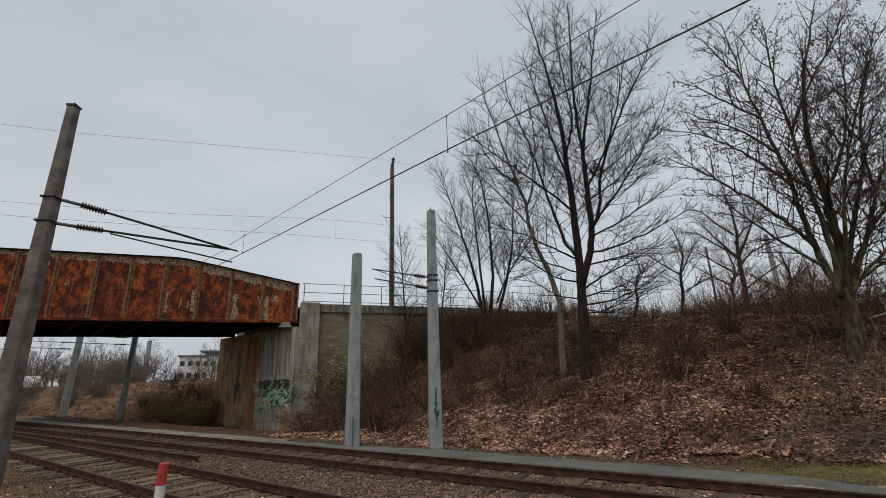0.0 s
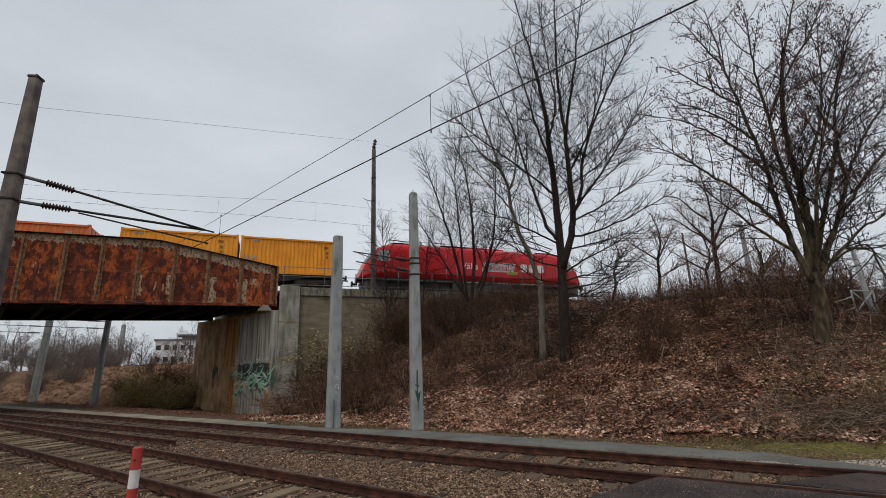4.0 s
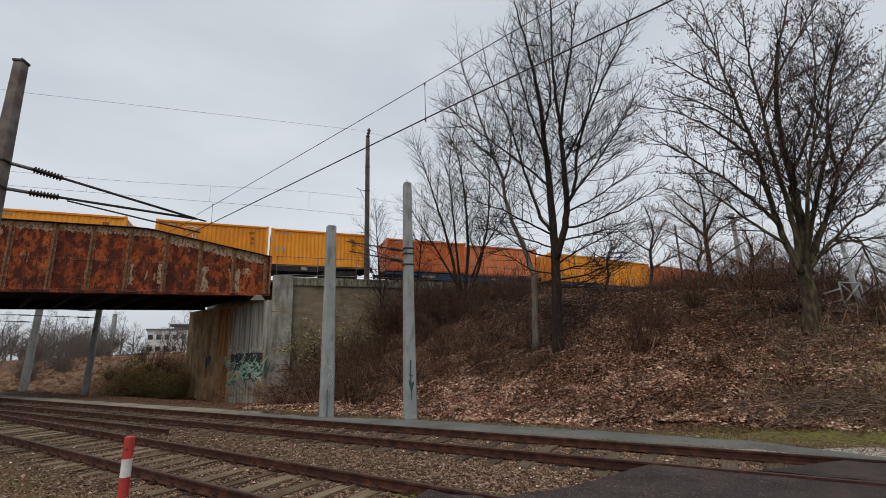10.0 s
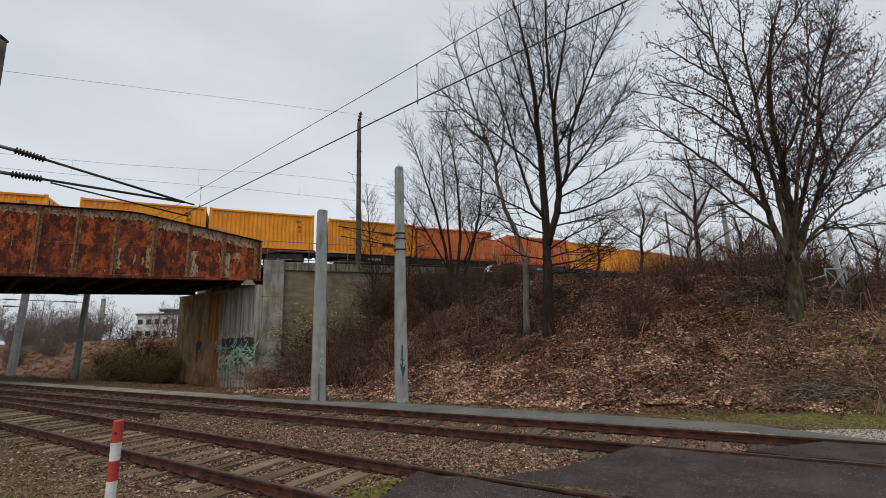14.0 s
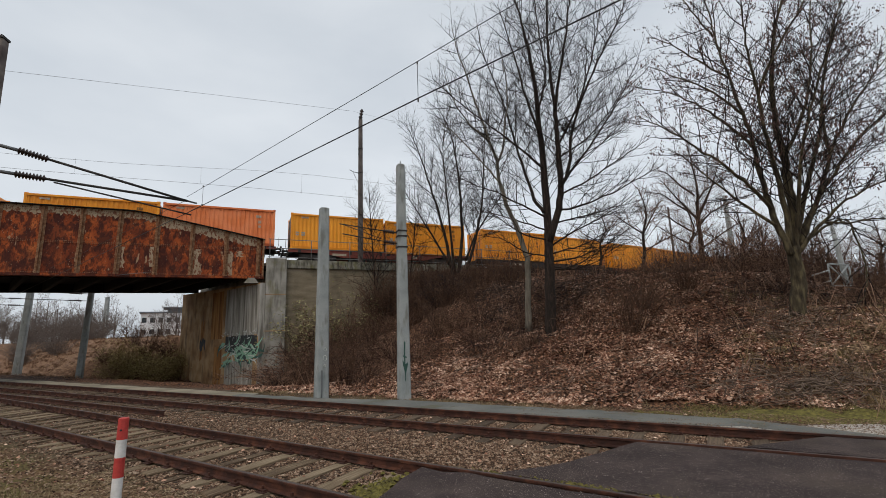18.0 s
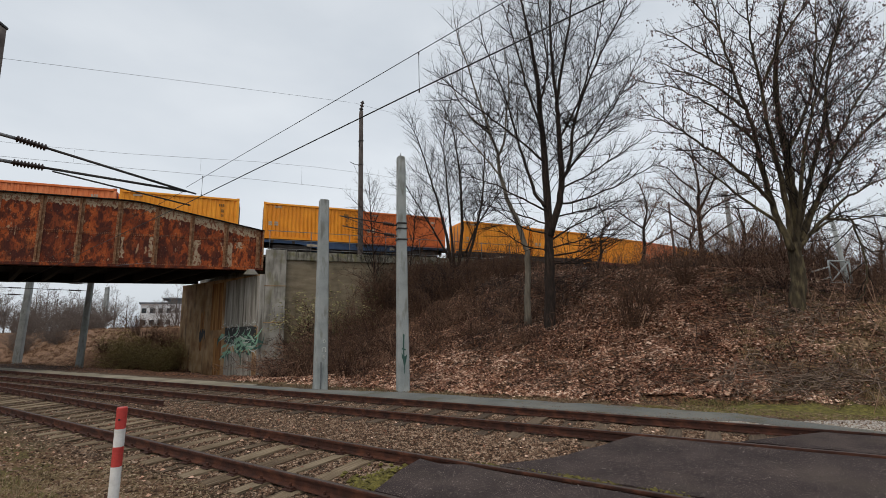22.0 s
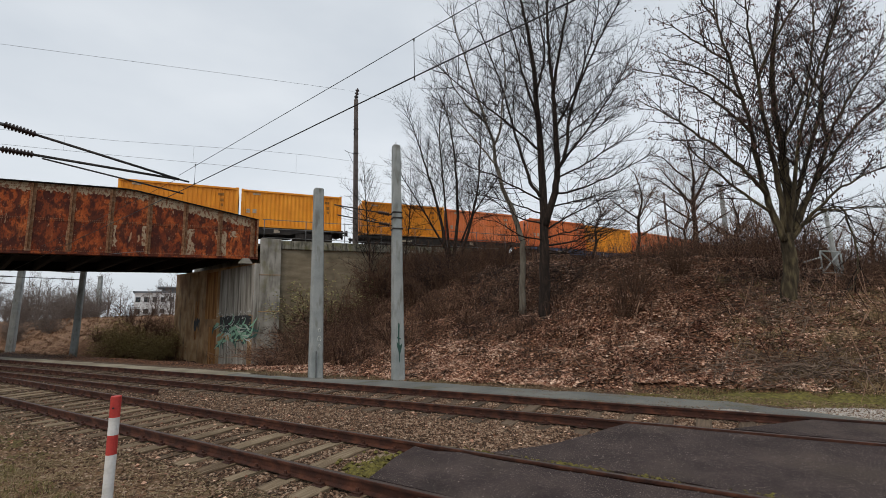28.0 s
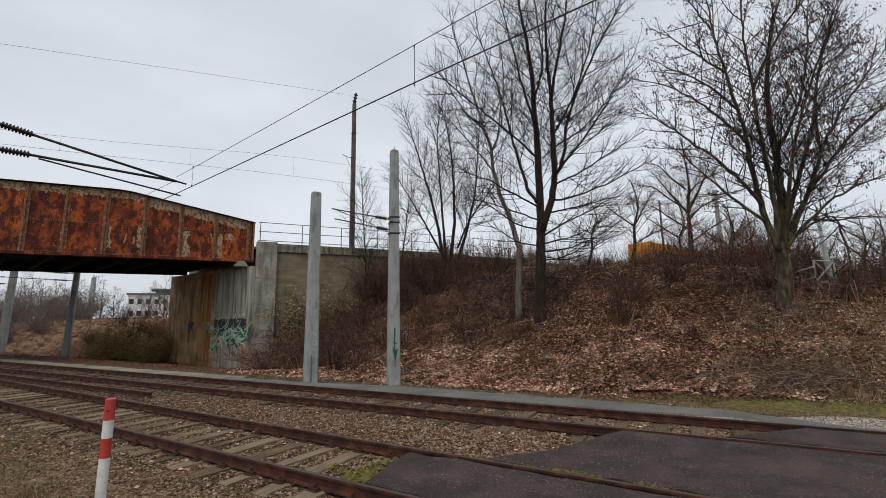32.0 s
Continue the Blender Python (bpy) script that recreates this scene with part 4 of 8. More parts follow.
def abutments():
    face = bmesh.new()
    slab(face, [(0.55, -0.55), (-5.15, 11.9), (3.0, 11.9), (3.0, 0.3), (0.85, 0.3), (0.85, -0.55)], -2.2, 5.36)
    for v in face.verts:
        if v.co.z > 5 and v.co.y > 5:
            v.co.z = 5.66
    ab = tagged(part("abutment_wall", face, "abutment"), "tall concrete bridge abutment with brown rust stains", "abutment", kind="structure")
    ab.matrix_basis = BRIDGE
    back = bmesh.new()
    slab(back, [(1.25, 0.44), (-3.9, 11.9), (3.0, 11.9), (3.0, 0.44)], 5.3, 6.6)
    part("back_wall", back, "concrete", ab)
    # outer skin along the face: rust streaks under the girders
    d = Vector((-4.55 - 0.55, 10.6 + 0.55)).normalized()
    n = Vector((-d.y, d.x))

    def on_face(name, u0, u1, z0, z1, mat, label, ragged, seed, proud=0.006):
        rng = np.random.default_rng(seed)
        bm = bmesh.new()
        k = max(4, int((u1 - u0) / 0.12))
        outline = [(u0 + (u1 - u0) * i / k, z0 + abs(rng.normal(0, ragged))) for i in range(k + 1)]
        outline += [(u1 - (u1 - u0) * i / k, z1 - abs(rng.normal(0, ragged * 0.3))) for i in range(k + 1)]
        vs = [bm.verts.new((0.55 + d.x * u + n.x * proud, -0.55 + d.y * u + n.y * proud, z)) for u, z in outline]
        bm.faces.new(vs)
        bmesh.ops.triangulate(bm, faces=bm.faces)
        part(name, bm, mat, ab, label)
    on_face("rust_streak", 5.4, 7.4, 1.9, 5.3, "rust_streak", "broad orange rust streak", 0.06, 1)
    on_face("rust_streak", 5.3, 6.6, -1.4, 1.4, "rust_streak", "brown rust streak", 0.25, 2)
    on_face("rust_streak", 8.6, 9.3, 0.2, 3.4, "rust_streak", "brown rust streak", 0.5, 3)
    on_face("pale_patch", 0.0, 5.0, 2.1, 5.3, "lime_wash", "pale lime-streaked concrete", 0.05, 4)
    on_face("pale_patch", 0.6, 4.7, -1.5, 0.5, "lime_wash", "pale lime-streaked concrete", 0.1, 7)
    # sprayed lettering on the wall, unreadable: dark ground with pale curved strokes
    on_face("sprayed_ground", 0.1, 4.75, 0.95, 2.12, "black_spray", "black sprayed patch", 0.10, 5, 0.012)
    on_face("sprayed_ground", 8.3, 9.4, 0.9, 2.1, "black_spray", "small black sprayed tag", 0.5, 9, 0.012)
    rng = np.random.default_rng(11)

    def stroke(bm, u, z, ang, bend, length, width, off):
        """One tapering, curved spray stroke on the wall's face."""
        prev = None
        for k in range(11):
            w = width * (1 - (abs(k - 4) / 6.5) ** 1.3)
            pair = []
            for sgn in (-1, 1):
                uu, zz = u - math.sin(ang) * w * sgn, z + math.cos(ang) * w * sgn
                pair.append(bm.verts.new((0.55 + d.x * uu + n.x * off, -0.55 + d.y * uu + n.y * off, zz)))
            if prev:
                bm.faces.new((prev[0], pair[0], pair[1], prev[1]))
            prev = pair
            u, z = u + math.cos(ang) * length / 10, z + math.sin(ang) * length / 10
            ang += bend / 10
    for mat, width, count, off, low, high in (("green_spray", 0.15, 20, 0.016, 0.25, 1.35), ("mint_spray", 0.105, 30, 0.020, 0.45, 1.65), ("white_spray", 0.035, 20, 0.024, 0.5, 1.6),
                                              ("black_spray", 0.035, 16, 0.028, 0.3, 1.5), ("white_spray", 0.022, 26, 0.018, 1.95, 2.45)):
        bm = bmesh.new()
        for c in range(count):
            u, z = 0.1 + 4.9 * (c + rng.uniform(0, 1)) / count, rng.uniform(low, high)
            ang = rng.uniform(-0.6, 0.6) + (math.pi if rng.random() < 0.5 else 0)
            stroke(bm, u, z, ang, rng.uniform(-2.6, 2.6), rng.uniform(0.7, 1.7) if high < 2 else rng.uniform(0.3, 0.6), width * rng.uniform(0.6, 1.2), off)
        part("sprayed_strokes", bm, mat, ab, "pale green sprayed strokes" if mat == "mint_spray" else "")
    part("pale_patch", boxes((0.552, 0.858, -0.557, -0.552, -1.6, 5.35)), "lime_wash", ab)
    # end pier and wing wall beside the bridge
    pier = thing("wall_wing", "weathered concrete wing wall with a coping, beside the bridge", "wall", BRIDGE, kind="structure")
    part("end_pier", boxes((0.86, 2.12, -0.55, 0.42, -1.5, 6.98), bevel=0.03), "concrete", pier, "streaked concrete end pier")
    for z in (2.3, 4.6):
        part("joint_band", boxes((0.84, 2.14, -0.565, -0.548, z, z + 0.05)), "abutment", pier)
    part("wall_panel", boxes((2.12, 16.2, -0.18, 0.42, -1.5, 6.36)), "wall_tan", pier, "rough stained concrete")
    for k in range(7):
        part("coping", boxes((2.13 + k * 2.01, 2.13 + k * 2.01 + 1.99, -0.34, 0.46, 6.36, 6.92), bevel=0.02), "coping", pier)
    left = bmesh.new()
    slab(left, [(-24.6, -0.5), (-31.5, 10.6), (-38, 10.6), (-34, -0.5)], -1, 6.6)
    tagged(part("abutment_wall", left, "abutment"), "concrete abutment at the bridge's other end", "abutment", kind="structure").matrix_basis = BRIDGE


abutments()


def railing():
    rl = thing("railing", "grey steel tube railing on top of the wing wall", "railing", BRIDGE)
    for k in range(8):
        s = 1.06 + k * 2.63
        tube([(s, -0.05, 6.85), (s, -0.05, 8.32)], 0.03, 6).make("post", "steel", rl)
    for z in (8.32, 7.72, 7.12):
        tube([(0.95, -0.05, z), (10, -0.05, z), (19.6, -0.05, z - 0.08)], 0.024, 6).make("rail", "steel", rl)


railing()


def upper_track():
    """Rails and ballast of the high track."""
    vs, fs = [], []
    ss = np.concatenate([np.arange(-330, 1, 8.0), np.arange(1, 170, 2.0)])
    prof = [(-2.6, -0.52), (-1.75, -0.16), (1.75, -0.16), (2.3, -0.2), (3.0, -0.75)]
    for s in ss:
        m = up_pose(float(s))
        for y, z in prof:
            vs.append(m @ Vector((0, max(y, -2.2) if s < 1.2 else y, z)))
    n = len(prof)
    for i in range(len(ss) - 1):
        for j in range(n - 1):
            k = i * n + j
            fs.append((k, k + n, k + n + 1, k + 1))
    tagged(ob_mesh("upper_ballast", vs, fs, "ballast"), "brown ballast bed of the upper railway", "ballast", kind="structure")
    tr = thing("railway_track", "upper railway track on bridge and embankment", "track", kind="structure")
    for y in (-0.7525, 0.7525):
        sec = [(-0.036, -0.16), (0.036, -0.16), (0.036, 0.0), (-0.036, 0.0)]
        v2, f2 = [], []
        for s in ss:
            m = up_pose(float(s))
            for p, q in sec:
                v2.append(m @ Vector((0, y + p, q)))
        for i in range(len(ss) - 1):
            for j in range(4):
                a, b = i * 4 + j, i * 4 + (j + 1) % 4
                f2.append((a, b, b + 4, a + 4))
        ob_mesh("rail", v2, f2, "rail", tr)


upper_track()


# ---- masts, brackets and overhead wires ----
def insulator(parent, p, q, r=0.065, n=8, name="insulator"):
    """A ribbed porcelain insulator from p to q."""
    p, q = np.array(p, float), np.array(q, float)
    pts, rad = [], []
    for i in range(n):
        for f, k in ((0.0, 0.45), (0.35, 1.0), (0.65, 0.5)):
            pts.append(p + (q - p) * (i + f) / n)
            rad.append(r * k)
    pts.append(q)
    rad.append(r * 0.4)
    return Tubes().add(pts, rad, 10).make(name, "insulator", parent, "brown ribbed porcelain insulator")


def square_mast(name, label, x, y, z0, z1, w0, w1, mat, turn, group=""):
    ms = thing(name, label, "mast", pose(x, y, z0, 0, 0, turn), group)
    bm = bmesh.new()
    rings = []
    for k, (z, w) in enumerate(((-0.4, w0), (0.0, w0), ((z1 - z0) * 0.5, (w0 + w1) / 2), (z1 - z0 - 0.03, w1), (z1 - z0, w1 * 0.8))):
        hw, c = w / 2, w * 0.11
        rings.append([bm.verts.new((px, py, z)) for px, py in ((-hw + c, -hw), (hw - c, -hw), (hw, -hw + c), (hw, hw - c), (hw - c, hw), (-hw + c, hw), (-hw, hw - c), (-hw, -hw + c))])
    for a, b in zip(rings, rings[1:]):
        for i in range(8):
            bm.faces.new((a[i], a[(i + 1) % 8], b[(i + 1) % 8], b[i]))
    bm.faces.new(rings[-1])
    part("shaft", bm, mat, ms)
    return ms


def local(ms, p):
    return ms.matrix_basis.inverted() @ Vector(p)


def collar(ms, z, w, name="clamp"):
    part(name, boxes((-w / 2 - 0.018, w / 2 + 0.018, -w / 2 - 0.018, w / 2 + 0.018, z - 0.025, z + 0.025), bevel=0.008), "dark_iron", ms)


mast_a = square_mast("concrete_mast", "bare grey concrete mast with white spray marks", -4.39, 15.0, -0.1, 6.33, 0.43, 0.31, "mast", 28, "concrete masts")
part("conduit", boxes((-0.05, -0.02, -0.245, -0.21, 0.0, 0.9)), "steel", mast_a)
for z, w in ((1.56, 0.055), (1.28, 0.085), (1.05, 0.045)):
    ring = []
    for k in range(14):
        a = k * 2 * math.pi / 13
        ring.append((0.06 + w * 0.7 * math.cos(a), -0.212 + (z - 0.95) * 0.01, z + w * math.sin(a)))
    tube(ring, 0.012, 4).make("spray_mark", "white_spray", mast_a)
mast_b = square_mast("concrete_mast", "grey concrete mast with short cantilever arms", -1.58, 14.2, -0.1, 7.52, 0.37, 0.25, "mast", 22, "concrete masts")
collar(mast_b, 5.12, 0.29)
collar(mast_b, 4.76, 0.30)
collar(mast_b, 5.30, 0.29)
tube([(0, 0, 7.6), (0, 0, 7.75)], 0.012, 5).make("tip_rod", "dark_iron", mast_b)
drips = bmesh.new()
prism(drips, [(-0.045, 0.95), (0.0, 0.72), (0.06, 0.93), (0.09, 1.12), (0.02, 1.06), (-0.03, 1.10), (-0.085, 1.18), (-0.07, 1.02)], -0.187, -0.172)
prism(drips, [(-0.03, 1.06), (0.005, 1.08), (0.0, 1.40), (0.015, 1.72), (-0.025, 1.75), (-0.04, 1.42)], -0.185, -0.170)
prism(drips, [(-0.07, 1.28), (0.05, 1.24), (0.05, 1.28), (-0.07, 1.33)], -0.189, -0.174)
prism(drips, [(-0.01, 0.55), (0.008, 0.55), (0.012, 0.75), (-0.012, 0.75)], -0.1875, -0.172)
part("paint_run", drips, "green_spray", mast_b, "dark green paint runs")
for z, tip in ((5.12, (-3.59, 14.05, 5.50)), (4.76, (-3.49, 14.05, 5.16))):
    a = np.array(local(mast_b, (-1.58, 14.2, z)))
    b = np.array(local(mast_b, tip))
    insulator(mast_b, a + (b - a) * 0.12, a + (b - a) * 0.30, 0.085, 5)
    tube([a + (b - a) * 0.05, a + (b - a) * 0.14], 0.02, 6).make("arm_root", "dark_iron", mast_b)
    tube([a + (b - a) * 0.3, b], 0.02, 6).make("arm", "dark_iron", mast_b)
tube([local(mast_b, (-2.2, 14.15, 4.95)), local(mast_b, (-3.45, 14.05, 5.46))], 0.014, 5).make("stay", "dark_iron", mast_b)

mast_l = square_mast("concrete_mast", "old weathered concrete mast with long cantilever arms", -11.42, 10.0, -0.1, 9.72, 0.45, 0.24, "mast_old", 12, "concrete masts")
collar(mast_l, 7.0, 0.35)
collar(mast_l, 6.32, 0.36)
part("cap", boxes((-0.13, 0.13, -0.13, 0.13, 9.82, 9.88), (-0.015, 0.015, -0.015, 0.015, 9.88, 9.98)), "dark_iron", mast_l)
TIP_A, TIP_B = (-7.55, 12.15, 5.87), (-7.43, 12.2, 5.46)
for z, start in ((6.92, (-11.1, 10.18, 6.86)), (6.22, (-11.1, 10.18, 6.18))):
    a = np.array(local(mast_l, start))
    b = np.array(local(mast_l, TIP_A))
    root = np.array(local(mast_l, (-11.42, 10.0, z)))
    tube([root, a + (b - a) * 0.08], 0.045, 6).make("arm_root", "steel", mast_l)
    insulator(mast_l, a + (b - a) * 0.07, a + (b - a) * 0.22, 0.095, 9)
    tube([a + (b - a) * 0.21, b], 0.034, 7).make("arm", "dark_iron", mast_l)
low = np.array(local(mast_l, (-11.1, 10.18, 6.18)))
tube([low + (np.array(local(mast_l, TIP_A)) - low) * 0.26 - (0, 0, 0.06), local(mast_l, TIP_B)], 0.022, 6).make("steady_arm", "dark_iron", mast_l)
tube([local(mast_l, TIP_A), local(mast_l, (-7.33, 12.27, 5.82))], 0.026, 5).make("arm_end", "dark_iron", mast_l)

far_masts = []
for x, y, w, top, mat in ((-28.4, 34.0, 0.42, 9.5, "mast"), (-35.2, 36.0, 0.5, 10.0, "mast"), (-46.0, 41.0, 0.45, 9.5, "mast")):
    zb = float(height(x, y))
    fm = square_mast("concrete_mast", "concrete mast with cantilever beyond the bridge", x, y, zb, top, w, w * 0.7, mat, 20, "concrete masts")
    fm.matrix_basis = Matrix.Translation((x, y, zb)) @ pose(0, 0, 0, 0, 2.0, 0) @ pose(0, 0, 0, 0, 0, 20)
    for z in (5.75, 5.2):
        a = np.array(local(fm, (x, y, z)))
        b = np.array(local(fm, (x - 4.6, y - 1.6, z + 0.25)))
        insulator(fm, a + (b - a) * 0.08, a + (b - a) * 0.25, 0.075, 6)
        tube([a, b], 0.025, 5).make("arm", "dark_iron", fm)
    far_masts.append(fm)


def catenary():
    """Contact wire and carrying wire over the near tracks, with droppers."""
    c0, c1 = np.array([-6.66, 11.39]), np.array([1.67, 4.74])
    d = (c1 - c0) / np.linalg.norm(c1 - c0)

    def at(k, z):
        p = c0 + d * k
        return (p[0], p[1], z)
    cw = thing("overhead_wire", "dark copper contact wire with carrying wire and droppers", "wire")
    tube([at(-30, 5.5), at(-1.0, 5.47), at(8, 5.53), at(45, 5.5)], 0.011, 5).make("contact_wire", "wire", cw)
    ks = np.linspace(-30, -1.1, 8)
    tube([at(k, 5.88 + 0.006 * (k + 1.1) ** 2 * 0.1) for k in ks], 0.008, 4).make("carrying_wire", "wire", cw)
    ks = np.linspace(-1.1, 45, 18)
    tube([at(k, 5.93 + 0.026 * (k + 1.1) + 0.035 * max(0.0, 1 - (k + 1.1) / 9)) for k in ks], 0.008, 4).make("carrying_wire", "wire", cw)
    for k, z in ((0.0, 6.02), (8.0, 6.15), (16.5, 6.38)):
        tube([at(k, 5.5), at(k, z)], 0.005, 4).make("dropper", "wire", cw)
        part("dropper_clamp", boxes((-0.012, 0.012, -0.012, 0.012, -0.025, 0.02)), "dark_iron", cw).matrix_basis = pose(*at(k, 5.5))
        part("dropper_clamp", boxes((-0.012, 0.012, -0.012, 0.012, -0.02, 0.02)), "dark_iron", cw).matrix_basis = pose(*at(k, z))
    for left, zs, name in ((0.0, (12.35, 12.75), "contact_wire"),):
        up = thing("overhead_wire", "thin contact and carrying wires above the upper track", "wire")
        for z0_, z1_, r in ((5.45, 5.6, 0.009), (6.35, 7.1, 0.008)):
            pts = []
            for s in np.arange(-60, 121, 4.0):
                z = (z0_ + (z1_ - z0_) * float(smooth(-12, 6, s))) if s < 7 else z1_ - 0.5 * (z1_ - z0_) * (1 - ((s - 38) / 31) ** 2) * (s < 69)
                pts.append(up_pose(float(s), 0, z).translation)
            tube(pts, r, 4).make("contact_wire" if z0_ < 6 else "carrying_wire", "wire", up)
        for s in (-10.5, -3.5, 3.2):
            a = up_pose(s, 0, 5.5).translation
            b = up_pose(s, 0, 6.7 + 0.03 * (s + 4)).translation
            tube([a, b], 0.005, 4).make("dropper", "wire", up)
    fd = thing("feeder_wire", "thin feeder wire running to the top of the lattice mast", "wire")
    p = UP_N * 31.0
    tube([(*(p + UP_U * s), z) for s, z in ((-60, 17.2), (-13.5, 17.5), (-2, 18.13), (6.3, 18.55))], 0.009, 4).make("line", "wire", fd)
    tube([(*(p + UP_U * s), z) for s, z in ((6.6, 18.55), (9.45, 18.3), (14, 18.0), (46, 18.4))], 0.007, 4).make("line", "wire", fd)


catenary()


def pylon():
    x, y, z0 = -6.42, 31.0, 4.6
    py = square_mast("tall_mast", "tall slim grey mast with dark insulator head", x, y, z0, 17.9, 0.36, 0.26, "mast_dark", 25)
    ht = 17.9 - z0
    tube([(0, 0, ht), (0, 0, ht + 0.15), (0.02, 0, ht + 0.3)], [0.07, 0.15, 0.06], 8).make("head_base", "dark_iron", py)
    insulator(py, (0, 0, ht + 0.1), (0.12, 0, ht + 0.85), 0.16, 3)
    for z in (15.52, 13.64):
        collar(py, z - z0, 0.3)
    tube([(0, 0, 13.64 - z0), (-0.55, -0.3, 13.55 - z0), (-0.9, -0.45, 13.62 - z0)], 0.022, 5).make("bracket", "dark_iron", py)
    tube([(-0.6, -0.32, 13.5 - z0), (-0.15, -0.1, 12.7 - z0)], 0.015, 5).make("bracket_stay", "dark_iron", py)
    tube([(-0.12, -0.1, 15.5 - z0), (-0.15, -0.1, 15.0 - z0)], 0.05, 6).make("lamp_head", "dark_iron", py)
    for x, y, z1, w in ((25.3, 50.0, 15.2, 0.22), (31.9, 50.0, 16.3, 0.5)):
        square_mast("tall_mast", "slim grey mast beside the far upper track", x, y, float(height(x, y)), z1, w, w * 0.7, "mast_dark" if w < 0.3 else "mast", 10)


pylon()


def marker_post():
    mp = thing("marker_post", "round red and white striped marker post leaning slightly", "post", pose(-3.80, 5.22, -0.14, 0, 0.6, 0))
    cuts = [0.0, 0.565, 0.775, 0.965, 1.19]
    cols = ["white_paint", "red_paint", "white_paint", "red_paint"]
    for a, b, c in zip(cuts, cuts[1:], cols):
        part_ = tube([(0, 0, a), (0, 0, b)], 0.053, 16).make("band", c, mp, smooth=False)
    top = tube([(0, 0, 1.19), (0, 0, 1.197)], [0.053, 0.047], 16)
    top.make("cap", "red_paint", mp, smooth=False)
    tube([(0.015, -0.046, 1.07), (0.015, -0.056, 1.07)], 0.011, 8).make("bolt_hole", "black_spray", mp)


marker_post()


def lattice_frame():
    lf = thing("lattice_mast", "pale lattice mast with a cross-braced frame among the bushes", "mast", pose(17.5, 20.0, float(height(17.5, 20.0)), 0, 0, 20))
    z0 = lf.matrix_basis.translation.z
    tube([(0.25, 0, -0.3), (0.1, 0, 3.0 - z0), (-0.25, 0, 6.6 - z0)], [0.14, 0.12, 0.075], 8).make("shaft", "mast", lf)
    for z, x in ((3.3, -2.1), (3.75, -2.1)):
        tube([(-1.32, -0.2, z + 0.2 - z0), (x - 0.5, -0.3, z - z0 - 0.05)], 0.03, 5).make("brace", "mast", lf)
    for a, b in (((-1.25, -1.25), (4.15, 5.3)), ):
        for p, q in (((-1.32, 3.28), (0.06, 3.28)), ((-1.32, 4.22), (0.06, 4.22)), ((-1.32, 3.28), (-1.32, 4.22)), ((0.06, 3.28), (0.06, 4.22)), ((-1.32, 3.28), (0.06, 4.22)), ((-1.32, 4.22), (0.06, 3.28))):
            tube([(p[0], -0.2, p[1] - z0), (q[0], -0.2, q[1] - z0)], 0.035, 5).make("frame_bar", "mast", lf)


lattice_frame()


# ---- the goods train: x ahead, y to the left, z up from the rail heads ----
def bogie(parent, x, length, mat, wheel_r, axles, steel="wheel"):
    bg = part("bogie", boxes((-length / 2, length / 2, -1.12, -0.98, 0.45, 0.78), (-length / 2, length / 2, 0.98, 1.12, 0.45, 0.78), (-0.25, 0.25, -1.1, 1.1, 0.5, 0.8),
                             (-0.28, 0.28, -1.2, -1.0, 0.3, 0.62), bevel=0.02), mat, parent, "dark bogie frame")
    bg.matrix_basis = pose(x, 0, 0)
    for ax in axles:
        for y in (-0.78, 0.78):
            bm = bmesh.new()
            bmesh.ops.create_cone(bm, cap_ends=True, segments=20, radius1=wheel_r, radius2=wheel_r - 0.02, depth=0.12, matrix=Matrix.Rotation(radians(90 if y > 0 else -90), 4, "X"))
            part("wheel", bm, steel, bg).matrix_basis = pose(ax, y, wheel_r)
        part("axle_box", boxes((-0.14, 0.14, -1.26, -1.06, -0.13, 0.13), (-0.09, 0.09, -1.2, -1.1, 0.13, 0.3), bevel=0.02), "wagon_dark", bg).matrix_basis = pose(ax, 0, wheel_r)
    return bg


def lettering(text, size, parent, mat, m, name="lettering", extrude=0.004):
    cu = bpy.data.curves.new("letters", "FONT")
    cu.body, cu.size, cu.extrude, cu.shear = text, size, extrude, 0.12
    tmp = new("letters", cu)
    dg = bpy.context.evaluated_depsgraph_get()
    me = bpy.data.meshes.new_from_object(tmp.evaluated_get(dg))
    bpy.data.objects.remove(tmp)
    bpy.data.curves.remove(cu)
    me.materials.clear()
    me.materials.append(M[mat])
    ob = new(name, me)
    ob.parent, ob.matrix_basis = parent, m
    return ob


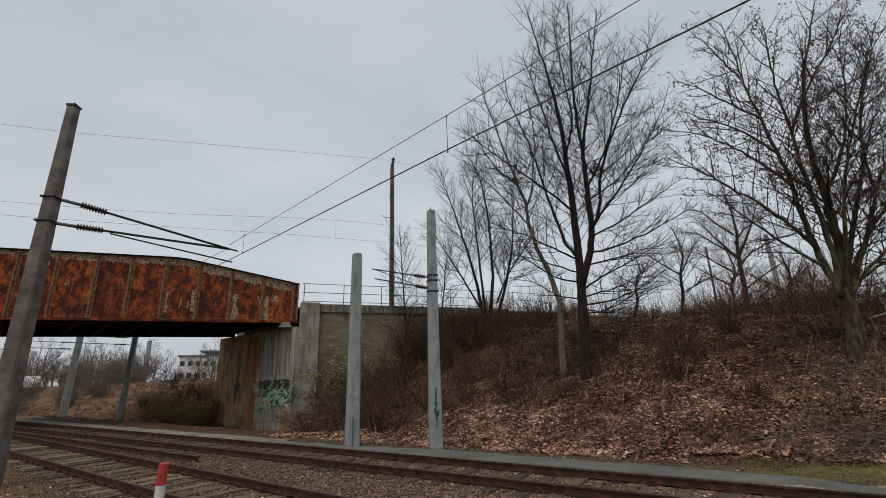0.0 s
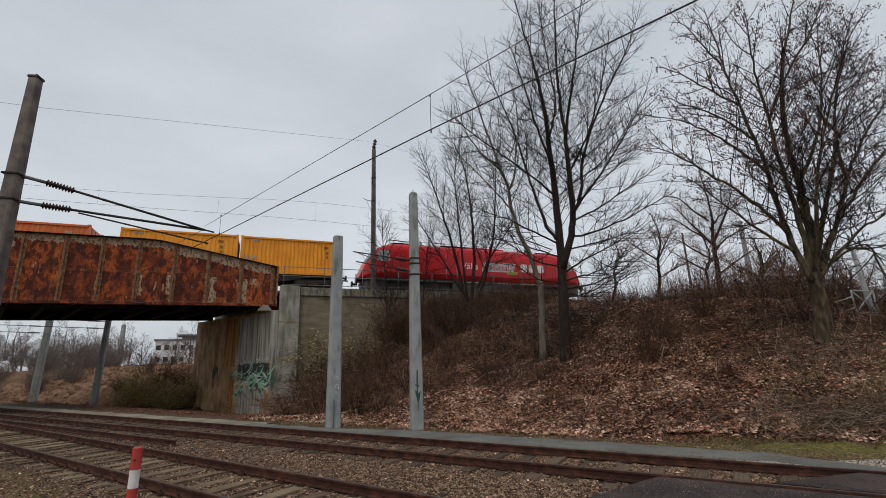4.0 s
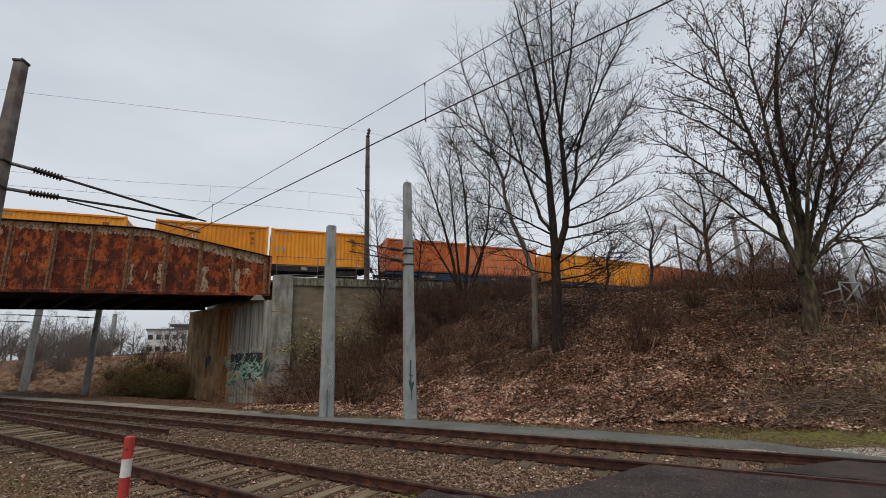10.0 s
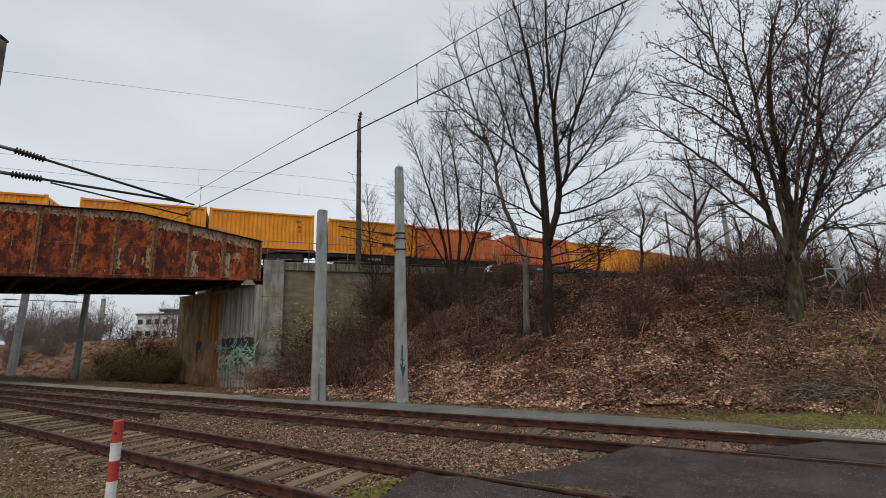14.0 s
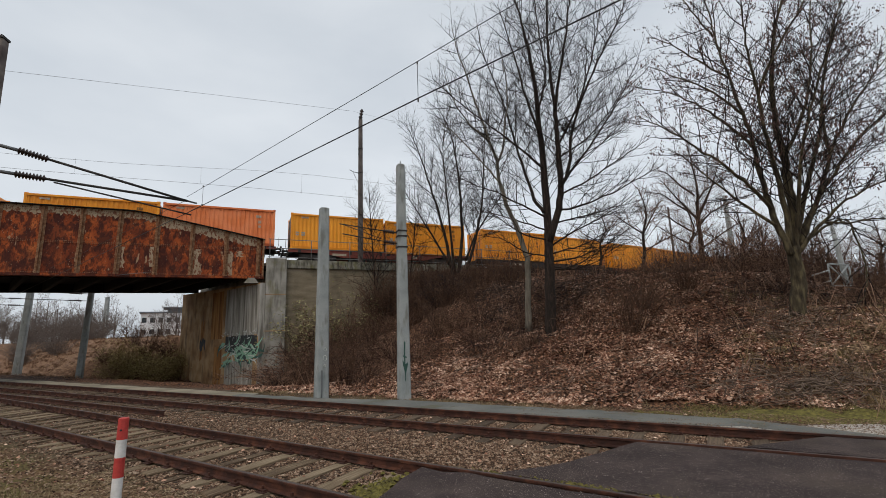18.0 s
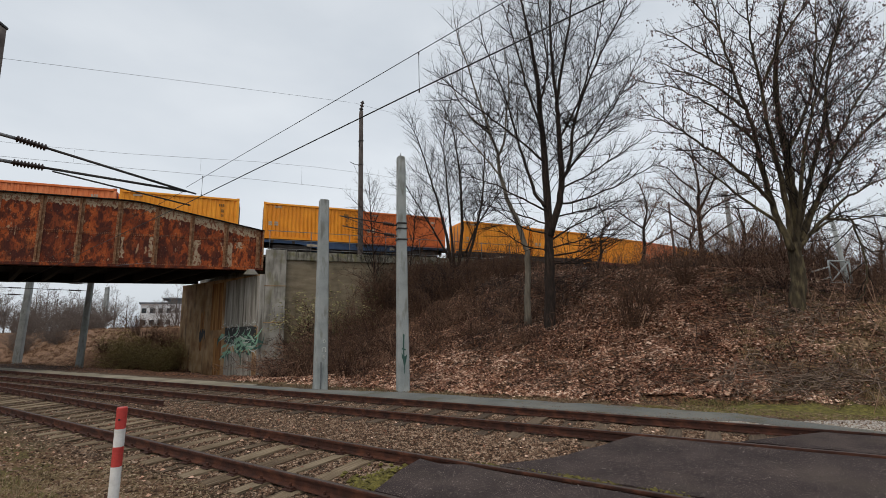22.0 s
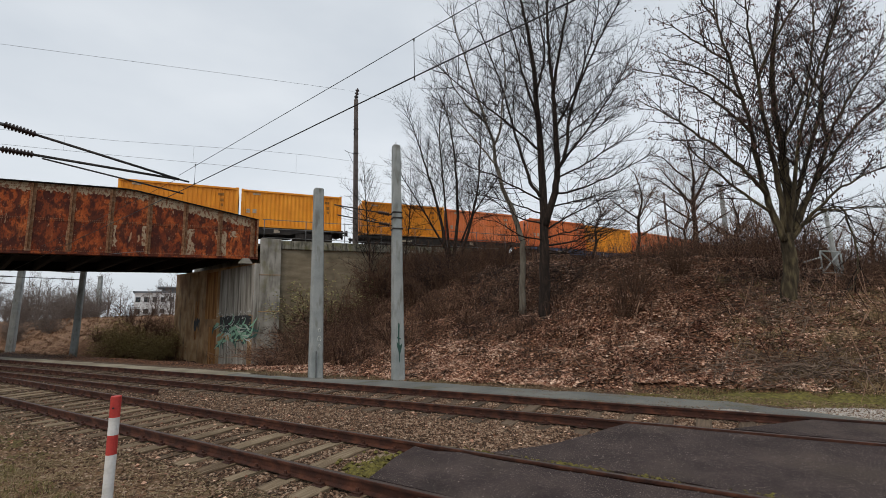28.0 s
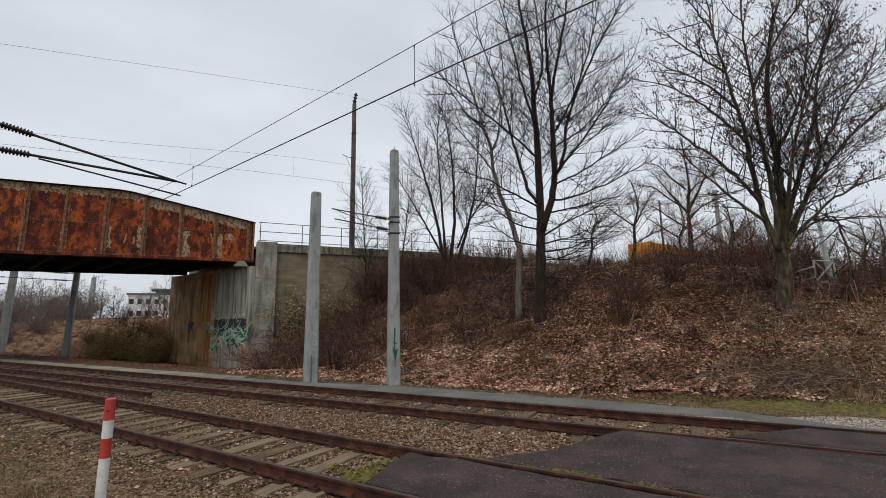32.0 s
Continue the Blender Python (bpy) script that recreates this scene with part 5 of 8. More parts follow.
def locomotive():
    lo = thing("locomotive", "red electric locomotive with rounded nose and white slogan", "locomotive")

    def top(x):
        a = abs(x)
        return float(np.interp(a, [0, 6.6, 7.2, 7.7, 8.2, 8.6, 8.95, 9.2, 9.34], [3.95, 3.95, 3.90, 3.76, 3.48, 3.08, 2.50, 1.95, 1.62]))

    def wide(x):
        return float(np.interp(abs(x), [0, 7.9, 8.6, 9.0, 9.34], [1.5, 1.5, 1.42, 1.30, 1.12]))
    prof = [(1.0, 0.0), (1.0, 0.2), (1.0, 0.42), (1.0, 0.62), (0.985, 0.72), (0.93, 0.82), (0.83, 0.90), (0.66, 0.955), (0.36, 0.99), (0.0, 1.0)]
    ring = [(-w, f) for w, f in prof] + [(w, f) for w, f in prof[-2::-1]]
    xs = [-9.34, -9.2, -8.95, -8.6, -8.2, -7.7, -7.2, -6.6, -4.4, -2.2, 0, 2.2, 4.4, 6.6, 7.2, 7.7, 8.2, 8.6, 8.95, 9.2, 9.34]
    bm = bmesh.new()
    rows = []
    for x in xs:
        tp, w = top(x), wide(x)
        rows.append([bm.verts.new((x, wy * w, 1.22 + f * (tp - 1.22))) for wy, f in ring])
    n = len(ring)
    for a, b in zip(rows, rows[1:]):
        for i in range(n - 1):
            bm.faces.new((a[i], a[i + 1], b[i + 1], b[i]))
        bm.faces.new((a[-1], a[0], b[0], b[-1]))
    bm.faces.new(rows[0])
    bm.faces.new(rows[-1])
    part("body", bm, "loco_red", lo, "glossy red rounded body", smooth=True)
    for sgn in (-1, 1):
        for side in (-1, 1):
            win = bmesh.new()
            prism(win, [(sgn * 7.35, 2.40), (sgn * 8.32, 2.40), (sgn * 8.16, 3.16), (sgn * 7.45, 3.16)], 1.492 * side - 0.02, 1.492 * side + 0.02)
            part("side_window", win, "cab_glass", lo, "cab window with the sky's reflection in its pale colour")
            door = bmesh.new()
            box(door, sgn * 6.62 - 0.012, sgn * 6.62 + 0.012, side * 1.502 - 0.006, side * 1.502 + 0.006, 1.25, 3.0)
            box(door, sgn * 5.85 - 0.012, sgn * 5.85 + 0.012, side * 1.502 - 0.006, side * 1.502 + 0.006, 1.25, 3.0)
            part("door_seam", door, "loco_grey", lo)
            if sgn < 0:
                for x in (-3.08, -2.24):
                    part("door_seam", boxes((x - 0.014, x + 0.014, side * 1.502 - 0.008, side * 1.502 + 0.008, 1.3, 3.05)), "loco_grey_panel", lo)
            rail = tube([(sgn * 6.75, side * 1.56, 1.3), (sgn * 6.75, side * 1.56, 2.7)], 0.018, 6)
            rail.make("grab_rail", "steel", lo)
            lamp = tube([(sgn * 9.30, side * 0.75, 1.72), (sgn * 9.36, side * 0.75, 1.70)], 0.11, 12)
            lamp.make("headlight", "lens", lo)
            buf = Tubes().add([(sgn * 9.2, side * 0.87, 1.05), (sgn * 9.55, side * 0.87, 1.05), (sgn * 9.55, side * 0.87, 1.05), (sgn * 9.64, side * 0.87, 1.05)], [0.09, 0.09, 0.22, 0.22], 12)
            buf.make("buffer", "dark_iron", lo)
        shield = bmesh.new()
        vs = []
        for x, z in ((8.28, 3.40), (8.58, 3.08), (8.84, 2.70), (8.97, 2.48)):
            tp, w = top(x), wide(x)
            row = []
            for wy in (-0.93, -0.8, -0.4, 0, 0.4, 0.8, 0.93):
                f = float(np.interp(abs(wy), [0, 0.36, 0.66, 0.83, 0.93, 0.985], [1.0, 0.99, 0.955, 0.90, 0.82, 0.72]))
                row.append(shield.verts.new((sgn * (x + 0.012), wy * w * 1.004, 1.22 + f * (tp - 1.22) + 0.012)))
            vs.append(row)
        for a, b in zip(vs, vs[1:]):
            for i in range(6):
                shield.faces.new((a[i], a[i + 1], b[i + 1], b[i]))
        part("windscreen", shield, "glass", lo, "dark wrap-around windscreen")
    part("skirt", boxes((-9.0, 9.0, -1.46, 1.46, 1.02, 1.215), (-2.6, 2.6, -1.4, 1.4, 0.42, 1.02), (-9.0, -7.6, -1.3, 1.3, 0.4, 1.02), (-7.6, 7.6, -0.95, 0.95, 0.5, 1.02), (7.8, 8.9, -1.3, 1.3, 0.4, 1.02), bevel=0.03), "loco_grey", lo, "dark grey underframe")
    part("skirt_lettering", boxes((-2.0, -0.4, -1.468, -1.455, 1.08, 1.15), (1.2, 2.2, -1.468, -1.455, 1.08, 1.15), (3.2, 5.4, -1.468, -1.455, 1.07, 1.16)), "marking", lo)
    part("roof_recess", boxes((5.2, 7.0, -1.02, -0.5, 3.72, 3.90), (-7.0, -5.2, -1.02, -0.5, 3.72, 3.90), (-3.2, -1.2, -1.0, -0.4, 3.74, 3.96), bevel=0.03), "black_steel", lo, "dark roof grille")
    part("roof_box", boxes((-2.5, 2.4, -0.6, 0.6, 3.9, 4.08), bevel=0.05), "loco_red", lo)
    for x in (-4.6, -3.9, 3.9, 4.6):
        insulator(lo, (x, -0.3, 3.95), (x, -0.3, 4.25), 0.07, 4)
    tube([(-6.4, -0.3, 4.2), (-4.6, -0.3, 4.28), (-3.9, -0.3, 4.28), (0, -0.3, 4.25), (3.9, -0.3, 4.28)], 0.02, 5).make("roof_line", "dark_iron", lo)
    # front pantograph raised, rear one folded
    pan = tube([(6.9, 0, 4.1), (7.6, 0, 4.55), (5.1, 0, 5.2)], 0.05, 6).make("pantograph", "dark_iron", lo, "thin raised pantograph")
    tube([(5.1, -0.8, 5.22), (5.1, 0.8, 5.22)], 0.045, 5).make("contact_strip", "dark_iron", pan)
    tube([(4.75, -0.8, 5.22), (4.75, 0.8, 5.22)], 0.045, 5).make("contact_strip", "dark_iron", pan)
    tube([(4.75, -0.8, 5.22), (5.1, -0.8, 5.22)], 0.02, 4).make("strip_end", "dark_iron", pan)
    tube([(6.95, 0.1, 4.0), (7.5, 0.1, 4.45)], 0.02, 5).make("push_rod", "dark_iron", pan)
    tube([(7.5, 0.25, 4.5), (5.2, 0.25, 5.12)], 0.015, 4).make("upper_arm", "dark_iron", pan)
    pan2 = tube([(-6.9, 0, 4.1), (-5.0, 0, 4.3), (-7.0, 0, 4.35)], 0.035, 6).make("pantograph", "dark_iron", lo, "folded pantograph")
    tube([(-7.0, -0.8, 4.36), (-7.0, 0.8, 4.36)], 0.03, 5).make("contact_strip", "dark_iron", pan2)
    # side slogan and the operator's mark as plain shapes
    for side in (-1, 1):
        turn = pose(0, 0, 0, 90, 0, 0) if side < 0 else pose(0, 0, 0, 90, 0, 180)
        lettering("V\u00e1lts", 0.72, lo, "loco_white", pose(-1.88 if side < 0 else 2.8, side * 1.502, 2.12) @ turn, "slogan")
        pn = bmesh.new()
        f = -side
        prism(pn, [(f * -0.18, 2.0), (f * 2.65, 2.0), (f * 2.88, 2.72), (f * 0.05, 2.72)], side * 1.501 - 0.003, side * 1.501 + 0.003)
        part("slogan_panel", pn, "loco_grey_panel", lo)
        lettering("Vas\u00fatra!", 0.66, lo, "loco_red", pose(0.06 if side < 0 else -0.0, side * 1.506, 2.15) @ turn, "slogan")
        gr = bmesh.new()
        prism(gr, [(2.0 * -side, 1.86), (2.95 * -side, 1.86), (3.05 * -side, 2.06), (2.1 * -side, 2.06)], side * 1.508 - 0.002, side * 1.508 + 0.002)
        part("lime_panel", gr, "loco_green", lo)
        for k in range(3):
            x = (3.30 + k * 0.78) * -side
            mk = bmesh.new()
            lo_x, hi_x = (x, x + 0.62) if side < 0 else (x - 0.62, x)
            prism(mk, [(lo_x + 0.12, 2.08), (hi_x - 0.06, 2.08), (hi_x, 2.2), (hi_x, 2.6), (hi_x - 0.06, 2.72), (lo_x + 0.12, 2.72), (lo_x, 2.58), (lo_x, 2.22)], side * 1.503 - 0.004, side * 1.503 + 0.004)
            part("white_mark", mk, "loco_white", lo, "plain white block mark")
    for x in (-5.0, 5.0):
        bogie(lo, x, 4.2, "loco_grey", 0.57, (-1.5, 1.5))
    return lo


def container(colour):
    """A corrugated steel swap container, resting on z = 0."""
    L, W, H = 6.74, 2.5, 2.56
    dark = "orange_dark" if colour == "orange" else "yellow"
    co = thing("container", f"{colour} corrugated steel freight container on a flat wagon", "container", group="freight containers")
    for side in (-1, 1):
        pts, x, k = [], -L / 2 + 0.16, 0
        pitch = (L - 0.32) / 24
        for i in range(24):
            a = -L / 2 + 0.16 + i * pitch
            pts += [(a, 0.0), (a + pitch * 0.34, 0.0), (a + pitch * 0.5, 0.036), (a + pitch * 0.84, 0.036)]
        pts.append((L / 2 - 0.16, 0.0))
        vs, fs = [], []
        for px, dy in pts:
            for z in (0.16, H - 0.14):
                vs.append((px, side * (W / 2 - 0.012 - dy), z))
        for i in range(len(pts) - 1):
            fs.append((2 * i, 2 * i + 2, 2 * i + 3, 2 * i + 1))
        ob_mesh("side_wall", vs, fs, colour, co, f"corrugated {colour} side wall")
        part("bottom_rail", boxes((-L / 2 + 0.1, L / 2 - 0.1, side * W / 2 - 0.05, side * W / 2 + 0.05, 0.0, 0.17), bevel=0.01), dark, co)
        part("top_rail", boxes((-L / 2 + 0.1, L / 2 - 0.1, side * W / 2 - 0.045, side * W / 2 + 0.03, H - 0.15, H - 0.02), bevel=0.01), colour, co)
    for sx in (-1, 1):
        for sy in (-1, 1):
            part("corner_post", boxes((sx * (L / 2 - 0.08) - 0.08, sx * (L / 2 - 0.08) + 0.08, sy * (W / 2 - 0.06) - 0.07, sy * (W / 2 - 0.06) + 0.07, 0.1, H - 0.1), bevel=0.012), colour, co)
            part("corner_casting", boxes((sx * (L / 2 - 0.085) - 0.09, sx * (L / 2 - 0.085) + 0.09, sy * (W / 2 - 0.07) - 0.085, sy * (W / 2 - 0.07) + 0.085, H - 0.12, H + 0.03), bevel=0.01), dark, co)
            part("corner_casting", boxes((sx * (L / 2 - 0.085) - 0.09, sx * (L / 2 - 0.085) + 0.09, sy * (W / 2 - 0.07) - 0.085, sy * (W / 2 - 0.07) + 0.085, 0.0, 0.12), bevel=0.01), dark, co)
        part("end_wall", boxes((sx * (L / 2 - 0.05) - 0.02, sx * (L / 2 - 0.05) + 0.02, -W / 2 + 0.1, W / 2 - 0.1, 0.1, H - 0.1)), colour, co)
        for y in (-0.85, -0.3, 0.3, 0.85):
            tube([(sx * (L / 2 - 0.01), y, 0.15), (sx * (L / 2 - 0.01), y, H - 0.2)], 0.022, 6).make("locking_bar", "steel", co)
    roof = bmesh.new()
    k = 20
    for i in range(k):
        a = -L / 2 + 0.1 + (L - 0.2) * i / k
        b = a + (L - 0.2) / k
        box(roof, a + 0.06, b - 0.02, -W / 2 + 0.06, W / 2 - 0.06, H - 0.10, H + 0.012)
    box(roof, -L / 2 + 0.1, L / 2 - 0.1, -W / 2 + 0.05, W / 2 - 0.05, H - 0.12, H - 0.012)
    part("roof", roof, colour, co)
    part("floor", boxes((-L / 2 + 0.1, L / 2 - 0.1, -W / 2 + 0.05, W / 2 - 0.05, 0.02, 0.14)), "wagon_dark", co)
    # stencilled marks that cannot be read
    for side in (-1, 1):
        y = side * (W / 2 - 0.004)
        f = -side
        near = [(f * (L / 2 - 1.05), 1.95, 0.36, 0.17), (f * (L / 2 - 0.98), 1.55, 0.2, 0.2), (f * (L / 2 - 0.98), 1.25, 0.16, 0.16)]
        far = [(-f * (L / 2 - 0.45), 0.95, 0.22, 0.3), (-f * (L / 2 - 0.85), 0.95, 0.24, 0.3), (-f * (L / 2 - 0.95), H - 0.33, 0.5, 0.12)]
        bars = bmesh.new()
        for x, z, w, h in near:
            for q in range(3):
                box(bars, x - w / 2 + q * w / 3, x - w / 2 + q * w / 3 + w / 4, y - 0.006, y + 0.004, z, z + h)
        part("stencil_bars", bars, "marking_dark" if colour == "yellow" else "marking", co)
        plates = bmesh.new()
        for x, z, w, h in far:
            for q in range(2):
                box(plates, x - w / 2, x + w / 2, y - 0.006, y + 0.004, z + q * h / 2, z + q * h / 2 + h * 0.4)
        part("stencil_plate", plates, "marking", co)
    return co


def flat_wagon(mat, word):
    wg = thing("flat_wagon", f"{word} container flat wagon with two bogies", "wagon", group="flat wagons")
    for side in (-1, 1):
        y = side * 1.16
        sill = bmesh.new()
        prism(sill, [(-6.95, 0.92), (-4.4, 0.88), (-3.2, 0.62), (3.2, 0.62), (4.4, 0.88), (6.95, 0.92), (6.95, 1.10), (-6.95, 1.10)], y - 0.05, y + 0.05)
        part("side_sill", sill, mat, wg, f"{word} long side beam")
        for x in (-6.2, -4.8, -2.6, -0.3, 0.3, 2.6, 4.8, 6.2):
            part("stake_pocket", boxes((x - 0.09, x + 0.09, side * 1.235 - 0.03, side * 1.235 + 0.03, 0.86, 1.10), bevel=0.01), "wagon_dark", wg)
        part("data_plate", boxes((-3.9, -2.9, side * 1.215 - 0.004, side * 1.215 + 0.004, 0.74, 0.9)), "marking", wg)
        part("data_plate", boxes((2.2, 2.6, side * 1.215 - 0.004, side * 1.215 + 0.004, 0.72, 0.95)), "marking", wg)
    part("underframe", boxes((-6.9, 6.9, -0.25, 0.25, 0.75, 1.08), (-6.95, -6.7, -1.2, 1.2, 0.85, 1.10), (6.7, 6.95, -1.2, 1.2, 0.85, 1.10), (-0.8, 0.8, -1.1, 1.1, 0.7, 0.9), (-2.6, -1.4, -0.9, -0.3, 0.4, 0.75)), "wagon_dark", wg)
    for sx in (-1, 1):
        for y in (-0.87, 0.87):
            Tubes().add([(sx * 6.9, y, 1.0), (sx * 7.22, y, 1.0), (sx * 7.22, y, 1.0), (sx * 7.33, y, 1.0)], [0.08, 0.08, 0.2, 0.2], 10).make("buffer", "dark_iron", wg)
        tube([(sx * 6.9, 0, 0.98), (sx * 7.60, 0, 0.96)], 0.05, 6).make("coupling", "dark_iron", wg)
        tube([(sx * 6.98, -1.05, 0.95), (sx * 7.12, -1.05, 1.2), (sx * 7.12, -1.05, 1.75), (sx * 6.98, -1.05, 1.75)], 0.018, 5).make("hand_rail", "steel", wg)
        bogie(wg, sx * 4.9, 2.5, "wagon_dark", 0.46, (-0.9, 0.9))
    return wg


LOCO = locomotive()
C_YELLOW, C_ORANGE = container("yellow"), container("orange")
W_KINDS = [flat_wagon("wagon_dark", "grimy dark"), flat_wagon("wagon_red", "faded red"), flat_wagon("wagon_blue", "blue")]
LOADS = ["YY", "OO", "YY", "OO", "YY", "YO", "OY", "YY", "YY", "YY", "OY", "YY", "OY", "YO", "OO", "YO", "OY", "YY"]
FRAMES_OF = [0, 1, 2, 2, 0, 2, 0, 1, 0, 1, 1, 0, 2, 2, 2, 2, 0, 0]
PITCHES = [15.2, 15.2, 15.2, 15.2, 15.2, 15.2, 14.68, 15.2, 15.2, 14.70, 15.2, 15.2, 15.2, 15.2, 15.2, 15.2, 15.2, 15.2]
LOCO.scale = (1.075, 1.04, 1.075)
TRAIN = [(LOCO, 9.29, 0.0)]
used = set()


def take(ob):
    if ob.name in used:
        return copy_thing(ob, Matrix())
    used.add(ob.name)
    return ob


for k, (load, kind_) in enumerate(zip(LOADS, FRAMES_OF)):
    mid = 27.65 + sum(PITCHES[:k])
    TRAIN.append((take(W_KINDS[kind_]), mid, 0.0))
    for c, off in zip(load, (-3.455, 3.455)):
        box_ = take(C_YELLOW if c == "Y" else C_ORANGE)
        TRAIN.append((box_, mid + off, 1.105))
        if k == 4 and off > 0:
            for cx, cz, rx, rz, turns in ((-1.35, 2.05, 0.42, 0.16, 2.2), (-1.15, 1.75, 0.10, 0.42, 1.6), (-1.55, 0.72, 0.26, 0.34, 1.1), (-0.85, 0.72, 0.26, 0.34, 1.1), (-1.2, 1.2, 0.12, 0.2, 2.0)):
                spray = Tubes()
                spray.add([(cx + rx * math.cos(q * 0.4), -1.262, cz + rz * math.sin(q * 0.4)) for q in range(int(turns * 16))], 0.022, 4)
                spray.make("sprayed_loop", "marking_white", box_, "white sprayed loop")


def train_front(t):
    u = t - 1.5
    return -1.051 + 10.830 * u - 0.0402 * u ** 2 + 0.001442 * u ** 3


# ---- trees, bushes and ground cover ----
def grow(tubes, p, d, length, r, level, rng, spec):
    """A branch with its own side branches; spec gives for each level: side branches, their length, their angle, lift."""
    n = 5 if level < 2 else (4 if level == 2 else 3)
    pts, rad = [np.array(p, float)], [r]
    d = np.array(d, float)
    d /= np.linalg.norm(d)
    tip = 0.25 if level < 3 else 0.5
    for i in range(n):
        d = d + rng.normal(0, spec["wander"], 3) + np.array([0, 0, spec["lift"][level]])
        d /= np.linalg.norm(d)
        pts.append(pts[-1] + d * length / n)
        rad.append(r * (1 - (1 - tip) * (i + 1) / n))
    tubes[min(level, 1)].add(pts, rad, (6, 5, 4, 3, 3)[level], cap=level < 2)
    sides(tubes, pts, rad, length, level, rng, spec)


def sides(tubes, pts, rad, length, level, rng, spec, start=0.25):
    """Side branches along a limb: a fixed count, or so many to the metre where the spec has a density."""
    if level >= spec["depth"]:
        return
    pts = np.asarray(pts)
    dense = "dense" in spec
    count = max(2, int(spec["dense"][level] * length * (1.0 - start) + rng.random())) if dense else spec["count"][level]
    n = len(pts) - 1
    turn = rng.uniform(0, 6.28)
    for k in range(count):
        f = start + (1.0 - start) * (k + rng.uniform(0, 1)) / count
        i = min(n - 1, int(f * n))
        g = f * n - i
        p = pts[i] * (1 - g) + pts[i + 1] * g
        axis = pts[i + 1] - pts[i]
        axis = axis / np.linalg.norm(axis)
        turn += 2.4 + rng.normal(0, 0.5)
        side = np.array([math.cos(turn), math.sin(turn) * 0.9, 0.25]) if dense else rng.normal(0, 1, 3)
        if dense and level == 0 and abs(axis[2]) < 0.75:
            side = np.array([-axis[1], axis[0], 0.35]) * (1 if k % 2 else -1) + np.array([0, 0, rng.normal(0.25, 0.5)])
        side = side - axis * (side @ axis)
        side[1] *= 0.8
        side /= np.linalg.norm(side) + 1e-9
        ang = radians(rng.normal(spec["angle"][level] + (22 * (0.5 - f) if level == 0 else 0), 9))
        d = axis * math.cos(ang) + side * math.sin(ang)
        l = length * spec["ratio"][level] * ((1.3 - 0.95 * f) if level == 0 else (1.15 - 0.65 * f)) * rng.uniform(0.7, 1.25)
        here = rad[i] * (1 - g) + rad[i + 1] * g
        if dense:
            l = max(0.14, min(l, spec["most"][level] * rng.uniform(0.75, 1.15) * (1.15 - 0.6 * f)))
            r = min(here * 0.8, spec["radius"][level] * rng.uniform(0.8, 1.2))
        else:
            r = max(spec.get("least", 0.006), min(0.042, here * spec["thin"][level]))
        grow(tubes, p, d, l, r, level + 1, rng, spec)


def tree(name, label, limbs, spec, bark, seed, trunk_flare=1.3, twig="twig"):
    """limbs: rows of points with a radius at each end; the first one is the trunk."""
    rng = np.random.default_rng(seed)
    root = Vector(limbs[0][0][0])
    tr = thing(name, label, "tree", Matrix.Translation(root))
    wood, twigs = Tubes(), Tubes()
    for j, (pts, r0, r1, first) in enumerate(limbs):
        pts = np.array(pts, float) - np.array(root)
        # finer, gently wandering line through the given points
        k = len(pts)
        t = np.linspace(0, k - 1, (k - 1) * 4 + 1)
        fine = np.stack([np.interp(t, np.arange(k), pts[:, c]) for c in range(3)], -1)
        for _ in range(2):
            fine[1:-1] = (fine[:-2] + 2 * fine[1:-1] + fine[2:]) / 4
        fine[1:-1] += rng.normal(0, 0.016, fine[1:-1].shape)
        rad = np.linspace(r0, r1, len(fine))
        if j == 0:
            fine = np.concatenate([[fine[0] - np.array([0, 0, 0.4])], fine])
            rad = np.concatenate([[r0 * trunk_flare], rad])
            rad[1] *= 1.12
        wood.add(fine, rad, 10)
        sides([wood, twigs], fine, rad, float(np.linalg.norm(np.diff(fine, axis=0), axis=1).sum()), 0, rng, spec, first)
    wood.make("trunk", bark, tr, "bare trunk and main limbs")
    twigs.make("crown", twig, tr, "bare leafless twigs")
    return tr, np.concatenate(twigs.v)


AIRY = dict(depth=3, dense=[4.6, 5.4, 6.0], ratio=[0.40, 0.42, 0.42], most=[3.0, 1.25, 0.5], radius=[0.017, 0.0100, 0.0064], angle=[46, 46, 48], lift=[0.0, 0.045, 0.03, 0.02], wander=0.045)
BROAD = dict(depth=3, dense=[4.4, 5.4, 5.4], ratio=[0.40, 0.42, 0.42], most=[2.6, 1.1, 0.42], radius=[0.018, 0.0105, 0.0072], angle=[44, 46, 50], lift=[0.0, 0.03, 0.02, 0.0], wander=0.06)
YOUNG = dict(depth=3, dense=[5.2, 5.2, 4.6], ratio=[0.42, 0.42, 0.42], most=[3.2, 1.4, 0.6], radius=[0.022, 0.014, 0.0105], angle=[42, 44, 46], lift=[0.0, 0.03, 0.02, 0.02], wander=0.05)
LIGHT = dict(depth=3, count=[14, 7, 4], ratio=[0.46, 0.5, 0.5], thin=[0.4, 0.5, 0.6], angle=[48, 42, 40], lift=[0.02, 0.05, 0.03, 0.02], wander=0.08, least=0.011)

